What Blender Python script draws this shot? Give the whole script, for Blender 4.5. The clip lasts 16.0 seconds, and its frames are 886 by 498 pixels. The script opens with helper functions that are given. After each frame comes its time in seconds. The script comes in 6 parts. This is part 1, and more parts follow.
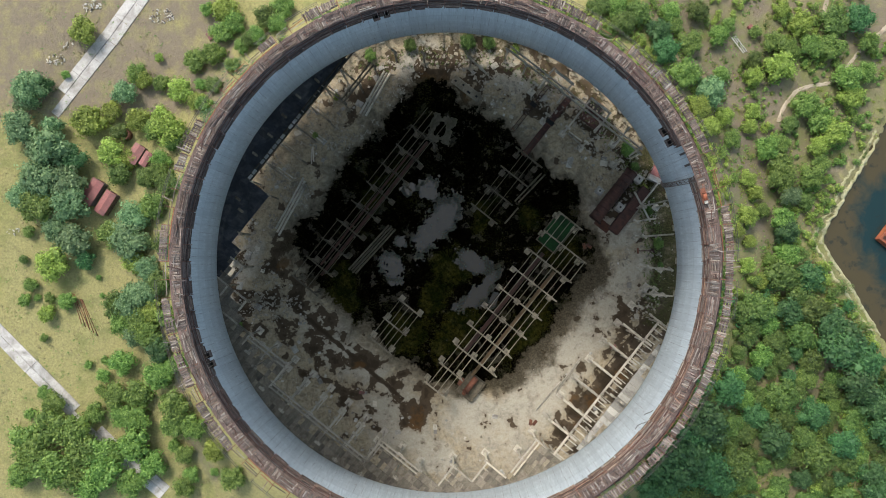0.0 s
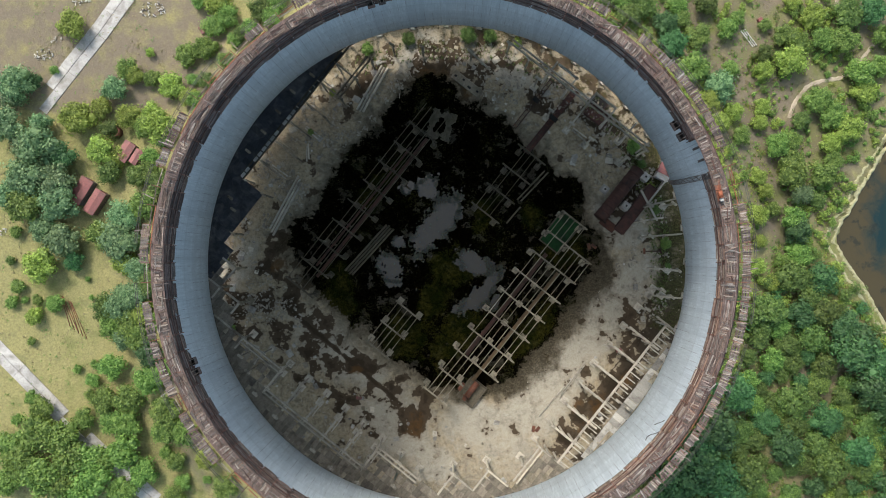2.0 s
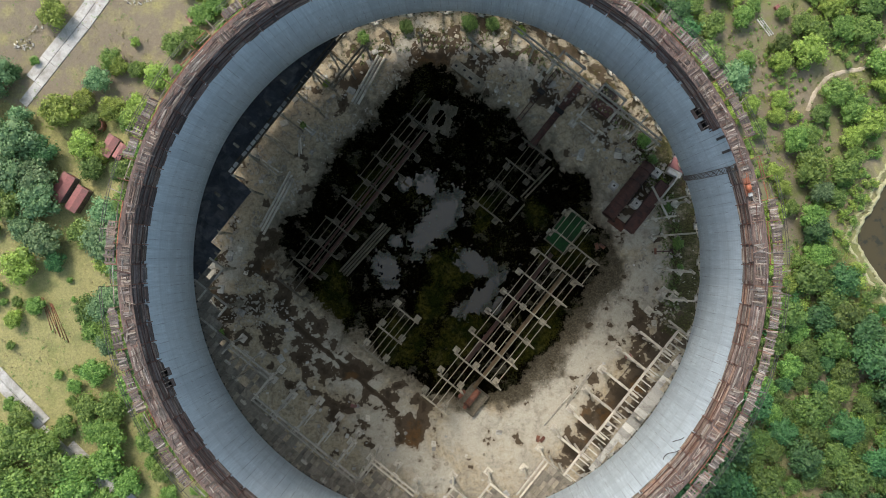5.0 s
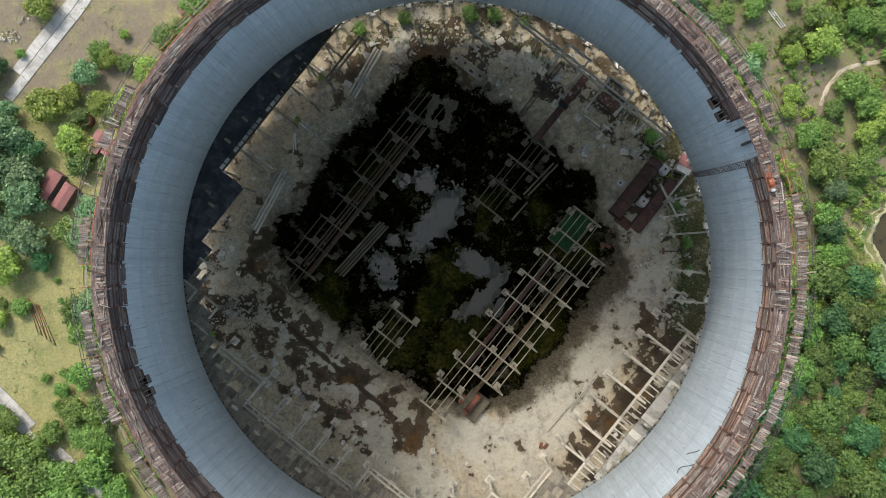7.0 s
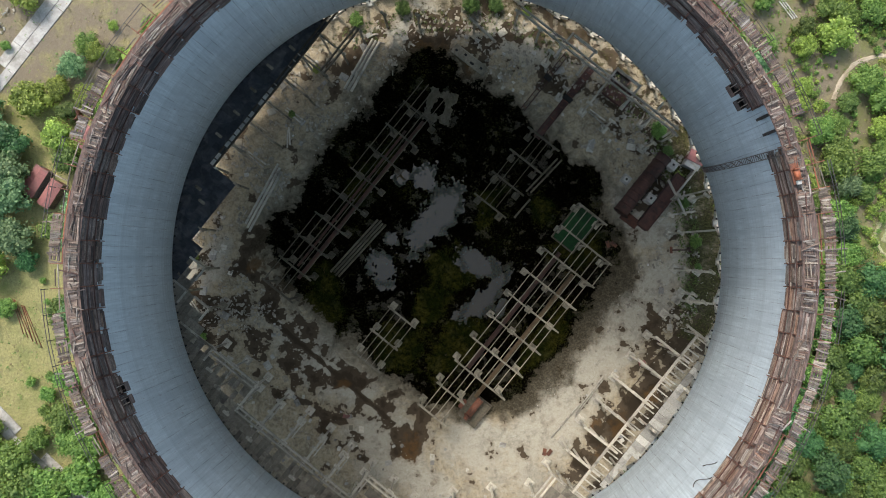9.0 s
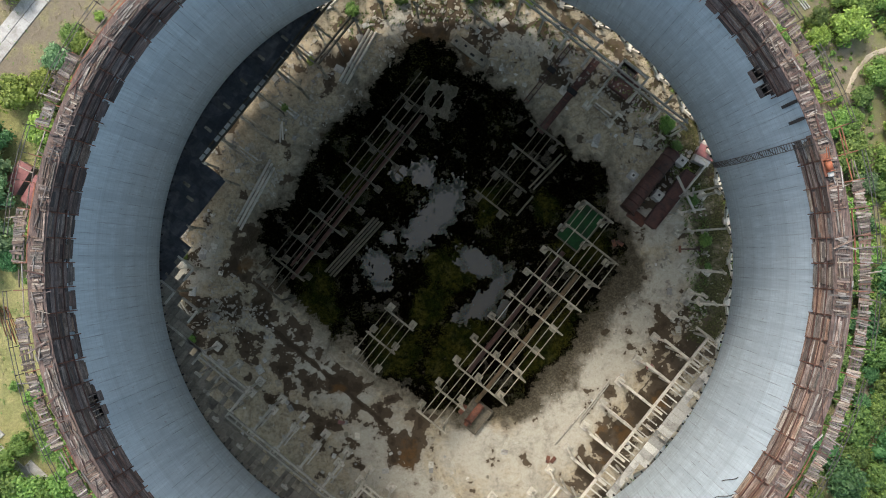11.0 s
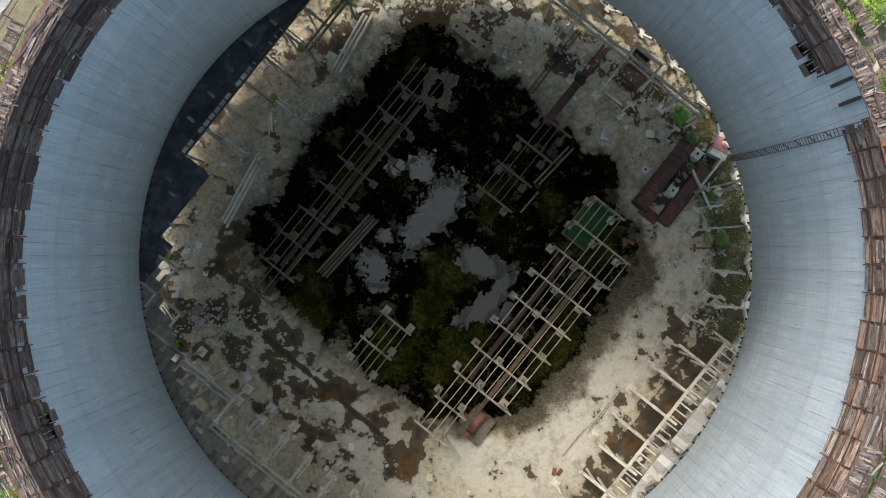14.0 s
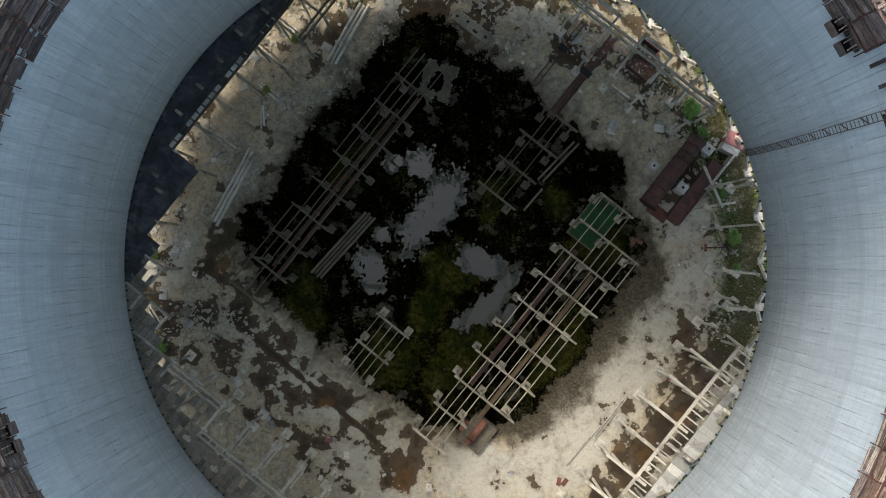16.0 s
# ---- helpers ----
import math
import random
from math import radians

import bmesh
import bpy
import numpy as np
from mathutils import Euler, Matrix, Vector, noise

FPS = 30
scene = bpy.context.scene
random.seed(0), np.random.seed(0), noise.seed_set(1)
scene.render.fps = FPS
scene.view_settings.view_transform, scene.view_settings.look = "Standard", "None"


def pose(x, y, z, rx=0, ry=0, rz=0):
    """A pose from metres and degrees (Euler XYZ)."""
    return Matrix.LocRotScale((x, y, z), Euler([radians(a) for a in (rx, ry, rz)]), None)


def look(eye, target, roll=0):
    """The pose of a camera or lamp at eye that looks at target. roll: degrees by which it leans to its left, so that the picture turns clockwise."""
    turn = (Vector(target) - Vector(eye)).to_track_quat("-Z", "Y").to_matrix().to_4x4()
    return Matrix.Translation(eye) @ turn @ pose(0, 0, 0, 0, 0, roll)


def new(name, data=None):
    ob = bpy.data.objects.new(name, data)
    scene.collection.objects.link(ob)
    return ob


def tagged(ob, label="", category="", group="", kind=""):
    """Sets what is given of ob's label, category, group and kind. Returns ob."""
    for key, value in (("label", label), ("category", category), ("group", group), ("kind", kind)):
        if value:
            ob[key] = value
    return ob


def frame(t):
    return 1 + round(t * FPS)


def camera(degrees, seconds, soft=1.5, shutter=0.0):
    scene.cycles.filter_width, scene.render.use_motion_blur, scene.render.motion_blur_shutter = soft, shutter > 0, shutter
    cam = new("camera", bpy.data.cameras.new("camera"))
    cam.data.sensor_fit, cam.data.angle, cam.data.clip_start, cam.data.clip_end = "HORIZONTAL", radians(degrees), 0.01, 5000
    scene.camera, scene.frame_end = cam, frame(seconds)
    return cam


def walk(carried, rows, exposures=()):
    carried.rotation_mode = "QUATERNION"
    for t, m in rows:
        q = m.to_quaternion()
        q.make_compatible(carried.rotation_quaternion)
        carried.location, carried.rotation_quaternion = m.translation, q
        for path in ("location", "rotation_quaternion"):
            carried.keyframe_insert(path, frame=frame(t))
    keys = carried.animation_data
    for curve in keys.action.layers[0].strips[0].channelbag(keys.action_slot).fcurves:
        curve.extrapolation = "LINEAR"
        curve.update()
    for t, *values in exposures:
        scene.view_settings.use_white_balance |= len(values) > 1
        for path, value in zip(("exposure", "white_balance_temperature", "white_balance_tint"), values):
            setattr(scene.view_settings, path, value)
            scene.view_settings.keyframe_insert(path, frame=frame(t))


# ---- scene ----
cam = camera(72.0, 16.0, 0.95)
# seconds, eye x, y, z, then the tilt, lean and turn from straight down
PATH = [
    (0.0, -0.58, -0.23, 159.02, 1.055, 0.527, -0.000),
    (0.5, -0.50, -0.21, 157.73, 1.071, 0.558, -0.027),
    (1.0, -0.41, -0.17, 156.43, 1.080, 0.584, -0.036),
    (1.5, -0.33, -0.12, 155.11, 1.080, 0.610, -0.033),
    (2.0, -0.26, -0.07, 153.78, 1.073, 0.639, -0.032),
    (2.5, -0.18, -0.02, 152.44, 1.064, 0.668, -0.030),
    (3.0, -0.10, 0.03, 151.09, 1.053, 0.701, -0.018),
    (3.5, -0.02, 0.08, 149.74, 1.042, 0.735, -0.004),
    (4.0, 0.06, 0.12, 148.41, 1.034, 0.764, 0.010),
    (6.5, 0.33, 0.18, 141.63, 1.014, 0.867, 0.028),
    (7.0, 0.38, 0.16, 140.37, 1.020, 0.887, 0.056),
    (7.5, 0.40, 0.12, 139.12, 1.026, 0.899, 0.070),
    (8.0, 0.39, 0.08, 137.87, 1.028, 0.894, 0.070),
    (8.5, 0.35, 0.05, 136.59, 1.023, 0.879, 0.061),
    (9.0, 0.31, 0.03, 135.30, 1.006, 0.862, 0.043),
    (11.5, 0.27, -0.05, 128.59, 0.985, 0.809, 0.039),
    (12.0, 0.22, -0.03, 127.27, 0.965, 0.797, 0.045),
    (12.5, 0.15, 0.00, 125.96, 0.941, 0.772, 0.046),
    (13.0, 0.07, 0.06, 124.66, 0.914, 0.738, 0.052),
    (13.5, -0.00, 0.11, 123.36, 0.891, 0.700, 0.052),
    (14.0, -0.06, 0.14, 122.05, 0.870, 0.665, 0.043),
    (14.5, -0.11, 0.13, 120.73, 0.875, 0.640, 0.037),
    (15.0, -0.13, 0.06, 119.44, 0.916, 0.631, 0.045),
    (15.5, -0.11, -0.07, 118.15, 0.975, 0.640, 0.066),
    (16.0, -0.06, -0.24, 116.83, 1.044, 0.668, 0.089),
]
walk(cam, [(t, pose(x, y, z, 0, lean, 0) @ pose(0, 0, 0, tilt, 0, 0) @ pose(0, 0, 0, 0, 0, turn)) for t, x, y, z, tilt, lean, turn in PATH],
     exposures=[(0.0, -0.24), (8.0, -0.20), (16.0, -0.02)])

# ---- world, sun, exposure ----
SUN_AZ, SUN_EL = radians(118.0), radians(47.0)      # azimuth from +x, counter-clockwise
world = bpy.data.worlds.new("sky")
scene.world = world
world.use_nodes = True
wt = world.node_tree
sky = wt.nodes.new("ShaderNodeTexSky")
sky.sky_type, sky.sun_disc = "NISHITA", False
sky.sun_elevation, sky.sun_rotation = SUN_EL, radians(90) - SUN_AZ
sky.air_density, sky.dust_density, sky.ozone_density = 1.0, 8.0, 1.0
haze = wt.nodes.new("ShaderNodeMix")                # thin even cloud over the whole sky
haze.data_type, haze.blend_type = "RGBA", "ADD"
haze.inputs["Factor"].default_value = 1.0
haze.inputs[7].default_value = (1.65, 2.65, 3.55, 1)
wt.links.new(sky.outputs[0], haze.inputs[6])
wt.links.new(haze.outputs[2], wt.nodes["Background"].inputs[0])
wt.nodes["Background"].inputs[1].default_value = 0.175
sun_data = bpy.data.lights.new("sun", "SUN")
sun_data.energy, sun_data.angle, sun_data.color = 3.3, radians(11.0), (1.0, 0.98, 0.935)
sun = new("sun", sun_data)
SUN_DIR = Vector((math.cos(SUN_AZ) * math.cos(SUN_EL), math.sin(SUN_AZ) * math.cos(SUN_EL), math.sin(SUN_EL)))
sun.matrix_world = look(SUN_DIR * 400, (0, 0, 0))

# ---- materials ----


def nodes_of(name):
    m = bpy.data.materials.new(name)
    m.use_nodes = True
    t = m.node_tree
    return m, t, t.nodes["Principled BSDF"]


def add(t, kind, **kw):
    n = t.nodes.new(kind)
    for k, v in kw.items():
        n.inputs[k.replace("_", " ")].default_value = v
    return n


def noise_node(t, vec, scale, detail=5.0, rough=0.6, dist=0.0):
    n = add(t, "ShaderNodeTexNoise", Scale=scale, Detail=detail, Roughness=rough, Distortion=dist)
    t.links.new(vec, n.inputs["Vector"])
    return n.outputs["Fac"]


def grey(v):
    return (v, v, v)


def step(t, fac, lo, hi):
    n = add(t, "ShaderNodeMapRange")
    n.inputs["From Min"].default_value, n.inputs["From Max"].default_value = lo, hi
    t.links.new(fac, n.inputs["Value"])
    return n.outputs["Result"]


def mix(t, fac, a, b, blend="MIX"):
    n = t.nodes.new("ShaderNodeMix")
    n.data_type, n.blend_type = "RGBA", blend
    for sock, v in ((n.inputs["Factor"], fac), (n.inputs[6], a), (n.inputs[7], b)):
        if hasattr(v, "is_output"):
            t.links.new(v, sock)
        elif isinstance(v, (int, float)):
            sock.default_value = v
        else:
            sock.default_value = (*v, 1)
    return n.outputs[2]


def calc(t, op, a, b=None):
    n = t.nodes.new("ShaderNodeMath")
    n.operation = op
    for i, v in enumerate((a, b)):
        if v is None:
            continue
        if hasattr(v, "is_output"):
            t.links.new(v, n.inputs[i])
        else:
            n.inputs[i].default_value = v
    return n.outputs[0]


def bump(t, bsdf, height, strength, distance):
    b = add(t, "ShaderNodeBump", Strength=strength, Distance=distance)
    t.links.new(height, b.inputs["Height"])
    t.links.new(b.outputs[0], bsdf.inputs["Normal"])


def coords(t, world_space=False):
    if world_space:
        return t.nodes.new("ShaderNodeNewGeometry").outputs["Position"]
    return t.nodes.new("ShaderNodeTexCoord").outputs["Object"]


def attribute(t, name):
    a = t.nodes.new("ShaderNodeAttribute")
    a.attribute_name = name
    return a.outputs["Fac"]


def weathered(name, light, dark, stain, grain=6.0, patch=0.5, rough=0.85, relief=0.02, vary=0.35, metal=0.0, amount=0.5):
    """A worn surface: two tones in the grain, stains in larger patches, a tone of its own for each object."""
    m, t, b = nodes_of(name)
    p = coords(t, True)
    fine = noise_node(t, p, grain, 6.0, 0.7)
    large = noise_node(t, p, patch, 4.0, 0.6, 0.6)
    c = mix(t, step(t, fine, 0.35, 0.68), dark, light)
    c = mix(t, step(t, large, 0.62 - 0.3 * amount, 0.72), c, stain)
    rnd = t.nodes.new("ShaderNodeObjectInfo").outputs["Random"]
    tone = add(t, "ShaderNodeHueSaturation")
    t.links.new(calc(t, "ADD", calc(t, "MULTIPLY", rnd, 2 * vary), 1 - vary), tone.inputs["Value"])
    t.links.new(c, tone.inputs["Color"])
    t.links.new(tone.outputs[0], b.inputs["Base Color"])
    b.inputs["Roughness"].default_value, b.inputs["Metallic"].default_value = rough, metal
    bump(t, b, fine, 0.5, relief)
    return m


def boards(name, light, dark, stain, vary=0.55):
    """Old timber: narrow boards side by side, each of its own tone, grey bloom over brown, dirt in patches."""
    m, t, b = nodes_of(name)
    p = coords(t)
    mp = t.nodes.new("ShaderNodeMapping")
    mp.inputs["Scale"].default_value = (1.0, 0.10, 1.0)
    t.links.new(p, mp.inputs["Vector"])
    shift = t.nodes.new("ShaderNodeVectorMath")
    t.links.new(mp.outputs[0], shift.inputs[0])
    t.links.new(t.nodes.new("ShaderNodeObjectInfo").outputs["Location"], shift.inputs[1])
    strip = noise_node(t, shift.outputs[0], 9.0, 3.0, 0.75)
    world_p = coords(t, True)
    fine = noise_node(t, world_p, 6.0, 5.0, 0.7)
    large = noise_node(t, world_p, 0.8, 4.0, 0.65, 0.5)
    c = mix(t, step(t, strip, 0.38, 0.60), dark, light)
    c = mix(t, calc(t, "MULTIPLY", step(t, fine, 0.50, 0.66), 0.55), c, stain)
    c = mix(t, calc(t, "MULTIPLY", step(t, large, 0.48, 0.66), 0.6), c, dark)
    rnd = t.nodes.new("ShaderNodeObjectInfo").outputs["Random"]
    tone = add(t, "ShaderNodeHueSaturation")
    t.links.new(calc(t, "ADD", calc(t, "MULTIPLY", rnd, 2 * vary), 1 - vary), tone.inputs["Value"])
    t.links.new(calc(t, "ADD", calc(t, "MULTIPLY", calc(t, "FRACT", calc(t, "MULTIPLY", rnd, 17.0)), 0.7), 0.6), tone.inputs["Saturation"])
    t.links.new(c, tone.inputs["Color"])
    t.links.new(tone.outputs[0], b.inputs["Base Color"])
    b.inputs["Roughness"].default_value = 0.9
    bump(t, b, strip, 0.6, 0.02)
    return m


def leaf_material(name, dark, light):
    m, t, b = nodes_of(name)
    isl = t.nodes.new("ShaderNodeNewGeometry").outputs["Random Per Island"]
    rnd = t.nodes.new("ShaderNodeObjectInfo").outputs["Random"]
    c = mix(t, isl, dark, light)
    hs = add(t, "ShaderNodeHueSaturation", Saturation=0.95)
    t.links.new(calc(t, "ADD", calc(t, "MULTIPLY", rnd, 0.036), 0.485), hs.inputs["Hue"])
    t.links.new(calc(t, "ADD", calc(t, "MULTIPLY", rnd, 0.45), 0.8), hs.inputs["Value"])
    t.links.new(c, hs.inputs["Color"])
    t.links.new(hs.outputs[0], b.inputs["Base Color"])
    b.inputs["Roughness"].default_value = 0.6
    tr = t.nodes.new("ShaderNodeBsdfTranslucent")
    t.links.new(hs.outputs[0], tr.inputs["Color"])
    mx = add(t, "ShaderNodeMixShader", Fac=0.33)
    t.links.new(b.outputs[0], mx.inputs[1])
    t.links.new(tr.outputs[0], mx.inputs[2])
    t.links.new(mx.outputs[0], t.nodes["Material Output"].inputs[0])
    return m


PRECAST = weathered("precast_concrete", (0.56, 0.52, 0.435), (0.385, 0.35, 0.285), (0.17, 0.155, 0.125), 2.5, 0.35, vary=0.25, amount=0.3)
PRECAST_OLD = weathered("stained_concrete", (0.37, 0.33, 0.25), (0.23, 0.20, 0.15), (0.10, 0.085, 0.058), 2.5, 0.35, vary=0.3, amount=0.55)
PRECAST_CHIP = weathered("broken_concrete", (0.48, 0.44, 0.36), (0.24, 0.21, 0.165), (0.12, 0.105, 0.08), 1.2, 0.5, vary=0.0, amount=0.6)
PRECAST_WET = weathered("mossy_concrete", (0.145, 0.122, 0.085), (0.072, 0.060, 0.042), (0.05, 0.048, 0.026), 2.5, 0.35, vary=0.3)
SLAB = weathered("deck_slab", (0.43, 0.415, 0.375), (0.29, 0.28, 0.25), (0.12, 0.11, 0.095), 3.0, 0.4, vary=0.45)
PAVER = weathered("dirty_paver", (0.27, 0.24, 0.19), (0.17, 0.15, 0.12), (0.10, 0.085, 0.066), 3.0, 0.5, vary=0.3)
TAR = weathered("tarred_deck", (0.05, 0.053, 0.063), (0.024, 0.027, 0.034), (0.12, 0.118, 0.114), 1.2, 0.35, rough=0.7, vary=0.25)
WOOD_GREY = boards("weathered_plank", (0.32, 0.28, 0.235), (0.092, 0.070, 0.055), (0.10, 0.068, 0.05))
WOOD_BROWN = boards("brown_plank", (0.21, 0.16, 0.13), (0.062, 0.043, 0.034), (0.035, 0.025, 0.02))
WOOD_RUST = boards("rust_stained_plank", (0.255, 0.18, 0.14), (0.085, 0.052, 0.04), (0.13, 0.062, 0.04))
WOOD_DARK = boards("formwork_board", (0.15, 0.105, 0.088), (0.048, 0.033, 0.029), (0.085, 0.078, 0.08))
RUST = weathered("rusted_steel", (0.22, 0.085, 0.045), (0.10, 0.04, 0.028), (0.05, 0.03, 0.025), 8.0, 1.0, rough=0.9, vary=0.4)
RUST_DARK = weathered("dark_rust", (0.11, 0.048, 0.036), (0.055, 0.027, 0.022), (0.032, 0.022, 0.018), 3.0, 0.6, rough=0.85, vary=0.3)
ORANGE = weathered("orange_paint", (0.40, 0.11, 0.04), (0.25, 0.07, 0.03), (0.12, 0.05, 0.03), 5.0, 0.8, rough=0.6, vary=0.2)
RUST_ORANGE = weathered("rust_orange", (0.30, 0.10, 0.045), (0.16, 0.06, 0.035), (0.07, 0.04, 0.03), 4.0, 0.9, rough=0.8, vary=0.2)
RED_ROOF = weathered("red_roof_sheet", (0.24, 0.085, 0.075), (0.17, 0.06, 0.055), (0.12, 0.06, 0.05), 2.0, 0.5, rough=0.6, vary=0.25)
LADDER_GREY = weathered("dull_galvanised_steel", (0.20, 0.185, 0.175), (0.12, 0.105, 0.10), (0.13, 0.08, 0.06), 6.0, 0.8, rough=0.6, vary=0.25, metal=0.3)
STEEL = weathered("dark_steel", (0.10, 0.095, 0.09), (0.055, 0.05, 0.05), (0.09, 0.045, 0.03), 8.0, 1.0, rough=0.6, vary=0.3, metal=0.3)
WHITE = weathered("whitewashed_concrete", (0.56, 0.54, 0.50), (0.38, 0.36, 0.32), (0.30, 0.28, 0.25), 2.0, 0.5, vary=0.2)
BLACK = weathered("near_black", (0.012, 0.011, 0.011), (0.006, 0.006, 0.006), (0.02, 0.018, 0.016), 5.0, 0.8, vary=0.2)
OCHRE = weathered("ochre_pipe", (0.20, 0.135, 0.07), (0.11, 0.072, 0.04), (0.09, 0.055, 0.03), 4.0, 0.7, vary=0.15)
ROAD = weathered("road_concrete", (0.48, 0.46, 0.43), (0.35, 0.33, 0.305), (0.19, 0.175, 0.15), 2.5, 0.3, vary=0.15, amount=0.6)
SAND = weathered("sand_path", (0.44, 0.37, 0.28), (0.33, 0.27, 0.195), (0.22, 0.18, 0.12), 1.5, 0.3, vary=0.1)
BANK = weathered("trodden_bank", (0.39, 0.36, 0.23), (0.30, 0.29, 0.14), (0.14, 0.15, 0.05), 1.8, 0.35, vary=0.1)
BARK = weathered("bark", (0.14, 0.11, 0.08), (0.07, 0.055, 0.04), (0.05, 0.045, 0.035), 6.0, 1.0, vary=0.3)
GREEN_WATER = weathered("green_scum", (0.010, 0.065, 0.012), (0.004, 0.034, 0.007), (0.006, 0.02, 0.006), 1.5, 0.3, rough=0.95, vary=0.0)
DUCKWEED = leaf_material("duckweed", (0.004, 0.006, 0.002), (0.04, 0.045, 0.012))
STRAW = leaf_material("straw", (0.16, 0.14, 0.06), (0.36, 0.31, 0.15))
LEAF_DARK = leaf_material("leaf_dark", (0.023, 0.080, 0.022), (0.098, 0.222, 0.062))
LEAF_MID = leaf_material("leaf_mid", (0.052, 0.100, 0.016), (0.170, 0.250, 0.046))
LEAF_BRIGHT = leaf_material("leaf_bright", (0.070, 0.142, 0.018), (0.235, 0.355, 0.062))
LEAF_YELLOW = leaf_material("leaf_yellow", (0.12, 0.175, 0.02), (0.35, 0.45, 0.066))
LEAF_GREY = leaf_material("leaf_grey", (0.060, 0.135, 0.050), (0.225, 0.34, 0.14))


def shell_material():
    """Cast concrete: lift joints round the tower, board marks up it, long faint streaks."""
    m, t, b = nodes_of("cast_concrete")
    p = coords(t)
    sep = t.nodes.new("ShaderNodeSeparateXYZ")
    t.links.new(p, sep.inputs[0])
    ang = calc(t, "ARCTAN2", sep.outputs[1], sep.outputs[0])
    wob = noise_node(t, p, 0.12, 3.0)
    comb = t.nodes.new("ShaderNodeCombineXYZ")
    t.links.new(calc(t, "MULTIPLY", ang, 48.0), comb.inputs[0])
    t.links.new(calc(t, "MULTIPLY", sep.outputs[2], 0.05), comb.inputs[1])
    streak = noise_node(t, comb.outputs[0], 3.0, 6.0, 0.65)
    fine = noise_node(t, p, 2.2, 6.0, 0.7)
    comb3 = t.nodes.new("ShaderNodeCombineXYZ")
    t.links.new(calc(t, "MULTIPLY", ang, 48.0), comb3.inputs[0])
    t.links.new(calc(t, "MULTIPLY", sep.outputs[2], 0.012), comb3.inputs[1])
    band = noise_node(t, comb3.outputs[0], 0.7, 4.0, 0.6)
    large = noise_node(t, p, 0.10, 4.0, 0.6)
    c = mix(t, step(t, streak, 0.3, 0.72), (0.412, 0.487, 0.526), (0.632, 0.708, 0.75))
    c = mix(t, calc(t, "MULTIPLY", step(t, large, 0.45, 0.7), 0.45), c, (0.41, 0.465, 0.495))
    c = mix(t, calc(t, "MULTIPLY", step(t, fine, 0.55, 0.8), 0.35), c, (0.38, 0.37, 0.36))
    c = mix(t, calc(t, "MULTIPLY", step(t, band, 0.48, 0.62), 0.6), c, (0.40, 0.465, 0.51))
    # each lift poured from its own batch
    batch = t.nodes.new("ShaderNodeTexWhiteNoise")
    batch.noise_dimensions = "1D"
    t.links.new(calc(t, "FLOOR", calc(t, "DIVIDE", sep.outputs[2], 1.5)), batch.inputs["W"])
    c = mix(t, calc(t, "MULTIPLY", batch.outputs["Value"], 0.36), c, (0.335, 0.385, 0.415))
    # meridian joints and lift joints, broken by noise
    mp = t.nodes.new("ShaderNodeMapping")
    mp.inputs["Scale"].default_value = (0.5, 0.5, 0.18)
    t.links.new(p, mp.inputs["Vector"])
    brk = noise_node(t, mp.outputs[0], 0.55, 5.0, 0.75)
    a1 = calc(t, "FRACT", calc(t, "ADD", calc(t, "MULTIPLY", ang, 192 / (2 * math.pi)), calc(t, "MULTIPLY", wob, 0.12)))
    l1 = calc(t, "LESS_THAN", calc(t, "ABSOLUTE", calc(t, "SUBTRACT", a1, 0.5)), 0.04)
    l1 = calc(t, "MULTIPLY", l1, step(t, brk, 0.44, 0.60))
    z1 = calc(t, "FRACT", calc(t, "ADD", calc(t, "DIVIDE", sep.outputs[2], 1.5), calc(t, "MULTIPLY", wob, 0.1)))
    l2 = calc(t, "LESS_THAN", calc(t, "ABSOLUTE", calc(t, "SUBTRACT", z1, 0.5)), 0.035)
    brk2 = noise_node(t, p, 0.3, 4.0, 0.7)
    l2 = calc(t, "MULTIPLY", l2, step(t, brk2, 0.33, 0.52))
    lines = calc(t, "MAXIMUM", l1, calc(t, "MULTIPLY", l2, 0.45))
    c = mix(t, calc(t, "MULTIPLY", lines, 0.52), c, (0.17, 0.17, 0.18))
    # smudges and short dark runs
    comb2 = t.nodes.new("ShaderNodeCombineXYZ")
    t.links.new(calc(t, "MULTIPLY", ang, 60.0), comb2.inputs[0])
    t.links.new(calc(t, "MULTIPLY", sep.outputs[2], 0.35), comb2.inputs[1])
    runs = noise_node(t, comb2.outputs[0], 1.2, 3.0, 0.5)
    c = mix(t, calc(t, "MULTIPLY", step(t, runs, 0.66, 0.74), 0.5), c, (0.27, 0.26, 0.26))
    t.links.new(c, b.inputs["Base Color"])
    b.inputs["Roughness"].default_value = 0.9
    bump(t, b, calc(t, "SUBTRACT", fine, lines), 0.4, 0.03)
    return m


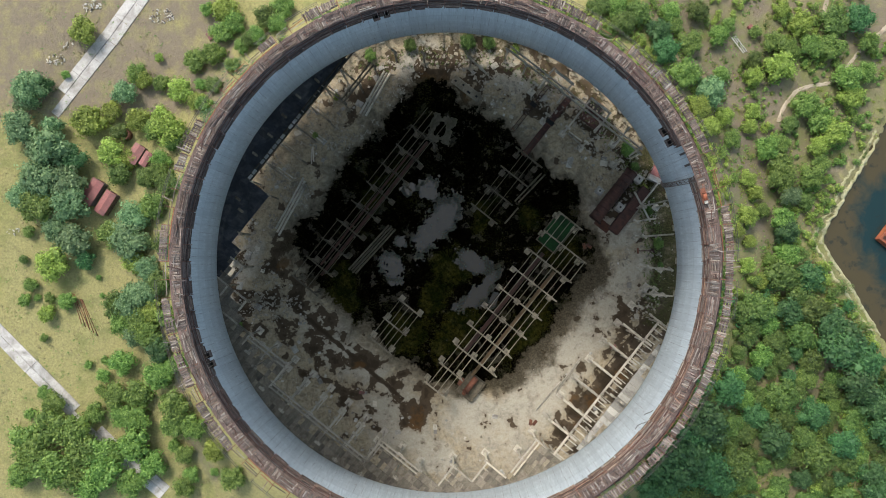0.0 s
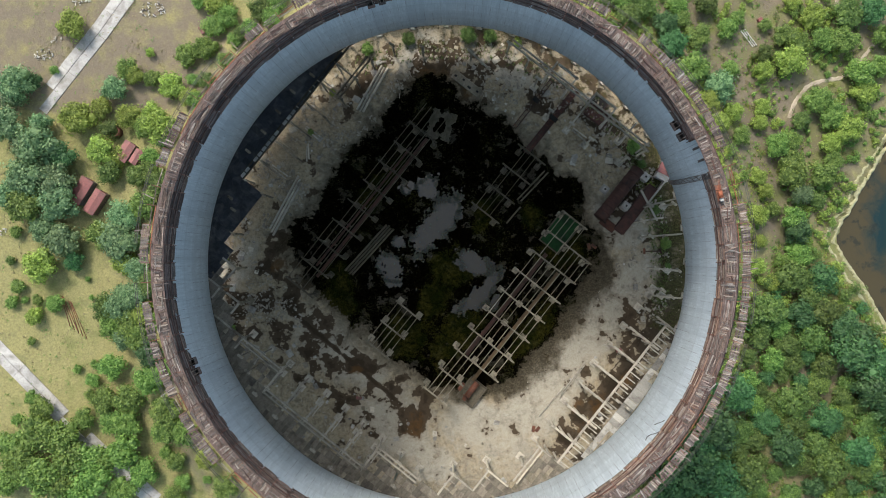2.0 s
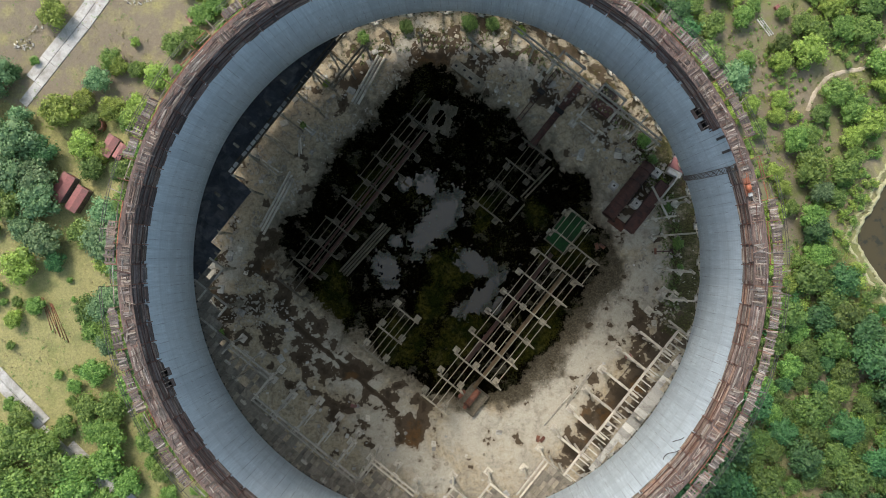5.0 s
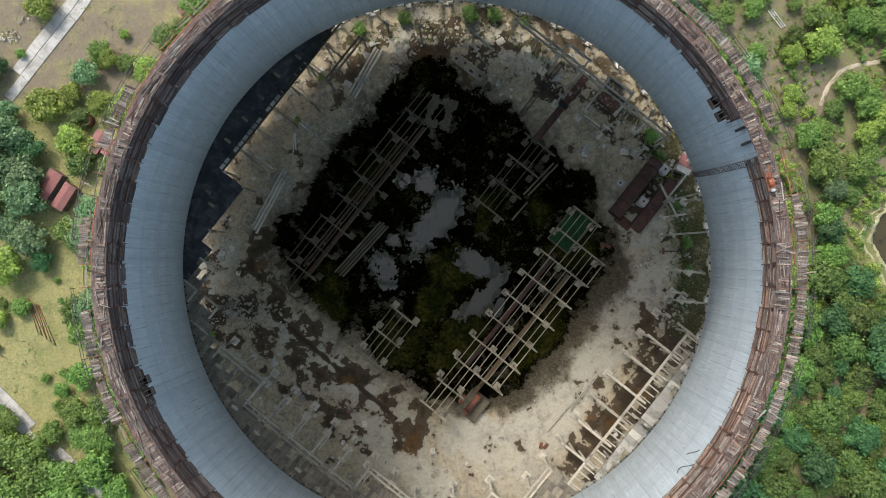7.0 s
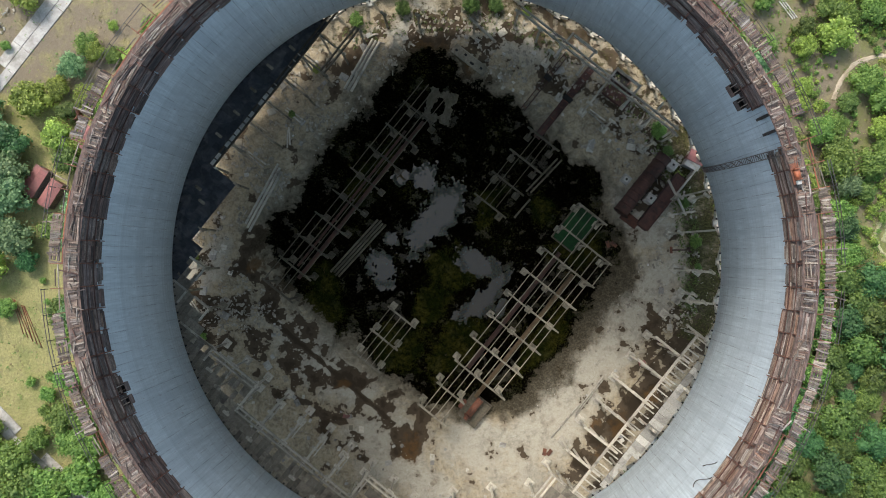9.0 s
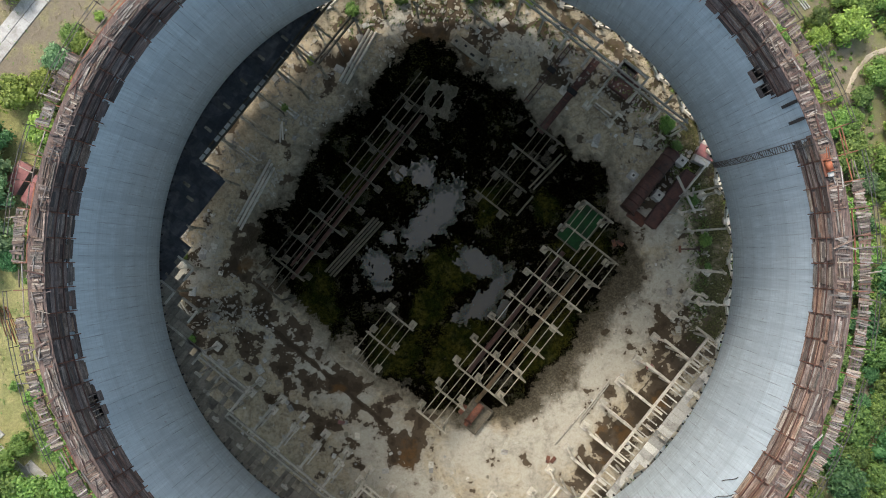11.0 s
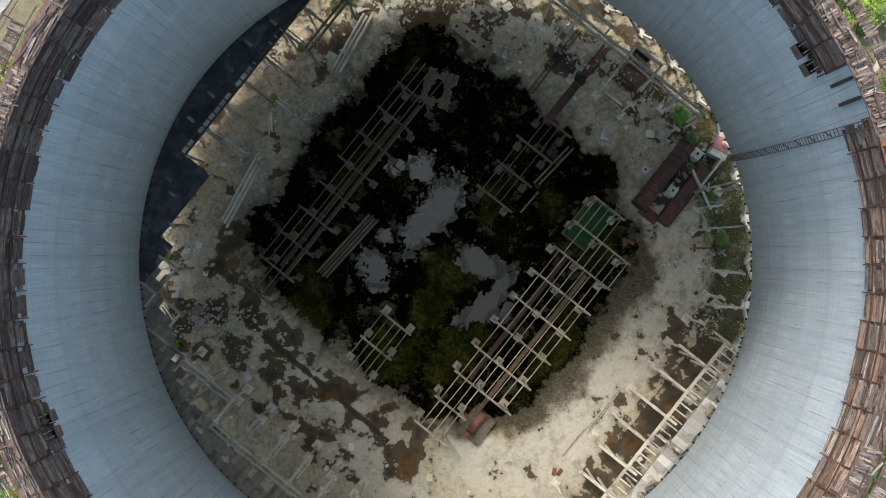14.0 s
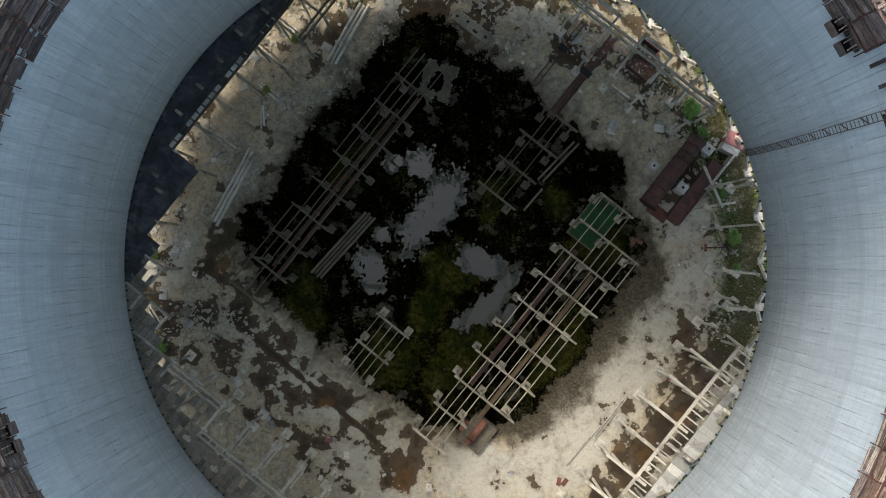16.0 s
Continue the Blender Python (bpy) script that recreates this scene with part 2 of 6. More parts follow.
def floor_material():
    """Old basin floor: pale screed, brown silting, black wet mud with weed, painted light and shade, by the masks of
    the mesh.
    """
    m, t, b = nodes_of("basin_floor")
    p = coords(t)
    n1 = noise_node(t, p, 0.22, 6.0, 0.62, 0.5)
    n2 = noise_node(t, p, 1.1, 7.0, 0.7)
    n3 = noise_node(t, p, 5.0, 5.0, 0.7)
    n4 = noise_node(t, p, 0.25, 8.0, 0.56, 0.12)
    n5 = noise_node(t, p, 2.6, 4.0, 0.7)
    n6 = noise_node(t, p, 9.0, 3.0, 0.6)

    def off(n, k):
        return calc(t, "MULTIPLY", calc(t, "SUBTRACT", n, 0.5), k)

    edge = calc(t, "ADD", off(n1, 1.25), off(n2, 0.8))
    pale = mix(t, step(t, n2, 0.35, 0.68), (0.295, 0.235, 0.15), (0.44, 0.365, 0.247))
    n7 = noise_node(t, p, 0.5, 7.0, 0.66, 1.1)
    pale = mix(t, calc(t, "MULTIPLY", step(t, n7, 0.52, 0.57), 0.42), pale, (0.17, 0.142, 0.10))
    pale = mix(t, calc(t, "MULTIPLY", step(t, n7, 0.45, 0.40), 0.35), pale, (0.50, 0.44, 0.34))
    pale = mix(t, calc(t, "MULTIPLY", step(t, n1, 0.50, 0.60), 0.5), pale, (0.19, 0.165, 0.12))
    pale = mix(t, calc(t, "MULTIPLY", step(t, n3, 0.58, 0.72), 0.35), pale, (0.12, 0.105, 0.085))
    # cracks and joints of the screed
    vor = t.nodes.new("ShaderNodeTexVoronoi")
    vor.feature = "DISTANCE_TO_EDGE"
    vor.inputs["Scale"].default_value = 0.16
    t.links.new(p, vor.inputs["Vector"])
    crack = calc(t, "MULTIPLY", calc(t, "LESS_THAN", vor.outputs["Distance"], 0.012), step(t, n1, 0.5, 0.6))
    pale = mix(t, calc(t, "MULTIPLY", crack, 0.5), pale, (0.11, 0.10, 0.09))
    grit = noise_node(t, p, 1.5, 9.0, 0.7, 0.5)
    pale = mix(t, calc(t, "MULTIPLY", step(t, grit, 0.50, 0.62), 0.40), pale, (0.46, 0.41, 0.32))
    pale = mix(t, calc(t, "MULTIPLY", step(t, grit, 0.47, 0.36), 0.45), pale, (0.13, 0.115, 0.09))
    # dried grey mud, swept in swirls, towards the sump
    n8 = noise_node(t, p, 0.30, 7.0, 0.6, 1.6)
    dried = step(t, calc(t, "ADD", attribute(t, "wet"), calc(t, "ADD", off(n8, 1.5), off(n2, 0.35))), 0.06, 0.30)
    veneer = mix(t, step(t, n7, 0.40, 0.62), (0.245, 0.215, 0.165), (0.125, 0.108, 0.080))
    # paler chalky screed, with the brightness of sunlit floor put into its colour
    bright_floor = step(t, calc(t, "ADD", attribute(t, "bright_floor"), calc(t, "ADD", off(n1, 0.7), off(n2, 0.35))), 0.18, 0.52)
    bright_tone = mix(t, step(t, n3, 0.4, 0.62), (0.38, 0.348, 0.28), (0.455, 0.424, 0.352))
    bright_tone = mix(t, calc(t, "MULTIPLY", step(t, n4, 0.53, 0.56), 0.42), bright_tone, (0.31, 0.275, 0.215))
    bright_tone = mix(t, calc(t, "MULTIPLY", step(t, grit, 0.46, 0.36), 0.45), bright_tone, (0.22, 0.195, 0.155))
    bright_tone = mix(t, calc(t, "MULTIPLY", step(t, grit, 0.54, 0.64), 0.35), bright_tone, (0.55, 0.53, 0.47))
    bright_tone = mix(t, calc(t, "MULTIPLY", step(t, n5, 0.64, 0.70), 0.40), bright_tone, (0.30, 0.265, 0.21))
    pale = mix(t, calc(t, "MULTIPLY", bright_floor, 0.9), pale, bright_tone)
    pale = mix(t, calc(t, "MULTIPLY", dried, 0.72), pale, veneer)
    # films of silt with sharp dried edges, a paler margin round the dark heart
    film = calc(t, "ADD", attribute(t, "silt_shade"), calc(t, "ADD", off(n4, 2.3), calc(t, "ADD", off(n2, 0.32), off(n5, 0.12))))
    c = mix(t, calc(t, "MULTIPLY", step(t, film, 0.30, 0.44), 0.35), pale, (0.19, 0.16, 0.12))
    c = mix(t, step(t, film, 0.465, 0.485), c, mix(t, n2, (0.064, 0.047, 0.032), (0.102, 0.077, 0.051)))
    c = mix(t, calc(t, "MULTIPLY", step(t, film, 0.66, 0.78), 0.8), c, mix(t, n3, (0.030, 0.023, 0.015), (0.065, 0.048, 0.032)))
    rusty = step(t, calc(t, "ADD", attribute(t, "rusty"), edge), 0.45, 0.75)
    c = mix(t, calc(t, "MULTIPLY", rusty, 0.8), c, mix(t, n3, (0.085, 0.045, 0.016), (0.15, 0.085, 0.035)))
    damp_shade = step(t, calc(t, "ADD", attribute(t, "damp_shade"), calc(t, "ADD", off(n1, 0.7), off(n2, 0.45))), 0.28, 0.56)
    c = mix(t, calc(t, "MULTIPLY", damp_shade, 0.85), c, mix(t, step(t, n5, 0.40, 0.60), (0.020, 0.016, 0.008), mix(t, step(t, n2, 0.4, 0.6), (0.055, 0.043, 0.025), (0.12, 0.10, 0.066))))
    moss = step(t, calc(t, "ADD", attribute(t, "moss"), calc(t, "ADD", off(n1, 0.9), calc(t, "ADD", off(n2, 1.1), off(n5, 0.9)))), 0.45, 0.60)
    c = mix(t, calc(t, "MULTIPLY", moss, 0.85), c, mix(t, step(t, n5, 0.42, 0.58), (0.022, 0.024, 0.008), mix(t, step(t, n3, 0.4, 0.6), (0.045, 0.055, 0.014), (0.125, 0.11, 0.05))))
    wet = step(t, calc(t, "ADD", attribute(t, "wet"), calc(t, "ADD", off(n1, 0.8), calc(t, "ADD", off(n2, 0.45), off(n5, 0.22)))), 0.50, 0.55)
    mud = mix(t, step(t, n2, 0.57, 0.68), (0.0016, 0.0012, 0.0006), (0.014, 0.0105, 0.006))
    # islands of dry mud
    isle = calc(t, "ADD", n4, calc(t, "ADD", off(n2, 0.35), off(n5, 0.25)))
    mud = mix(t, calc(t, "MULTIPLY", step(t, isle, 0.58, 0.60), 0.65), mud, mix(t, step(t, n3, 0.35, 0.65), (0.035, 0.030, 0.022), (0.115, 0.10, 0.078)))
    crumbs = step(t, calc(t, "ADD", n5, off(n1, 0.9)), 0.60, 0.66)
    mud = mix(t, calc(t, "MULTIPLY", crumbs, 0.5), mud, mix(t, n3, (0.012, 0.016, 0.004), (0.055, 0.050, 0.028)))
    # weed: broken mats of dark green to olive with specks of leaf
    weed = calc(t, "ADD", attribute(t, "weed"), calc(t, "ADD", off(n4, 1.2), calc(t, "ADD", off(n5, 1.5), off(n6, 0.9))))
    mat_tone = mix(t, step(t, n2, 0.36, 0.64), (0.004, 0.006, 0.0015), mix(t, step(t, n1, 0.42, 0.58), (0.013, 0.017, 0.003), (0.052, 0.045, 0.009)))
    mat_tone = mix(t, calc(t, "MULTIPLY", step(t, n6, 0.58, 0.70), 0.5), mat_tone, (0.075, 0.075, 0.022))
    mud = mix(t, calc(t, "MULTIPLY", step(t, weed, 0.34, 0.60), 0.9), mud, mat_tone)
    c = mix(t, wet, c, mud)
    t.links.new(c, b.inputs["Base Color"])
    b.inputs["Roughness"].default_value = 0.8
    b.inputs["Specular IOR Level"].default_value = 0.0
    bump(t, b, calc(t, "ADD", n2, n3), 0.5, 0.08)
    return m


def water_material(name, tint, rough=0.03):
    m, t, b = nodes_of(name)
    n = noise_node(t, coords(t), 0.8, 3.0)
    t.links.new(mix(t, n, tint, tuple(v * 1.6 for v in tint)), b.inputs["Base Color"])
    b.inputs["Roughness"].default_value = rough
    b.inputs["IOR"].default_value = 1.47
    b.inputs["Specular IOR Level"].default_value = 0.5
    return m


def ground_material():
    """Dry meadow: straw, bare sandy soil, green tufts."""
    m, t, b = nodes_of("meadow")
    p = coords(t)
    n1 = noise_node(t, p, 0.035, 5.0, 0.6, 0.4)
    n2 = noise_node(t, p, 0.22, 6.0, 0.65)
    n3 = noise_node(t, p, 1.6, 6.0, 0.75)
    n4 = noise_node(t, p, 7.0, 3.0, 0.7)
    straw = mix(t, step(t, n3, 0.3, 0.7), (0.18, 0.168, 0.062), (0.37, 0.335, 0.138))
    soil = mix(t, n3, (0.118, 0.092, 0.062), (0.265, 0.217, 0.152))
    green = mix(t, n3, (0.095, 0.112, 0.028), (0.23, 0.25, 0.068))
    bare = calc(t, "ADD", attribute(t, "bare"), calc(t, "MULTIPLY", calc(t, "SUBTRACT", n2, 0.5), 1.4))
    lush = calc(t, "ADD", attribute(t, "lush"), calc(t, "MULTIPLY", calc(t, "SUBTRACT", calc(t, "ADD", n1, n2), 1.0), 1.3))
    c = mix(t, step(t, bare, 0.35, 0.75), straw, soil)
    c = mix(t, step(t, lush, 0.35, 0.8), c, green)
    c = mix(t, calc(t, "MULTIPLY", step(t, n4, 0.48, 0.72), 0.5), c, (0.10, 0.085, 0.04))
    c = mix(t, calc(t, "MULTIPLY", step(t, noise_node(t, p, 0.7, 5.0, 0.7), 0.55, 0.7), 0.45), c, (0.12, 0.10, 0.06))
    t.links.new(c, b.inputs["Base Color"])
    b.inputs["Roughness"].default_value = 0.95
    bump(t, b, calc(t, "ADD", n3, n4), 0.7, 0.25)
    return m


def pond_material():
    """Brown shallows with weed shadows, teal where it is deep."""
    m, t, b = nodes_of("pond_water")
    p = coords(t, True)
    n = noise_node(t, p, 0.10, 5.0, 0.65, 0.6)
    sub = t.nodes.new("ShaderNodeVectorMath")
    sub.operation = "DISTANCE"
    t.links.new(p, sub.inputs[0])
    sub.inputs[1].default_value = (133, 9, -10.6)
    deep = step(t, calc(t, "ADD", sub.outputs["Value"], calc(t, "MULTIPLY", calc(t, "SUBTRACT", n, 0.5), 26.0)), 24.0, 17.0)
    c = mix(t, deep, (0.056, 0.045, 0.022), (0.010, 0.026, 0.027))
    c = mix(t, calc(t, "MULTIPLY", step(t, noise_node(t, p, 0.28, 4.0), 0.56, 0.64), 0.7), c, (0.018, 0.022, 0.018))
    t.links.new(c, b.inputs["Base Color"])
    b.inputs["Roughness"].default_value = 0.08
    b.inputs["IOR"].default_value = 1.33
    return m


SHELL, FLOOR, GROUND = shell_material(), floor_material(), ground_material()
POOL = water_material("pool_water", (0.036, 0.025, 0.009))
POND = pond_material()

# ---- building blocks ----
BOXES = {}


def mesh_of(name, bm, material):
    me = bpy.data.meshes.new(name)
    bm.to_mesh(me)
    bm.free()
    me.materials.append(material)
    return me


def part(name, bm, material, parent=None, label=""):
    ob = new(name, mesh_of(name, bm, material))
    ob.parent = parent
    if label:
        tagged(ob, label)
    return ob


def thing(name, label, category, m=None, group="", kind=""):
    ob = new(name)
    ob.empty_display_size = 0.5
    ob.matrix_basis = m or Matrix()
    return tagged(ob, label, category, group, kind)


def box_mesh(size, material, edge=0.03, taper=0.0, worn=0.0):
    """A bevelled block with its origin at its middle; alike blocks share one mesh."""
    key = (tuple(round(s, 3) for s in size), material.name, edge, taper, worn)
    if key not in BOXES:
        bm = bmesh.new()
        bmesh.ops.create_cube(bm, size=1)
        for v in bm.verts:
            k = 1 - taper if v.co.z > 0 else 1
            v.co = Vector((v.co.x * size[0] * k, v.co.y * size[1] * k, v.co.z * size[2]))
        if edge:
            bmesh.ops.bevel(bm, geom=bm.edges[:], offset=min(edge, min(size) * 0.3), segments=1, affect="EDGES")
        if worn:
            for v in bm.verts:
                v.co += noise.noise_vector(v.co * 3.1) * worn
        BOXES[key] = mesh_of("block", bm, material)
    return BOXES[key]


def block(name, size, material, m, parent=None, label="", edge=0.03, taper=0.0, worn=0.0):
    ob = new(name, box_mesh(size, material, edge, taper, worn))
    ob.parent = parent
    ob.matrix_basis = m
    if label:
        tagged(ob, label)
    return ob


def tube_bm(radius, length, sides=12, wall=0.0):
    """A pipe along x, centred; open with a wall, or capped."""
    bm = bmesh.new()
    if wall:
        rings = []
        for r, x in ((radius, -length / 2), (radius, length / 2), (radius - wall, length / 2), (radius - wall, -length / 2)):
            rings.append([bm.verts.new((x, r * math.cos(2 * math.pi * k / sides), r * math.sin(2 * math.pi * k / sides))) for k in range(sides)])
        for a in range(4):
            for k in range(sides):
                bm.faces.new((rings[a][k], rings[a][(k + 1) % sides], rings[(a + 1) % 4][(k + 1) % sides], rings[(a + 1) % 4][k]))
        bmesh.ops.recalc_face_normals(bm, faces=bm.faces[:])
    else:
        bmesh.ops.create_cone(bm, cap_ends=True, segments=sides, radius1=radius, radius2=radius, depth=length, matrix=Matrix.Rotation(radians(90), 4, "Y"))
    for f in bm.faces:
        f.smooth = True
    return bm


def ring_bm(profile, n, centre=(0, 0), a0=0.0, a1=2 * math.pi):
    """A closed profile of (radius, height), turned round the tower's axis."""
    bm = bmesh.new()
    full = a1 - a0 > 6.28
    rows = []
    for k in range(n if full else n + 1):
        a = a0 + (a1 - a0) * k / n
        rows.append([bm.verts.new((centre[0] + r * math.cos(a), centre[1] + r * math.sin(a), z)) for r, z in profile])
    q = len(profile)
    for k in range(n):
        x, y = rows[k], rows[(k + 1) % len(rows)]
        for j in range(q):
            bm.faces.new((x[j], y[j], y[(j + 1) % q], x[(j + 1) % q]))
    bmesh.ops.recalc_face_normals(bm, faces=bm.faces[:])
    return bm


def bar(name, a, b, width, depth, material, parent=None, label="", edge=0.02):
    """A straight member from a to b."""
    a, b = Vector(a), Vector(b)
    d = b - a
    q = d.to_track_quat("X", "Z").to_matrix().to_4x4()
    return block(name, (round(d.length, 2), width, depth), material, Matrix.Translation((a + b) / 2) @ q, parent, label, edge)


# ---- the tower's numbers ----
TX, TY = -1.2, -0.4              # axis of the tower
FOOT, RIM = 8.1, 71.2            # lower edge of the shell, top of the shell
GRID_A = radians(51.5)           # the frames inside stand square to this direction
STEP, GU, GV = 5.95, 2.1, 2.4    # their bay and first node
TOP = 8.2                        # top of the columns


def shell_r(z):
    t = z - FOOT
    return 56.8 - 0.3858 * t + 0.00152 * t * t + 0.5 * math.exp(-t / 5)


def uv_xy(u, v):
    return u * math.cos(GRID_A) + v * math.sin(GRID_A), u * math.sin(GRID_A) - v * math.cos(GRID_A)


def xy_uv(x, y):
    return x * math.cos(GRID_A) + y * math.sin(GRID_A), x * math.sin(GRID_A) - y * math.cos(GRID_A)


def at_uv(u, v, z, turn=0.0):
    """A pose square to the frames: local x along u, local y against v."""
    x, y = uv_xy(u, v)
    return pose(x, y, z, 0, 0, math.degrees(GRID_A) + turn)


def node(i, j):
    return GU + STEP * i, GV + STEP * j


def ground_z(x, y):
    """The land falls away from the tower and lies lower by the pond."""
    r = math.hypot(x - TX, y - TY)
    k = min(max((r - 62) / 32, 0), 1)
    z = -10.0 * k * k * (3 - 2 * k)
    far = min(max((r - 75) / 60, 0), 1)
    return z + far * 0.6 * noise.noise(Vector((x * 0.05, y * 0.05, 0)))

# ---- ground outside ----


TRACKS = [((100.3, 48.2), (95, 51)), ((95, 51), (86, 60)), ((86, 60), (84, 70)), ((82, 33), (84.5, 20)), ((84.5, 20), (88, 5)), ((88, 5), (90.5, -8)), ((82, 33), (78, 44)),
          ((-72, -30), (-74.5, -42)), ((-74.5, -42), (-65, -60)), ((92, -27), (98, -36)), ((100, -24), (104, -30)), ((103, -46), (107, -52))]


def track_gap(x, y):
    """Distance to the nearest of the worn bare tracks."""
    best = 99.0
    for (x0, y0), (x1, y1) in TRACKS:
        dx, dy = x1 - x0, y1 - y0
        k = min(1, max(0, ((x - x0) * dx + (y - y0) * dy) / (dx * dx + dy * dy)))
        best = min(best, math.hypot(x - x0 - k * dx, y - y0 - k * dy))
    return best


def build_ground():
    radii = [60 + 1.1 * k for k in range(72)] + [145, 160, 185, 220, 280, 380, 600, 1000, 1800, 3500]
    n = 300
    verts, bare, lush = [], [], []
    for r in radii:
        for k in range(n):
            a = 2 * math.pi * k / n
            x, y = TX + r * math.cos(a), TY + r * math.sin(a)
            z = ground_z(x, y) - (0.25 if r < 61 else 0)
            d = pond_depth(x, y)
            if d > 0:
                z -= min(0.75 + d * 0.5, 2.2)
            verts.append((x, y, z))
            b = 0.25 + 0.45 * (y > 40 and x < -60) + 0.5 * max(0, 1 - abs(d + 2.0) / 2.5) + (0.55 if y > 8 else 0.36) * (x > 55 and d < -4)
            b += 0.55 * max(0, 1 - track_gap(x, y) / 3.5)
            bare.append(b)
            lush.append(0.36 + (0.07 if y > 8 else 0.16) * (x > 60) - 0.25 * (y > 40 and x < -60))
    faces = []
    for j in range(len(radii) - 1):
        for k in range(n):
            faces.append((j * n + k, j * n + (k + 1) % n, (j + 1) * n + (k + 1) % n, (j + 1) * n + k))
    me = bpy.data.meshes.new("ground")
    me.from_pydata(verts, [], [f[::-1] for f in faces])
    for name, vals in (("bare", bare), ("lush", lush)):
        me.attributes.new(name, "FLOAT", "POINT").data.foreach_set("value", vals)
    me.polygons.foreach_set("use_smooth", [True] * len(me.polygons))
    me.materials.append(GROUND)
    me.validate()
    ob = new("ground", me)
    tagged(ob, "dry meadow of straw, bare soil and green tufts", "ground", kind="structure")
    if sum(p.normal.z for p in me.polygons) < 0:
        me.flip_normals()


def pond_depth(x, y):
    """Metres inside the shore, minus outside it: two straight banks that meet in a blunt corner."""
    a = (x - 103.7) * 0.864 - (y - 8.5) * 0.503
    b = (x - 103.7) * 0.849 + (y - 2.6) * 0.529
    k = max(0.0, 1 - abs(a - b) / 5.0)
    d = min(a, b, 50 - math.hypot(x - 142, y - 9)) - 0.8 * k * k
    return d + 0.9 * noise.noise(Vector((x * 0.16, y * 0.16, 4))) + 0.35 * noise.noise(Vector((x * 0.7, y * 0.7, 4)))


build_ground()
bm = bmesh.new()
bmesh.ops.create_circle(bm, cap_ends=True, segments=64, radius=52, matrix=Matrix.Translation((142, 9, -10.65)))
tagged(part("pond_water", bm, POND), "still murky brown-green pond water", "water", kind="structure")


# ---- basin floor inside the tower ----


def blob(u, v, cu, cv, ru, rv):
    """1 in the middle of an oval, 0 at its edge, minus outside."""
    return 1 - math.hypot((u - cu) / ru, (v - cv) / rv)


POOLS = [(4.2, -8.6, 10.0, 4.0), (10.2, -15.5, 3.8, 2.8), (-10.8, -10.5, 3.2, 4.6), (3.2, 5.2, 3.2, 4.6), (-2.2, 11.0, 8.6, 2.4), (-4, -13, 2.5, 1.8), (8, -20, 2.6, 1.6), (-1, 15.5, 3.4, 1.5)]
WEEDS = [(-1.2, 1.0, 5.6, 4.6), (-11, 3.5, 5, 4), (-21.8, -18.5, 4, 5), (14, -1, 5, 2), (-14, 13, 7, 4), (22, 9, 4, 4), (-2, 27, 10, 3), (-22, 3, 5, 7), (-26, -16, 4, 5), (5, -26, 10, 2.5), (19, 20, 6, 5)]
SILTS = [(40, 26, 9, 4), (-23, -35, 5, 5), (-28, -28, 8, 8), (-37.5, 18, 7, 7), (16, 44.5, 7.5, 4.8), (9.7, 43.4, 3.5, 3.0), (-37, -2, 3.0, 5), (-34, -26, 6, 6), (-41, -24, 4, 5), (-48, -11, 4, 3.5), (-43, 8, 3, 3),
         (0, 55, 24, 4.2), (44.5, -6, 4, 4), (-27, -36, 7, 4), (20, -45, 14, 4), (34, -33, 7, 9), (37, -25, 5, 6), (-2, 44, 2.2, 4.5), (-12, 47, 2.5, 3.5)]
MOTTLES = [(-4, 50, 22, 6), (-37, -12, 8.5, 26), (-42, -30, 9, 12), (-34, 15, 8, 9), (-45, 2, 5, 14), (16, 47, 14, 8), (36, -30, 10, 16)]
RUSTY = [(33, -32.5, 5, 9), (37.5, -25, 4, 5), (-38.5, 20, 5.5, 5.5), (-37.5, -2.5, 2.8, 3.2), (-5.5, 52, 5, 4), (44, 33, 3, 4), (-28, -33, 5, 3), (4, 53, 4, 3.6), (-14, 52, 4, 3.6), (-9, 47, 2.5, 2.5)]
# pale floor ovals; the large southeast ones paint in the sunlit patch
BRIGHT_PATCHES = [(-12, 39, 28, 10), (14, 39, 24, 8), (-28, 29, 9, 9), (-41, 16, 10, 14), (-36, -6, 6, 20), (-33, -10, 5, 6), (-36, -42, 10, 5), (36, -40, 9, 5), (47, -18, 5, 10), (34, 28, 9, 9), (-42, 28, 6, 9)]


def smooth01(x):
    x = min(max(x, 0), 1)
    return x * x * (3 - 2 * x)


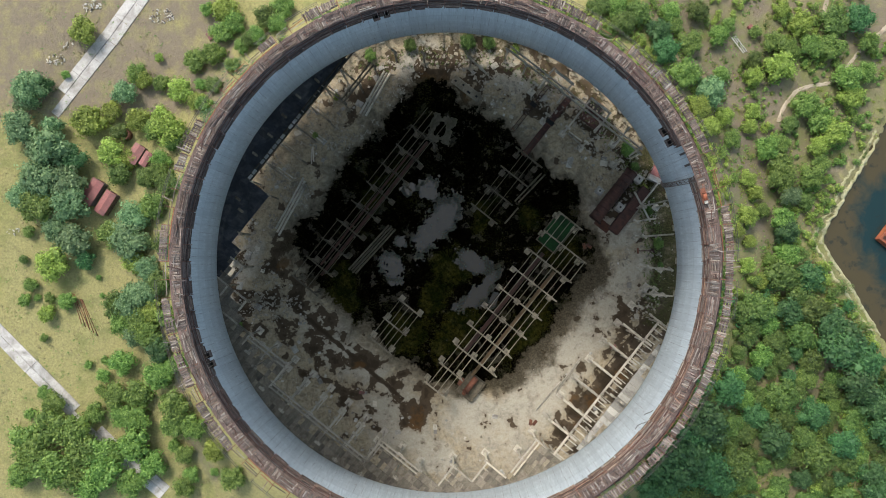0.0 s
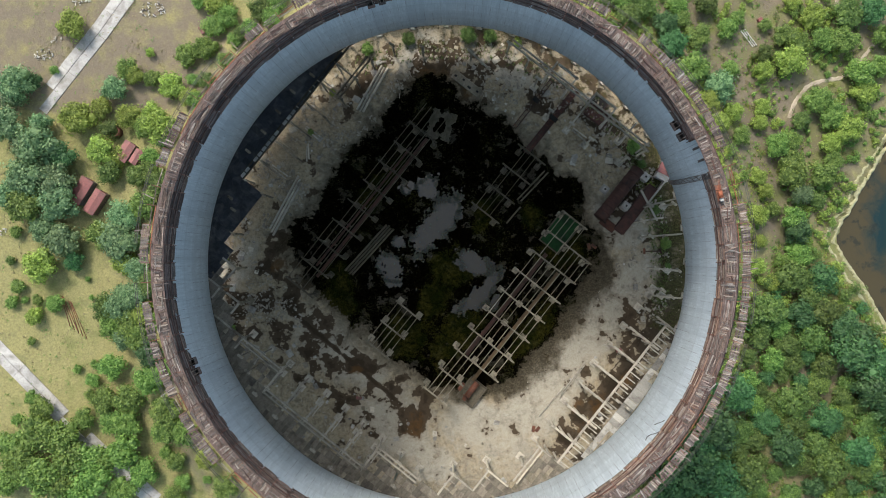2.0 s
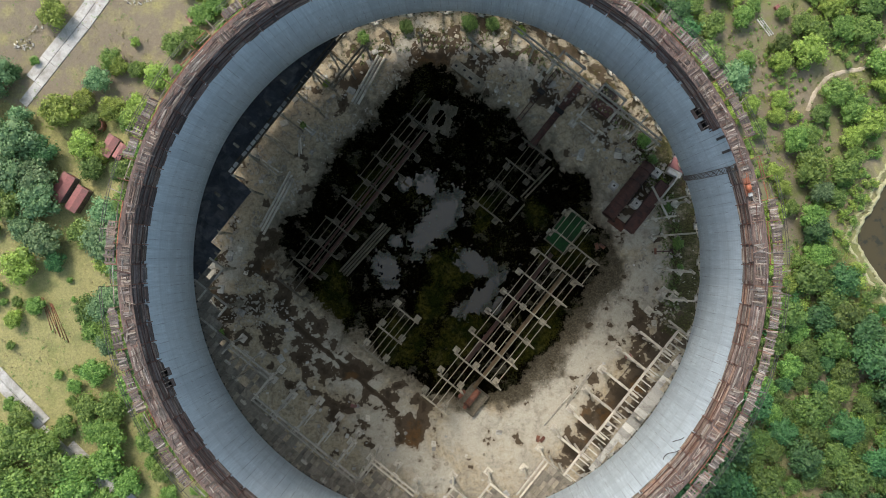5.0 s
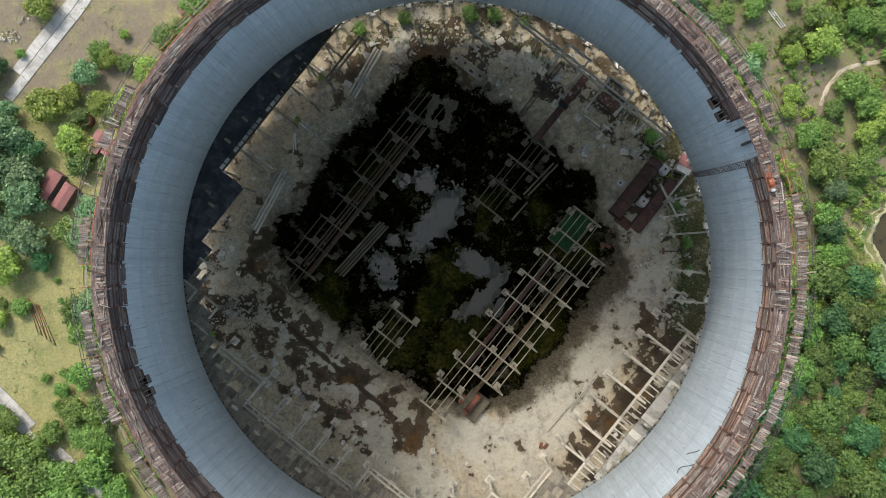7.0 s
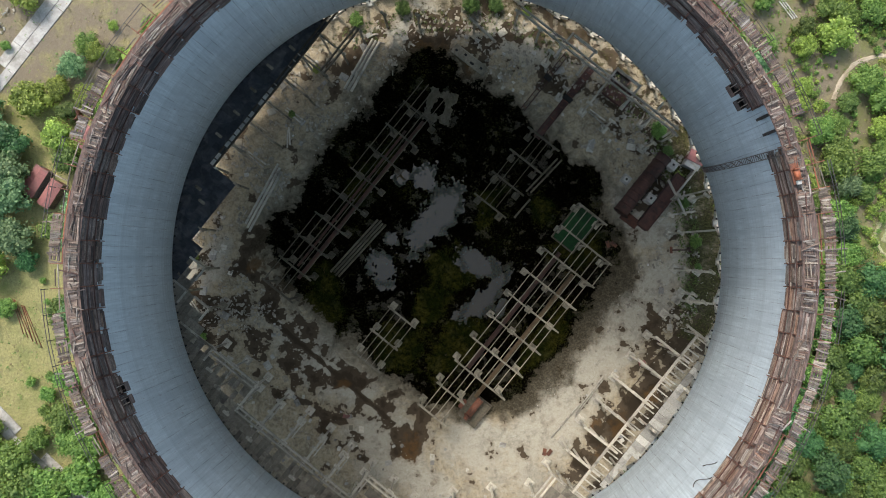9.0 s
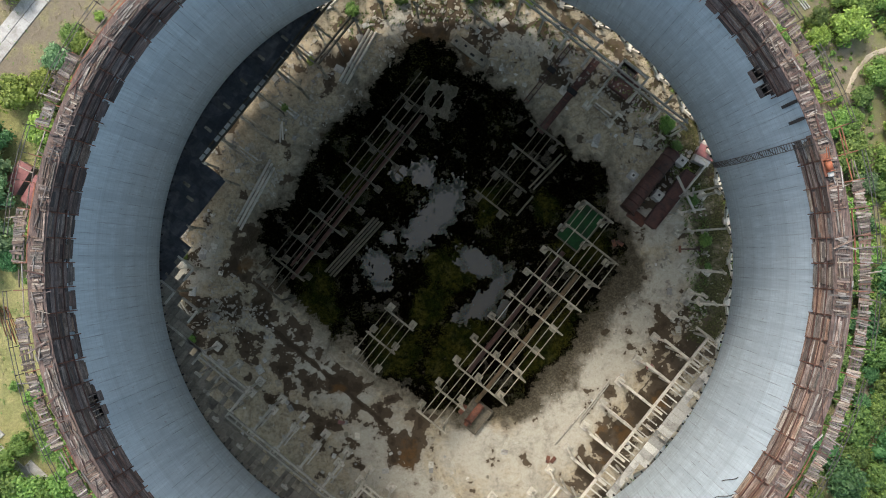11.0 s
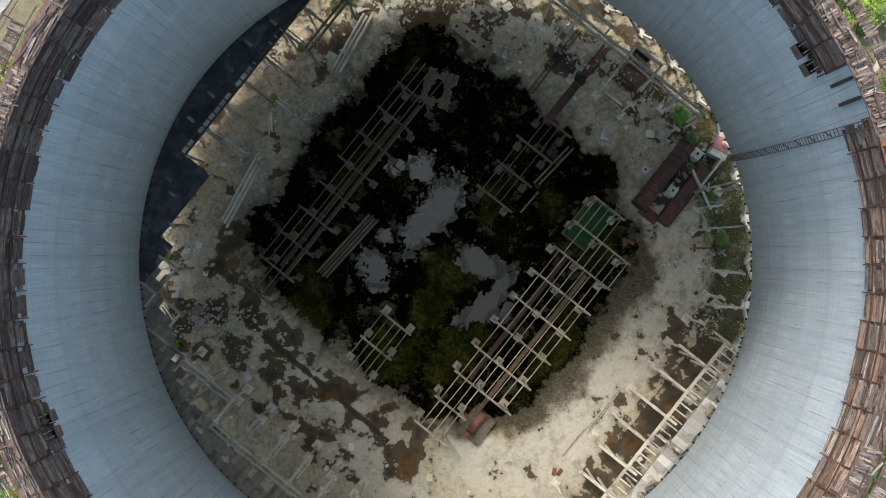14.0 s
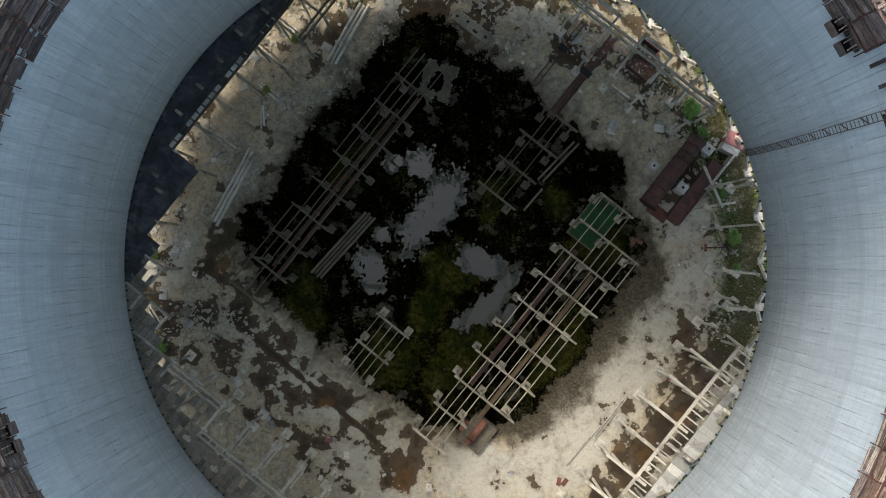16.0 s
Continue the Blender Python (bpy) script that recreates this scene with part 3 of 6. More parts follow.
def build_floor():
    size, n = 66.0, 460
    verts, masks = [], {"wet": [], "weed": [], "silt_shade": [], "rusty": [], "bright_floor": [], "moss": [], "damp_shade": []}
    for a in range(n + 1):
        for b in range(n + 1):
            x, y = -size + 2 * size * a / n, -size + 2 * size * b / n
            w1 = noise.noise_vector(Vector((x * 0.13, y * 0.13, 5.0)))
            w2 = noise.noise_vector(Vector((x * 0.55, y * 0.55, 8.0)))
            w3 = noise.noise_vector(Vector((x * 1.5, y * 1.5, 2.0)))
            u, v = xy_uv(x + TX + 2.8 * w1.x + 1.1 * w2.x + 0.4 * w3.x, y + TY + 2.8 * w1.y + 1.1 * w2.y + 0.4 * w3.y)
            wob = noise.fractal(Vector((x * 0.09, y * 0.09, 1.7)), 1.0, 2.0, 4)
            fine = noise.fractal(Vector((x * 0.6, y * 0.6, 3.1)), 0.8, 2.0, 4)
            speck = noise.noise(Vector((x * 1.9, y * 1.9, 6.3))) + 0.6 * noise.noise(Vector((x * 4.1, y * 4.1, 9.1)))
            # the old sump: a square with rounded corners
            k = (abs(u - 3.6) / 32.5) ** 5 + (abs(v + 3.2) / 35) ** 5
            sump = 1.5 * (1 - k ** 0.2)
            sump = min(sump, 1.5 * (1 - (v - u) / 45), 1.5 * (1 - (u + v) / 51)) * 2.4 + 0.1 * wob
            pool = max(blob(u, v, *p) for p in POOLS) + 0.35 * wob
            z = 0.05 * wob - 0.10 * smooth01(sump * 1.5)
            if sump > 0.2:
                z += 0.15 * fine + 0.16 * speck - 0.42 * smooth01(0.42 + pool * 0.9)
            if math.hypot(x, y) > 62.5:
                z -= 0.5
            verts.append((x, y, z))
            masks["wet"].append(0.42 + 0.85 * min(max(sump, -0.6), 0.65))
            # damp by the sump; at the wall's foot it also paints shade
            masks["damp_shade"].append(masks["wet"][-1] + 0.34 * smooth01((v - 16) / 10) * smooth01((30 - u) / 8)
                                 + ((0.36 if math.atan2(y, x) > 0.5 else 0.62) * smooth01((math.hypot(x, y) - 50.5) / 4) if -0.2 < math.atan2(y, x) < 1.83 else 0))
            masks["weed"].append(0.22 + 0.9 * max(0, max(blob(u, v, *p) for p in WEEDS) + 0.3) + 0.2 * wob)
            film = max(0, 0.55 * (max(blob(u, v, *p) for p in SILTS) + 0.35 + 0.25 * wob))
            masks["silt_shade"].append(min(0.78, max(0.16, film, 0.16 + (0.33 if u < -25 else 0.30) * smooth01(2.2 * max(blob(u, v, *p) for p in MOTTLES)))))
            gu, gv = xy_uv(x + TX, y + TY)
            if -27 < gv < 13 and abs(gu + 35.8 + 0.03 * gv) < 0.75:            # a silted gutter
                masks["silt_shade"][-1] += 0.5 * (1 - abs(gu + 35.8 + 0.03 * gv) / 0.75)
            # outer ring darkened in colour against sun coming in under the shell
            az = math.degrees(math.atan2(y, x))
            inner = 45 if az > 14 else 51
            if math.hypot(x, y) > inner and -22 < az < 84:
                masks["silt_shade"][-1] += (0.28 if az > 14 else 0.16) * smooth01((math.hypot(x, y) - inner) / 5)
            if math.hypot(x, y) > 47 and 84 <= az <= 135:
                masks["silt_shade"][-1] += 0.12 * smooth01((math.hypot(x, y) - 47) / 4)
            if math.hypot(x, y) > 51 and (az > 135 or az < -165):
                masks["silt_shade"][-1] += 0.22 * smooth01((math.hypot(x, y) - 50) / 4)
            if -22 < gu < 20 and 48.6 < gv < 53:                               # shade painted into the floor under the rungs of the deck's edge
                masks["silt_shade"][-1] += 0.3
            masks["rusty"].append(max(0, 0.7 * (max(blob(u, v, *p) for p in RUSTY) + 0.2), 0.42 * smooth01((math.hypot(x, y) - 51) / 4) if 8 < az < 105 else 0))
            rr = math.hypot(x, y)
            # mossy foot in the east; further north it also dims sunlit floor
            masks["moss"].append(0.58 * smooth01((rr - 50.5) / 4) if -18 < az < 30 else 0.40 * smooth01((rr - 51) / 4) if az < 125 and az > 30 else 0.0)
            masks["bright_floor"].append(max(0, 0.14 + 0.7 * (max(blob(u, v, *p) for p in BRIGHT_PATCHES) + 0.1)))
    w = n + 1
    faces = [(a * w + b, (a + 1) * w + b, (a + 1) * w + b + 1, a * w + b + 1) for a in range(n) for b in range(n)
             if math.hypot((a + 0.5) * 2 / n - 1, (b + 0.5) * 2 / n - 1) * size < 63.5]
    me = bpy.data.meshes.new("floor")
    me.from_pydata(verts, [], faces)
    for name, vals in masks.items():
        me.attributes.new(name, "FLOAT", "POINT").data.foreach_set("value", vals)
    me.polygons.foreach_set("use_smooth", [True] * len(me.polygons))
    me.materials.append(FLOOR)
    ob = new("floor", me)
    ob.location = (TX, TY, 0)
    tagged(ob, "stained concrete basin floor with black wet mud", "floor", kind="structure")


build_floor()
bm = bmesh.new()
bmesh.ops.create_circle(bm, cap_ends=True, segments=48, radius=29, matrix=Matrix.Translation((TX + 1, TY, -0.27)))
tagged(part("pool_water", bm, POOL), "shallow still pool of black water on the mud", "water", kind="structure")

# duckweed and leaves afloat along the edges of the pools
verts, faces = [], []
weed_rnd = random.Random(31)
while len(faces) < 7000:
    u, v = weed_rnd.uniform(-18, 20), weed_rnd.uniform(-23, 19)
    k = max(blob(u, v, *p) for p in POOLS) + 0.25 * noise.noise(Vector((u * 0.35, v * 0.35, 2)))
    if k < -0.2 or weed_rnd.random() > math.exp(-((k - 0.05) / 0.16) ** 2) + 0.01:
        continue
    x, y = uv_xy(u, v)
    r, b0 = weed_rnd.choice((0.05, 0.07, 0.1, 0.16, 0.24)), len(verts)
    turn = weed_rnd.uniform(0, 1)
    for q in range(6):
        rr = r * weed_rnd.uniform(0.6, 1.2)
        verts.append((x + rr * math.cos(turn + q * 1.047), y + rr * math.sin(turn + q * 1.047), -0.262 + 0.004 * weed_rnd.random()))
    faces.append(tuple(range(b0, b0 + 6)))
me = bpy.data.meshes.new("duckweed")
me.from_pydata(verts, [], faces)
me.materials.append(DUCKWEED)
tagged(new("duckweed", me), "dark olive duckweed and leaves afloat on the pools", "duckweed", kind="stuff")

# ---- the cooling tower's shell and its legs ----
tower = thing("cooling_tower", "unfinished round concrete cooling tower, open at the top", "cooling tower", pose(TX, TY, 0))
zs = [FOOT + (RIM - FOOT) * k / 24 for k in range(25)]
profile = [(shell_r(z), z) for z in zs] + [(shell_r(z) + 0.3 + 0.5 * (1 - (z - FOOT) / 63) ** 3, z) for z in reversed(zs)]
shell = part("shell", ring_bm(profile, 160), SHELL, tower, "pale grey cast concrete shell with lift joints")
for f in shell.data.polygons:
    f.use_smooth = True
shell.data.set_sharp_from_angle(angle=radians(40))
LEGS = 44
for k in range(LEGS):
    for side in (-1, 1):
        a = 2 * math.pi * (k + 0.5) / LEGS
        a2 = a + side * math.pi / LEGS * 0.92
        bar("raking_leg", (60.3 * math.cos(a2), 60.3 * math.sin(a2), -0.3), (57.6 * math.cos(a), 57.6 * math.sin(a), FOOT + 0.15), 0.55, 0.55, PRECAST, tower, edge=0.05)
    block("leg_footing", (1.6, 1.6, 0.9), PRECAST, pose(60.3 * math.cos(a + math.pi / LEGS), 60.3 * math.sin(a + math.pi / LEGS), 0.1, 0, 0, math.degrees(a)), tower)
for k in range(200):
    a = 2 * math.pi * k / 200
    block("anchor_stub", (0.5, 0.34, 0.4), BLACK, pose(57.1 * math.cos(a), 57.1 * math.sin(a), FOOT + 0.18, 0, 0, math.degrees(a)), tower, edge=0.0)

# ---- frames of precast concrete on the basin floor ----


def column(u, v, height=TOP, material=PRECAST, pad=True, lean=0.0):
    """Shaft with a bracketed head on a socket footing."""
    t = thing("concrete_column", "square precast concrete column with bracket head and socket footing", "column", at_uv(u, v, 0, lean), "basin columns")
    block("shaft", (0.42, 0.42, height + 0.2), material, pose(0, 0, height / 2 - 0.1), t, edge=0.04)
    block("head", (0.6, 1.6, 0.5), material, pose(0, 0, height - 0.45), t, edge=0.12)
    if pad:
        block("footing", (1.75, 1.75, 0.6), material, pose(0, 0, 0.12), t, edge=0.08)
        block("socket", (1.0, 1.0, 0.35), material, pose(0, 0, 0.55), t, edge=0.06)
    return t


def beam(u0, v0, u1, v1, z=TOP, width=0.42, depth=0.5, material=PRECAST, name="concrete_beam", label="long weathered precast concrete beam resting on columns"):
    x0, y0 = uv_xy(u0, v0)
    x1, y1 = uv_xy(u1, v1)
    ob = bar(name, (x0, y0, z - depth / 2), (x1, y1, z - depth / 2), width, depth, material)
    return tagged(ob, label, "beam", "basin beams")


def trellis(rows, purlins, material, label):
    """rows: (i, first j, last j) of cross beams on columns; purlins: (v, first i, last i)."""
    i0, j0 = rows[0][0], rows[0][1]
    u0, v0 = node(i0, j0)
    t = thing("beam_trellis", label, "frame", at_uv(u0, v0, 0), "frames on the basin floor")
    for i, ja, jb in rows:
        for j in range(ja, jb + 1):
            u, v = node(i, j)
            c = block("column", (0.4, 0.4, TOP - 0.35), material, pose(u - u0, v0 - v, (TOP - 0.35) / 2 - 0.15), t, edge=0.04)
            block("footing", (1.45, 1.45, 0.55), material, pose(0, 0, -(TOP - 0.35) / 2 + 0.35), c, edge=0.08)
            block("head", (0.42, 0.85, 0.45), material, pose(0, 0, (TOP - 0.35) / 2 - 0.45), c, edge=0.1)
        u, va = node(i, ja)
        vb = node(i, jb)[1]
        block("cross_beam", (0.36, vb - va + (2.5 if material is PRECAST_WET else 1.5), 0.45), material, pose(u - u0, v0 - (va + vb) / 2, TOP - 0.22), t, edge=0.04)
    for v, ia, ib in purlins:
        for i in range(ia, ib):
            if random.random() < 0.06:
                continue
            ua, ub = node(i, 0)[0], node(i + 1, 0)[0]
            drop = random.uniform(-0.05, 0.05)
            block("purlin", (STEP - 0.04, 0.15, 0.28), material, pose((ua + ub) / 2 - u0, v0 - v + random.uniform(-0.06, 0.06), TOP + 0.15 + drop * 0.2, 0, 0, random.uniform(-0.6, 0.6)), t, edge=0.02)
    return t


V2 = node(0, 2)[1]
trellis([(-5, 2, 3), (-4, 2, 3)] + [(i, 2, 4) for i in range(-3, 4)] + [(4, 2, 3)],
        [(V2 + 0.5 + 1.49 * k, -5, 2) for k in range(4)] + [(V2 + 0.5 + 1.49 * k, -3, 2) for k in range(4, 8)]
        + [(V2 + 1.49 * k, 2, 4) for k in range(5)] + [(V2 + 1.49 * k, 2, 3) for k in range(5, 9)],
        PRECAST_OLD, "long frame of pale precast beams and purlins over the mud")
VN = node(0, -5)[1]
trellis([(i, -5, -4) for i in range(-5, 4)], [(VN - 0.65 + 1.5 * k, -5, 4) for k in range(5)], PRECAST_WET, "long frame of dark mossy beams and purlins in the mud")
VE = node(0, -1)[1]
trellis([(i, -1, 0) for i in range(2, 6)], [(VE + 1.4 * k, 2, 6 if k == 1 else 4 if k == 0 else 5) for k in range(4)], PRECAST_WET, "short frame of mossy beams and purlins in the mud")
trellis([(i, -1, 0) for i in range(-5, -2)], [(VE + 1.45 * k, -5, -3) for k in range(5)], PRECAST_OLD, "small frame of pale beams and purlins in the mud")

# columns that ring the basin
for i in range(-4, 4):
    column(*node(i, 7))
for i, j in ((4, 7), (5, 7), (4, 7.45), (-5, 7), (-6, 6), (-7, 5), (7, 5.2), (7, 0), (7, 1), (7.3, 2.6), (8, 2), (6.9, -1), (7.6, -2.2)):
    column(*node(i, j))
for j in range(-5, 5):
    column(*node(-8, j))
# darker concrete here carries the shade of the northwest side
for i, j in ((-6, -7), (-7, -7), (-7, -6), (-5, -8), (-3, -8), (-1, -8), (1, -8), (2, -8), (3, -8), (4, -8), (5, -7.7), (5.7, -6.7), (6.8, -5)):
    column(*node(i, j), material=PRECAST_OLD, pad=j > -7)
for i in range(-4, 3):
    column(*node(i, 7.52), pad=False)
for j in range(-3, 3):
    column(*node(-8.5, j))
# outer rows under the deck
for i, j in [(i, 8) for i in range(-4, 4)] + [(-9, j) for j in range(-3, 3)] + [(i, -9) for i in range(-3, 4)] + [(8, j) for j in range(-4, 4)]:
    column(*node(i, j), pad=False)
for i, j in ((-2, -9.5), (-1, -9.5), (0, -9.55), (1, -9.6), (2, -9.4), (-3.9, -8.9), (-4.2, -8.5), (-9.6, -2), (-9.7, 0), (-9.8, 1), (-9.4, -3.2), (-9.6, 2.2), (-8.6, -4.6), (-8.9, -4.0), (-8.8, 3.4), (1.2, 8.75), (-0.6, 8.7), (-2.4, 8.75)):
    column(*node(i, j), height=TOP + 1.3, pad=False, material=PRECAST_OLD if j < -8 else PRECAST)

# beams from the inner row out to the deck, and the rows of twin beams
for i in range(-4, 3):
    u, v = node(i, 7)
    beam(u, v - 0.9, u, v + STEP + 1.9, width=0.48)
u, v = node(3, 7)
beam(u, v + 2.5, u, v + STEP + 1.6)
v = node(0, 8)[1] - 0.5
for i in range(-4, 3):
    ua, ub = node(i, 0)[0] - 0.2, node(i + 1, 0)[0] - 0.24
    beam(ua, v, ub, v, z=TOP + 0.5, width=0.46, material=PRECAST, label="pale precast beam along the deck's edge")
for k in range(28):
    u = node(-4, 0)[0] + 0.6 + 1.49 * k
    v = node(0, 8)[1] - 0.5
    beam(u, v, u, v + random.choice((2.7, 3.0, 3.0)), z=TOP + 0.45, width=0.26, depth=0.25, material=PRECAST, label="short pale precast rung between beam and deck")
for i, ja, jb in ((-8, -5, -3), (-9, -3, 2), (-8, 2, 4)):
    u = node(i, 0)[0]
    va, vb = node(0, ja)[1], node(0, jb)[1]
    for off in (0.0, 0.95):
        beam(u - off, va, u - off, vb, z=TOP + 0.45, width=0.34)
    for k in range(int((vb - va) / 1.49)):
        if random.random() < 0.6:
            beam(u + 0.1, va + 0.8 + 1.49 * k, u - 1.05, va + 0.8 + 1.49 * k, z=TOP + 0.4, width=0.2, depth=0.25)
for j in range(-3, 3):
    u, v = node(-8, j)
    beam(u + 0.7, v, u - STEP - 1.3, v, z=TOP, width=0.5)
    if j > -3:
        beam(u - 0.4, v + 0.75, u - 4.2, v + 0.75, z=TOP - 0.1, width=0.25)
for i, j in ((-7, 5), (-6, 6)):
    u, v = node(i, j)
    beam(u, v, u - STEP, v)
    beam(u, v, u, v + STEP)
    for k in range(2):
        beam(u - 1.5 - 2 * k, v, u - 1.5 - 2 * k, v + 1.5, width=0.2, depth=0.25)
u, v = node(-5, 7)
for off in (0.0, 0.95):
    beam(u - STEP * 0.7, v + off, u + STEP, v + off, z=TOP + 0.4, width=0.34)
beam(*node(-4, 7), node(-4, 8)[0], node(-4, 8)[1])
for i, j in ((-8, -4), (-8, -5), (-7, -6), (-7, -7), (-6, -7)):
    u, v = node(i, j)
    beam(u, v, u - 3.2, v)
    beam(u, v, u, v - 4.0)
u, v = node(-8, -5)
beam(u, v, u, v - STEP * 1.6)
for j, ia, ib in ((-9, -3, 4), (-8, 2, 4)):
    v = node(0, j)[1]
    for off in (0.0, 0.9):
        beam(node(ia, 0)[0], v - off, node(ib, 0)[0], v - off, z=TOP + 0.45, width=0.3, material=PRECAST_WET)
for k in range(20):
    u = node(-3, 0)[0] + 0.8 + 1.6 * k
    v = node(0, -9)[1]
    # the first thirteen are whitened to look sunlit while they lie in shade
    if random.random() < (0.85 if k < 13 else 0.6):
        beam(u, v - 0.12, u, v - 0.88, z=TOP + 0.5, width=1.3 if k < 13 else 0.25, depth=0.2, material=WHITE if k < 13 else PRECAST, label="pale concrete slab laid across twin beams")
# northwest cross beams, their shade put into the darker concrete
for i in (-2, -1, 0, 1, 2, 3):
    u, v = node(i, -8)
    beam(u, v + 0.6, u, v - STEP - 0.5, width=0.34, material=PRECAST_OLD)
    if i in (-1, 1, 2):
        beam(u + 0.8, v - 0.5, u + 0.8, v - STEP, z=TOP - 0.3, width=0.22, material=PRECAST_OLD)
v, u = node(0, -4)[1], node(8, 0)[0]
for off in (0.0, 0.95):
    beam(u + off, v, u + off, node(0, 3)[1], z=TOP + 0.45, width=0.34)
for k in range(24):
    if random.random() < 0.55:
        beam(u, v + 1.0 + 1.7 * k, u + 1.05, v + 1.0 + 1.7 * k, z=TOP + 0.4, width=0.2, depth=0.25)
for j in (-2, -1, 0, 1, 2):
    uu, vv = node(8, j)
    beam(uu - 3.0, vv, uu + 3.6, vv)
for j in (-1, 0.9):
    uu, vv = node(8.55, j)
    beam(uu, vv - 5.5, uu, vv + 0.6, width=0.5)
uu, vv = node(7, 0)
beam(uu, vv, uu + STEP, vv)
uu, vv = node(6.75, -5.2)
beam(uu, vv, uu - 0.6, vv + 7.5)
uu, vv = node(8.3, 2.9)
beam(uu, vv, uu - 4.0, vv - 1.0)
# sloping beam that has slid off its column
tagged(bar("fallen_beam", (46.3, 17.0, 5.2), (51.8, 9.9, 0.25), 0.42, 0.42, PRECAST), "precast concrete beam leaning on the floor", "beam")
# beams from single columns to the foot of the wall
for x0, y0, x1, y1 in ((48.0, 13.2, 54.4, 14.8), (48.0, 5.7, 55.0, 6.2), (46.0, 9.4, 50.7, 10.1), (49.2, -2.0, 54.8, -2.7), (49.7, -8.7, 54.7, -9.1)):
    ob = bar("concrete_beam", (x0, y0, TOP - 0.25), (x1, y1, TOP - 0.25), 0.4, 0.45, PRECAST)
    tagged(ob, "precast concrete beam from a column to the wall's foot", "beam", "basin beams")
    column(*xy_uv(x0, y0), height=TOP - 0.4)

# ---- decks of slabs between the frames and the shell ----


def in_deck(gi, gj):
    if gj > 8.46 and -4.05 < gi < 3.0:
        return "pale"
    if gj > 7.1 and -6 < gi < -4.05 or gj > 6 and gi < -6.0 or (gj > 5 and gi < -7.0):
        return "grey"
    if gi < -9.12 and -3 < gj < 2 or gi < -8.12 and (2 <= gj < 5.2 or -5.0 < gj <= -3):
        return "grey"
    if gj < -9.12 and -3 < gi < 3.4 or gj < -8.12 and -5.8 < gi <= -3:
        return "dark"
    r = math.hypot(*(Vector(uv_xy(GU + gi * STEP, GV + gj * STEP)) - Vector((TX, TY))))
    if r > 52.3 and gi <= -3 and gj < -4.9:
        return "dark" if gj < -7.6 else "grey"
    return ""


def build_deck(kind, label, material, spare, missing):
    u0, v0 = {"pale": node(-3, 8.5), "grey": node(-9.3, 0), "dark": node(0, -9.5)}[kind]
    t = thing("deck", label, "deck", at_uv(u0, v0, TOP - 0.66), "slab decks round the basin")
    su, sv = (1.49, 2.98) if kind != "grey" else (1.98, 0.99)
    for a in range(-60, 60):
        for b in range(-60, 60):
            u, v = GU + su * (a + 0.5), GV + sv * (b + 0.5)
            if in_deck((u - GU) / STEP, (v - GV) / STEP) != kind:
                continue
            x, y = uv_xy(u, v)
            if math.hypot(x - TX, y - TY) > (57.6 if kind == "pale" else 59.2):
                continue
            # cut the slab short where it would run into the shell
            corner = max(math.hypot(*(Vector(uv_xy(u + p * su / 2, v + q * sv / 2)) - Vector((TX, TY)))) for p in (-1, 1) for q in (-1, 1))
            lu, lv, du, dv = (su - 0.04, sv - 0.04, 0.0, 0.0) if kind != "dark" else (su + 0.03, sv + 0.03, 0.0, 0.0)
            if corner > (57.3 if kind == "pale" else 58.6):
                if kind == "pale":
                    lv, dv = 1.45, -0.75 if v > 0 else 0.75
            if random.random() < missing and math.hypot(x - TX, y - TY) < 53.5:
                continue
            m = spare if random.random() < (0.06 if kind == "grey" else 0.12) else material
            block("slab", (lu, lv, 0.22), m, pose(u + du - u0, -(v + dv - v0), 0.36 + random.uniform(-0.03, 0.03), random.uniform(-0.6, 0.6), random.uniform(-0.6, 0.6), random.uniform(-0.8, 0.8)), t, edge=0.03)


build_deck("pale", "deck of pale precast slabs beside the shell", SLAB, PAVER, 0.09)
build_deck("grey", "deck of dirty grey paving slabs with gaps", PAVER, PRECAST_OLD, 0.45)
build_deck("dark", "dark tarred slab deck beside the shell", TAR, TAR, 0.0)

# ---- scaffold and formwork round the rim ----
BAYS = 96
BARE = (17.0, 25.5)                  # degrees where the formwork has fallen away


def plank(name, r0, z0, a, length, width, material, parent, slope=0.0, skew=0.0, roll=0.0, label=""):
    """A board along the rim; slope tips it towards the shell's inner face."""
    m = pose(0, 0, 0, 0, 0, math.degrees(a)) @ pose(r0, 0, z0, roll, slope, skew)
    return block(name, (width, length, 0.06), material, m, parent, label, edge=0.0)


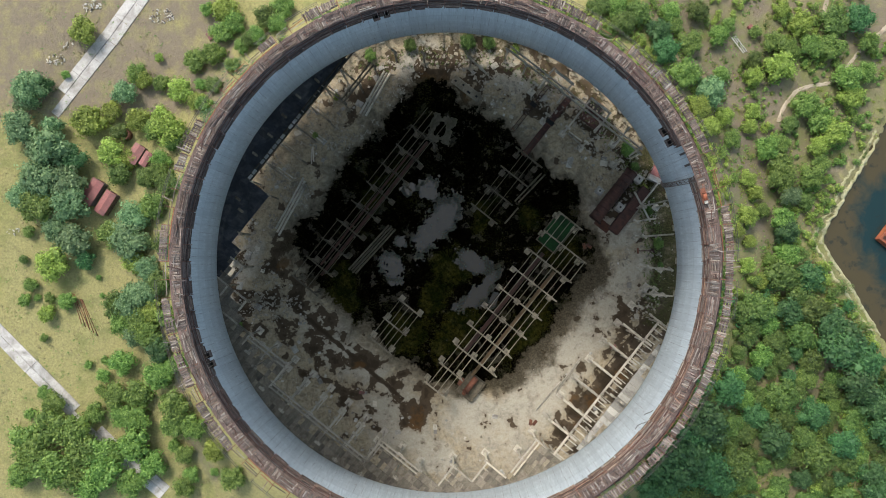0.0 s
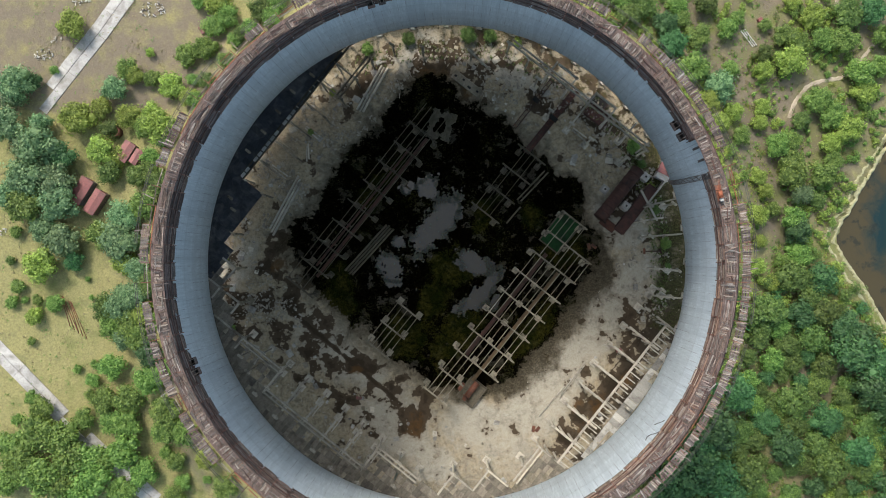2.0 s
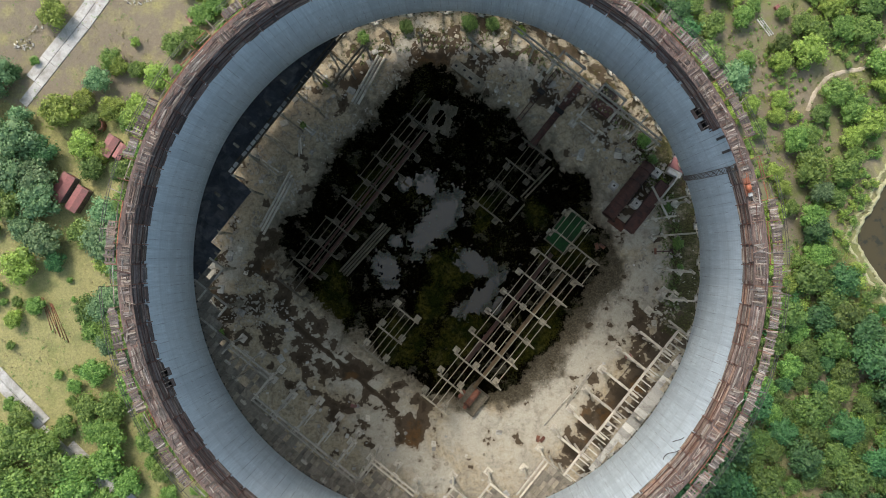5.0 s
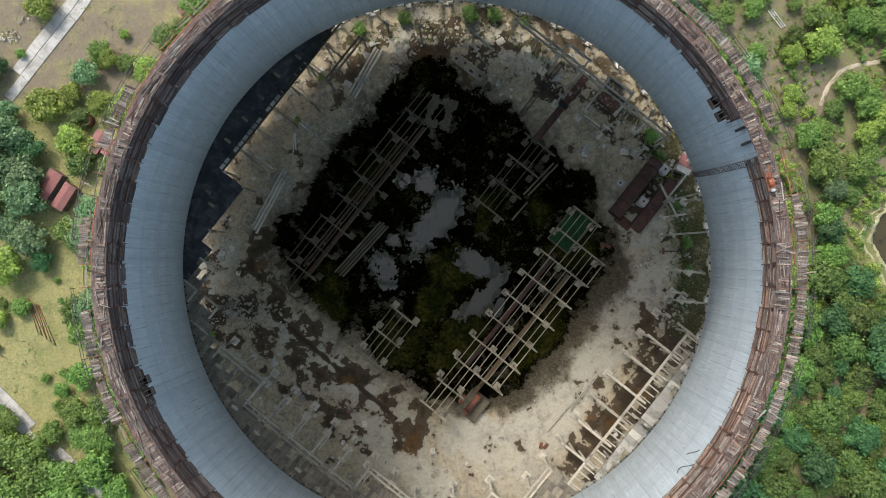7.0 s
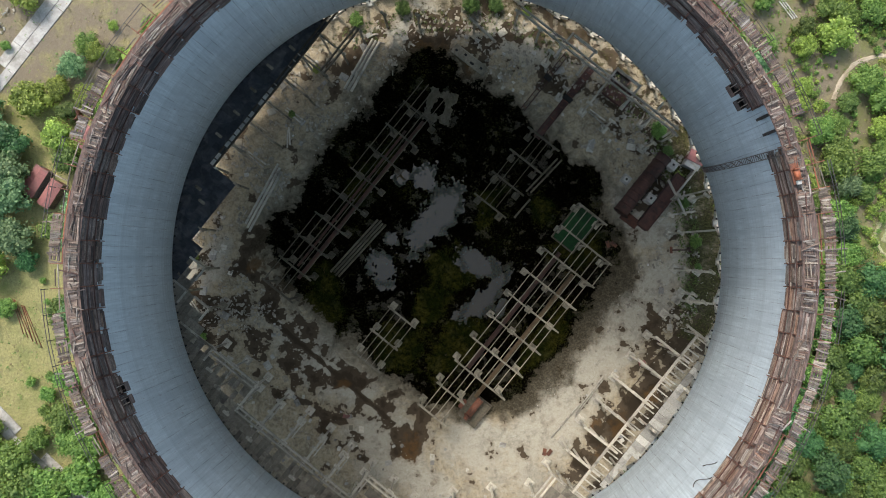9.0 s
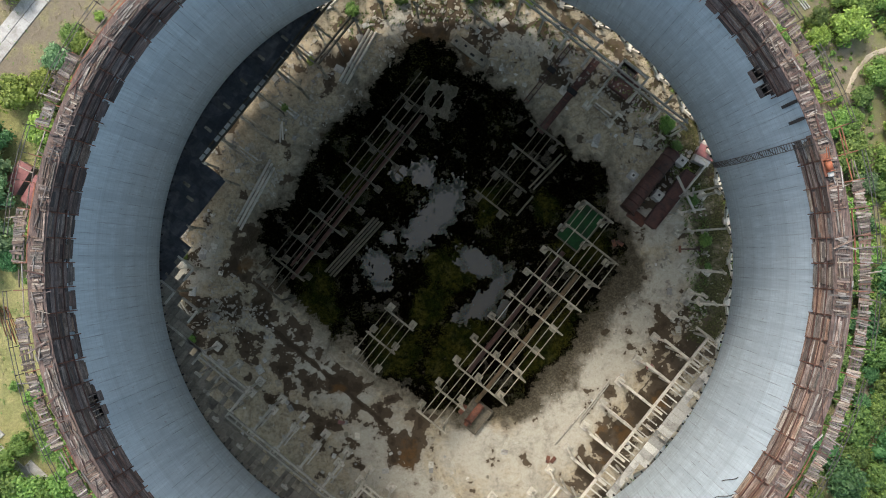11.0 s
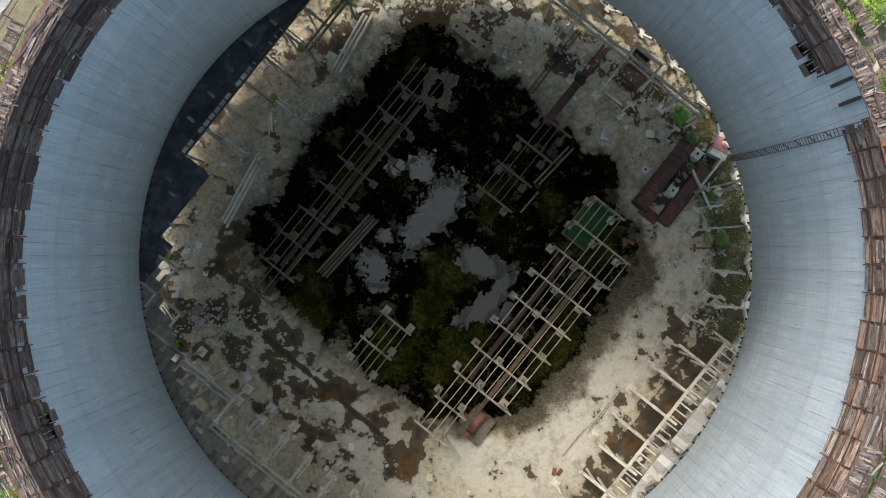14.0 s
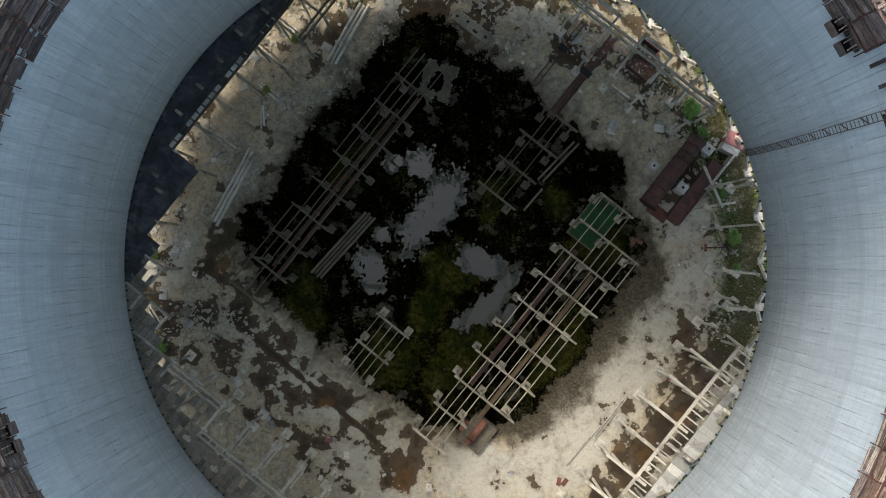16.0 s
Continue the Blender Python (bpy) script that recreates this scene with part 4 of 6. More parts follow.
def rim_bay(k):
    a = 2 * math.pi * (k + 0.5) / BAYS
    deg = math.degrees(a)
    w = 2 * math.pi * 39.4 / BAYS
    rnd = random.Random(k * 7 + 1)
    east = math.cos(a - radians(-30)) > 0.35
    t = thing("scaffold_bay", "rim scaffold bay with weathered planks on rusted brackets", "scaffold", pose(TX, TY, 0), "scaffold bays round the rim")
    bare = BARE[0] < deg < BARE[1]
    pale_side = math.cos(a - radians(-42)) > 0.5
    north_side = math.sin(a) > 0.25                       # the north bays take darker planks
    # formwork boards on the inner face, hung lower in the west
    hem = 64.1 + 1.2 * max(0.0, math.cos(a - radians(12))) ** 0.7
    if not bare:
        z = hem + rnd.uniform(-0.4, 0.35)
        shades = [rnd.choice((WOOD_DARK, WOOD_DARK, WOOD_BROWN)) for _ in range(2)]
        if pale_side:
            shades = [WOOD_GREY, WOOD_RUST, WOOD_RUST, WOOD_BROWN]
        while z < 70.6:
            h = rnd.uniform(0.28, 0.62)
            zm = z + h / 2
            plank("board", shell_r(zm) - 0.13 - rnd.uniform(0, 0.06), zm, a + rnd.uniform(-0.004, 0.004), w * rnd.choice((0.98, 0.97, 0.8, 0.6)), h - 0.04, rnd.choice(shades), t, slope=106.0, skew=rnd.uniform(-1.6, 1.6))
            z += h
    # bracket: a rib down the face and an arm across the top
    ae = 2 * math.pi * k / BAYS
    ca, sa = math.cos(ae), math.sin(ae)
    if not bare:
        bar("rib", ((shell_r(hem - 0.4) - 0.25) * ca, (shell_r(hem - 0.4) - 0.25) * sa, hem - 0.4), ((shell_r(71) - 0.25) * ca, (shell_r(71) - 0.25) * sa, 71.2), 0.11, 0.12, RUST, t)
    reach = 41.9 if east else 41.3
    bar("arm", (38.2 * ca, 38.2 * sa, 71.25), (reach * ca, reach * sa, 71.05), 0.10, 0.12, RUST, t)
    if rnd.random() < 0.5:
        bar("strut", (39.2 * ca, 39.2 * sa, 68.4), (reach * ca, reach * sa, 71.0), 0.09, 0.09, RUST, t)
    # inner walk: boards along the rim, or short slats across it
    inner_end = 39.3 if not east else 39.35
    mid_w = (38.15 + inner_end) / 2
    pale_mix = (WOOD_GREY, WOOD_GREY, WOOD_BROWN, WOOD_RUST) if pale_side else (WOOD_BROWN, WOOD_GREY, WOOD_BROWN, WOOD_DARK) if north_side else (WOOD_BROWN, WOOD_BROWN, WOOD_GREY)
    if rnd.random() < 0.45:
        r = 38.15
        while r < inner_end:
            wd = rnd.uniform(0.09, 0.2)
            if rnd.random() < 0.85:
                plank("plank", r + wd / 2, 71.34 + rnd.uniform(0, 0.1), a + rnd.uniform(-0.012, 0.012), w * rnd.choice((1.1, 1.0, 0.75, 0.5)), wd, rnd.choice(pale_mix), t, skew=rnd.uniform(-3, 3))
            r += wd + rnd.choice((0.02, 0.04, 0.12))
    else:
        n = rnd.randint(10, 16)
        for q in range(n):
            if rnd.random() < 0.14:
                continue
            plank("slat", mid_w + rnd.uniform(-0.15, 0.15), 71.36 + rnd.uniform(0, 0.08), a + (q + 0.5 - n / 2) / n * 2 * math.pi / BAYS, (inner_end - 38.1) * rnd.choice((1.05, 1.0, 0.8, 0.6)), w / n * rnd.uniform(0.65, 1.0), rnd.choice(pale_mix), t, skew=90 + rnd.uniform(-7, 7))
        for r in (38.4, inner_end - 0.15):
            plank("bearer", r, 71.30, a, w * 0.98, 0.12, WOOD_BROWN, t, skew=rnd.uniform(-1.5, 1.5))
    for _ in range(rnd.randint(2, 5)):
        plank("loose_board", rnd.uniform(38.2, 39.7), 71.50 + rnd.uniform(0, 0.12), a + rnd.uniform(-0.03, 0.03), rnd.choice((0.6, 0.9, 1.4, 2.1)), rnd.choice((0.06, 0.10, 0.15)), rnd.choice((WOOD_GREY, WOOD_GREY if pale_side else WOOD_DARK, WOOD_BROWN, RUST_DARK)), t, skew=rnd.choice((rnd.uniform(-25, 25), rnd.uniform(-10, 10), rnd.uniform(60, 120))))
    # the deep rust-brown channel outside the shell, with pipes laid in it
    r_out = 40.25 if not east else 40.5
    mid, wide = (inner_end + r_out) / 2, r_out - inner_end + 0.2
    block("channel", (round(wide, 2), round(w * 1.02, 2), 0.4), WOOD_DARK, pose(0, 0, 0, 0, 0, deg) @ pose(mid, 0, 69.55), t, edge=0.04)
    for q in range(rnd.randint(0, 2)):
        plank("channel_board", mid + rnd.uniform(-0.35, 0.35) * wide, 70.2 + 0.1 * q, a + rnd.uniform(-0.01, 0.01), w * rnd.choice((1.0, 0.8, 0.5)), rnd.choice((0.1, 0.16)), rnd.choice((WOOD_BROWN, RUST_DARK, WOOD_DARK, WOOD_BROWN)), t, skew=rnd.uniform(-6, 6))
    if noise.noise(Vector((math.cos(a) * 4, math.sin(a) * 4, 7))) > 0.12:
        plank("pipe_length", mid + 0.15, 71.08, a, w * 1.02, 0.13, RUST_ORANGE if rnd.random() < 0.6 else RUST, t)
    # outer walk, in stretches
    grow = noise.noise(Vector((math.cos(a) * 6, math.sin(a) * 6, 2)))
    if grow > (-0.18 if pale_side else -0.03):
        n = rnd.randint(9, 13)
        span = 1.0 + 0.35 * grow
        for q in range(n):
            if rnd.random() < 0.12:
                continue
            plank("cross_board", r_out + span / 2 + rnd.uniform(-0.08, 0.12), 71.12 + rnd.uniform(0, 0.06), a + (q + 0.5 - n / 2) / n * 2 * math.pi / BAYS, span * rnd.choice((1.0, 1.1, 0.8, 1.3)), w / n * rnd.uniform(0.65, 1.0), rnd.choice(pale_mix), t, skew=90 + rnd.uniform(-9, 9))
        for r in (r_out + 0.12, r_out + span * 0.5, r_out + span - 0.1):
            plank("edge_board", r, 71.05, a + rnd.uniform(-0.006, 0.006), w * rnd.uniform(0.8, 1.1), 0.26, rnd.choice((WOOD_DARK, WOOD_BROWN)), t, skew=rnd.uniform(-3, 3))
    else:
        for q in range(rnd.randint(1, 3)):
            plank("pole", r_out + 0.15 + 0.32 * q, 71.05, a + rnd.uniform(-0.01, 0.01), w * rnd.choice((1.0, 0.7)), 0.1, rnd.choice((WOOD_BROWN, WOOD_GREY, RUST_ORANGE)), t, skew=rnd.uniform(-5, 5))
    if rnd.random() < 0.3:
        plank("putlog", r_out + 0.9, 71.2, a + rnd.uniform(-0.02, 0.02), rnd.uniform(1.6, 2.6), 0.12, WOOD_GREY, t, skew=90 + rnd.uniform(-18, 18))
    # guard rail on the outside
    if rnd.random() < 0.75:
        rr = r_out + 1.35
        a2 = 2 * math.pi * (k + 1) / BAYS
        block("post", (0.06, 0.06, 1.2), STEEL, pose(rr * ca, rr * sa, 71.55), t, edge=0.0)
        for h in (71.6, 72.1):
            bar("rail", (rr * ca, rr * sa, h), (rr * math.cos(a2), rr * math.sin(a2), h), 0.05, 0.05, STEEL, t, edge=0.0)
    return t


for k in range(BAYS):
    rim_bay(k)

# dark ring added behind the boards, standing in for shade between them
backing = [(shell_r(z) - 0.05, z) for z in (66.3, 67.8, 69.0, 71.0)] + [(shell_r(z) - 0.09, z) for z in (71.0, 69.0, 67.8, 66.3)]
part("formwork_backing", ring_bm(backing, 150, a0=radians(BARE[1] + 0.5), a1=radians(BARE[0] + 359.5)), WOOD_DARK, tower, "dark ring added behind the boards as shade in their gaps")
for z in (66.8, 69.0):
    rail = [(shell_r(z) - 0.24, z - 0.06), (shell_r(z) - 0.32, z - 0.06), (shell_r(z) - 0.32, z + 0.06), (shell_r(z) - 0.24, z + 0.06)]
    part("waler_rail", ring_bm(rail, 150, a0=radians(BARE[1] + 0.5), a1=radians(BARE[0] + 359.5)), RUST_DARK, tower, "thin rusted rail along the formwork")
# a second dark ring hides the pale shell top between the planks
part("rim_ledge", ring_bm([(38.02, 71.20), (38.02, 71.27), (39.75, 71.27), (39.75, 71.20)], 160), WOOD_DARK, tower, "dark ring added under the planks as shade in their gaps")

# pits where the work platform hangs open; black boards paint their shaded depth


def open_pit(az, z, width):
    a = radians(az)
    z += 0.9
    r = shell_r(z) - 0.34
    width *= 0.8
    t = thing("hanging_platform", "open work platform inside the rim, its shaded depth coloured black", "platform", pose(TX, TY, 0) @ pose(0, 0, 0, 0, 0, az) @ pose(r, 0, z), "hanging platforms")
    block("floor_board", (0.9, width, 0.08), BLACK, pose(0, 0, -1.2), t)
    block("inner_board", (0.08, width, 0.9), WOOD_DARK, pose(-0.45, 0, -0.75), t)
    for s in (-1, 1):
        block("end_board", (0.9, 0.08, 1.6), WOOD_DARK, pose(0, s * width / 2, -0.4), t)
    block("back_board", (0.06, width, 1.9), BLACK, pose(0.38, 0, -0.25), t)
    for s in (-0.25, 0.3):
        block("spar", (2.0, 0.11, 0.09), WOOD_GREY, pose(0.2, s * width, 0.45, 0, 0, 4), t, edge=0.01)
    for s in (-1, 1):
        block("hanger", (0.08, 0.08, 7.4), RUST, pose(0.35, s * width / 2, 3.0, 0, -14, 0), t, edge=0.0)


for az, z, width in ((30.6, 65.0, 1.7), (27.9, 64.6, 1.5), (-156.2, 65.0, 1.3), (-158.5, 64.8, 1.3), (105.6, 65.8, 1.3), (103.2, 66.2, 1.2)):
    open_pit(az, z, width)

# ladder down the inner face


def wall_point(az, z, off):
    r = shell_r(z) - off
    return Vector((r * math.cos(radians(az)), r * math.sin(radians(az)), z))


ladder = thing("wall_ladder", "long rusted steel ladder fixed to the inside of the shell", "ladder", pose(TX, TY, 0))
for side in (-0.55, 0.55):
    for q in range(12):
        z0, z1 = 8.5 + 5.2 * q, 8.5 + 5.2 * (q + 1)
        p0, p1 = wall_point(19.8 - 1.7 * q / 12 + side, z0, 0.35), wall_point(19.8 - 1.7 * (q + 1) / 12 + side, z1, 0.35)
        bar("stile", p0, p1, 0.09, 0.09, LADDER_GREY, ladder, edge=0.0)
for q in range(76):
    z = 8.9 + 0.82 * q
    az = 19.8 - 1.7 * (z - 8.5) / 62.4
    bar("rung", wall_point(az - 0.55, z, 0.35), wall_point(az + 0.55, z, 0.35), 0.05, 0.05, LADDER_GREY, ladder, edge=0.0)
for q in range(14):
    z = 12 + 4.2 * q
    az = 19.8 - 1.7 * (z - 8.5) / 62.4
    bar("stay", wall_point(az - 0.55, z, 0.0), wall_point(az + 0.55, z, 0.62), 0.08, 0.08, LADDER_GREY, ladder, edge=0.0)

# short rails left on the bare stretch of the shell
for az in (24.3, 21.6):
    t = thing("loose_rail", "short dark steel rail lying against the bare shell", "rail", pose(TX, TY, 0), "rails on the bare shell")
    bar("web", wall_point(az, 66.3, 0.12), wall_point(az, 70.6, 0.12), 0.26, 0.16, STEEL, t)
    bar("flange", wall_point(az, 66.5, 0.3), wall_point(az, 70.4, 0.3), 0.34, 0.05, STEEL, t)

# hoist on the rim
hoist = thing("hoist", "orange painted steel hoist on the rim scaffold", "hoist", pose(TX, TY, 0) @ pose(0, 0, 0, 0, 0, 14.2) @ pose(38.3, 0, 71.45) @ Matrix.Scale(0.85, 4))
block("bed", (0.9, 2.6, 0.18), RUST, pose(0, 0, 0.1), hoist)
drum = part("drum", tube_bm(0.36, 1.0), ORANGE, hoist, "orange winding drum")
drum.matrix_basis = pose(0, -0.2, 0.55, 0, 0, 90)
for s in (-0.8, 0.5):
    block("cheek", (0.7, 0.12, 0.8), ORANGE, pose(0, s, 0.55), hoist, edge=0.05)
block("motor", (0.5, 0.55, 0.5), WHITE, pose(0, -1.15, 0.45), hoist, edge=0.08)
for s in (-0.3, 0.3):
    bar("jib", (s, -0.9, 0.3), (s * 0.3, 1.9, 1.1), 0.09, 0.09, ORANGE, hoist)

# bent reinforcement left on the pale side of the wall
for az, z, n in ((-38, 62.8, 9), (-35.5, 61.0, 6)):
    t = thing("bent_rod", "bent dark steel rod hanging on the shell", "rod", pose(TX, TY, 0), "rods on the shell")
    last = wall_point(az, z + 1.5, 0.06)
    for q in range(1, n):
        nxt = wall_point(az - 0.42 * q, z + 1.5 * math.cos(q * 0.55), 0.06 + 0.04 * q)
        bar("length", last, nxt, 0.07, 0.07, STEEL, t, edge=0.0)
        last = nxt

# ---- things on the basin floor ----


def long_pipes(u0, v0, u1, v1, count, radius, label, material=PRECAST, gap=0.15):
    d = Vector((u1 - u0, v1 - v0))
    turn = -math.degrees(math.atan2(d.y, d.x))
    for q in range(count):
        shift = random.uniform(-0.8, 0.8)
        off = (q - (count - 1) / 2) * (2 * radius + gap)
        n = Vector((-d.y, d.x)).normalized() * off + d.normalized() * shift
        ob = part("long_pipe", tube_bm(radius, d.length, 10, radius * 0.18), material)
        ob.matrix_basis = at_uv((u0 + u1) / 2 + n.x, (v0 + v1) / 2 + n.y, radius + 0.05, turn)
        tagged(ob, label, "pipe", "pipes on the floor")


long_pipes(-22.5, -39.9, -7.5, -42.6, 3, 0.3, "long pale asbestos-cement pipe on the basin floor")
long_pipes(15.8, -41.6, 28.5, -43.6, 3, 0.32, "long pale asbestos-cement pipe on the basin floor")
long_pipes(-18.8, -18.2, -3.2, -17.2, 4, 0.26, "long mossy pipe half sunk in the mud", PRECAST_WET)
long_pipes(22.5, 4.1, 32.5, 5.0, 2, 0.2, "long mossy pipe lying on the mud", PRECAST_WET, 0.5)
long_pipes(16.4, 5.2, 21.8, 5.4, 1, 0.2, "short mossy pipe lying on the mud", PRECAST_WET)
long_pipes(-16.4, 41.6, -6.5, 41.9, 1, 0.16, "thin pale pipe on the basin floor", PRECAST)
long_pipes(-9.5, 42.6, 0.5, 42.4, 2, 0.14, "thin pale pipe on the basin floor", PRECAST)

for u, v, s, turn in ((-9.5, -48.0, 5.0, 90), (-1.2, -45.3, 4.0, 40), (3.5, -47.5, 4.5, 90), (45, 5.5, 4.2, 90), (-44, -37.5, 4, 70)):
    for q in (-0.35, 0.35):
        ob = block("loose_beam", (s, 0.32, 0.35), PRECAST, at_uv(u + q, v, 0.25, turn + q * 6), edge=0.04)
        tagged(ob, "short broken precast beam lying on the floor", "beam", "broken beams")


def concrete_panel(u, v, lu, lv, holes):
    t = thing("holed_panel", "pale precast concrete panel with a row of holes", "panel", at_uv(u, v, 0.0))
    block("panel", (lu, lv, 0.5), PRECAST_OLD, pose(0, 0, 0.42), t, edge=0.05)
    # no openings are cut: black blocks paint the shade inside the holes
    for q in range(holes):
        block("hole_rim", (0.5, 0.6 + 0.4 * (q == 1), 0.1), BLACK, pose(random.uniform(-0.4, 0.4), -lv / 2 + lv * (q + 0.6) / holes, 0.68), t, edge=0.03)
    for s in (-1, 1):
        block("edge_strip", (0.18, lv, 0.12), PRECAST_OLD, pose(s * (lu / 2 - 0.1), 0, 0.72), t, edge=0.02)


concrete_panel(37.4, -24.4, 2.2, 9.0, 4)


def steel_tank(u, v, length, radius, material, label, z=0.0):
    t = thing("steel_tank", label, "tank", at_uv(u, v, z))
    body = part("body", tube_bm(radius, length, 24), material, t)
    body.matrix_basis = pose(0, 0, radius + 0.25)
    for q in range(int(length / 1.7) + 1):
        hoop = part("hoop", tube_bm(radius + 0.12, 0.2, 24), material, t)
        hoop.matrix_basis = pose(-length / 2 + 0.1 + 1.7 * q, 0, radius + 0.25)
        block("lug", (0.35, 0.5, 0.5), BLACK, pose(-length / 2 + 0.1 + 1.7 * q, -radius - 0.12, radius + 0.25), t, edge=0.08)
    for q in (-0.35, 0.35):
        block("cradle", (0.6, radius * 1.7, 0.6), PRECAST, pose(q * length, 0, 0.25), t)
    return t


steel_tank(38.9, 22.5, 15.6, 1.6, RUST_DARK, "long dark rusted steel tank on the basin floor")
trough = thing("steel_trough", "long shallow rusted steel trough beside the tank", "trough", at_uv(38.6, 28.2, 0))
block("bottom", (14.0, 2.6, 0.12), RUST_DARK, pose(0, 0, 1.85), trough)
block("cross_plate", (2.2, 4.2, 0.14), RUST, pose(-7.2, 3.0, 1.0), trough, edge=0.04)
for s in (-1, 1):
    block("side", (14.0, 0.14, 1.7), RUST_DARK, pose(0, s * 1.3, 1.3), trough)
    block("end", (0.14, 2.6, 1.7), RUST_DARK, pose(s * 7.0, 0, 1.3), trough)
    block("lip", (14.2, 0.22, 0.1), RUST_DARK, pose(0, s * 1.3, 2.2), trough)
for q in range(5):
    block("tie", (0.14, 2.6, 0.12), RUST_DARK, pose(-5.6 + 2.8 * q, 0, 1.9), trough)
wall_box = thing("trough_wall", "low grey concrete wall round the tanks", "wall", at_uv(44.8, 29.5, 0))
block("wall", (9.0, 0.4, 2.6), PRECAST, pose(0, 0, 1.2), wall_box)
block("return_wall", (0.4, 2.4, 2.6), PRECAST, pose(4.3, 1.3, 1.2), wall_box)
for u, v in ((38.0, 19.2), (37.6, 25.7), (46.3, 25.0)):
    t = thing("column_socket", "whitewashed square column socket with dark hole", "socket", at_uv(u, v, 0), "column sockets")
    base = 0 if v < 20 else 1.6
    block("base", (2.0, 2.0, 0.7 + base), PRECAST if v > 30 else WHITE, pose(0, 0, 0.3 + base / 2), t, edge=0.1)
    block("collar", (1.0, 1.0, 0.3), WHITE, pose(0, 0, 0.78 + base), t, edge=0.05)
    # black plate in place of the shaded hollow
    block("hole", (0.45, 0.45, 0.06), BLACK, pose(0, 0, 0.95 + base), t, edge=0.0)

pump = thing("pump_set", "orange rusted tank on a walled concrete plinth", "tank", at_uv(-22.6, 24.6, 0))
block("plinth", (6.2, 5.0, 0.7), PRECAST_WET, pose(0, 0, 0.3), pump, edge=0.06)
for s in (-1, 1):
    block("kerb", (6.2, 0.35, 0.5), PRECAST_WET, pose(0, s * 2.3, 0.85), pump)
    block("end_kerb", (0.35, 5.0, 0.5), PRECAST_WET, pose(s * 2.95, 0, 0.85), pump)
tank = part("body", tube_bm(0.75, 4.2, 20), RUST, pump, "orange rusted cylinder")
tank.matrix_basis = pose(0.7, 0.5, 1.6)
dome = part("end_cap", tube_bm(0.95, 0.3, 20), RUST, pump)
dome.matrix_basis = pose(-1.75, 0.5, 1.6)
block("valve_box", (0.9, 0.9, 0.9), RUST, pose(-2.3, 0.5, 1.2), pump, edge=0.1)
block("side_tank", (2.2, 0.9, 1.1), RUST, pose(-0.5, 2.9, 0.9), pump, edge=0.2)

bm = bmesh.new()
bmesh.ops.create_grid(bm, x_segments=10, y_segments=8, size=0.5)
for vtx in bm.verts:
    k = 1 + 0.06 * noise.noise(vtx.co * 5)
    vtx.co = Vector((vtx.co.x * 9.0 * k, vtx.co.y * 5.6 * k, 0.05 * noise.noise(vtx.co * 3)))
sump = part("sump_water", bm, GREEN_WATER)
sump.matrix_basis = at_uv(22.6, 17.2, 0.32)
tagged(sump, "bright green scummed water in a sunken tank", "water", kind="structure")
sump_wall = thing("sump_wall", "low concrete rim round the green tank", "wall", at_uv(22.6, 17.2, 0))
for s in (-1, 1):
    block("long_side", (9.6, 0.3, 0.7), PRECAST_WET, pose(0, s * 2.95, 0.25), sump_wall)
    block("short_side", (0.3, 5.7, 0.7), PRECAST_WET, pose(s * 4.65, 0, 0.25), sump_wall)

# channels and pipes under the frames
for u0, u1, v, mat, wd, label in ((-16, 16, 17.6, RUST_DARK, 0.5, "long rust-brown pipe under the frame"), (-20, 14, 22.8, OCHRE, 0.45, "long ochre pipe under the frame"),
                                 (-24, 20, -23.6, RUST_DARK, 0.42, "long rust-brown pipe under the mossy frame"), (-22, 16, -25.4, RUST_DARK, 0.28, "long thin rusted pipe under the mossy frame")):
    ob = part("service_pipe", tube_bm(wd, u1 - u0, 12), mat)
    ob.matrix_basis = at_uv((u0 + u1) / 2, v, 1.9)
    tagged(ob, label, "pipe", "service pipes")
    t = thing("pipe_supports", "row of low concrete pipe supports", "support", at_uv((u0 + u1) / 2, v, 0), "pipe supports")
    for q in range(int((u1 - u0) / STEP)):
        block("support", (0.4, 1.0, 1.9 - wd + 0.15), PRECAST_WET, pose(-(u1 - u0) / 2 + 1.0 + STEP * q, 0, (1.9 - wd) / 2 - 0.05), t)
for u0, u1, v in ((33.0, 53.0, -2.0), (36.0, 52.0, -8.3)):
    t = thing("steel_channel", "rusted steel channel with cross ties on the floor", "channel", at_uv((u0 + u1) / 2, v, 0), "steel channels")
    lu = u1 - u0
    wdt = 1.5 if v > -5 else 0.9
    if v > -5:
        block("bed", (lu, wdt, 0.12), RUST_DARK, pose(0, 0, 0.12), t)
    for s in (-1, 1):
        block("side", (lu, 0.16, 0.5), RUST_DARK, pose(0, s * wdt / 2, 0.35), t)
    for q in range(int(lu / 1.6)):
        block("tie", (0.14, wdt, 0.12), RUST, pose(-lu / 2 + 0.7 + 1.6 * q, 0, 0.6), t)
    block("saddle", (1.1, wdt + 0.8, 0.5), BLACK, pose(1.0, 0, 0.6), t)
for u, v, lu, lv in ((51.6, 6.2, 3.6, 6.0), (54.6, 4.4, 2.4, 4.2)):
    t = thing("sunken_box", "dark open steel-framed pit among the beams", "pit", at_uv(u, v, 0), "open pits")
    block("bed", (lu, lv, 0.1), BLACK if lu < 3 else RUST_DARK, pose(0, 0, 0.14), t)
    for s in (-1, 1):
        block("long_side", (lu, 0.25, 1.2), RUST_DARK, pose(0, s * lv / 2, 0.55), t)
        block("short_side", (0.25, lv, 1.2), RUST_DARK, pose(s * lu / 2, 0, 0.55), t)

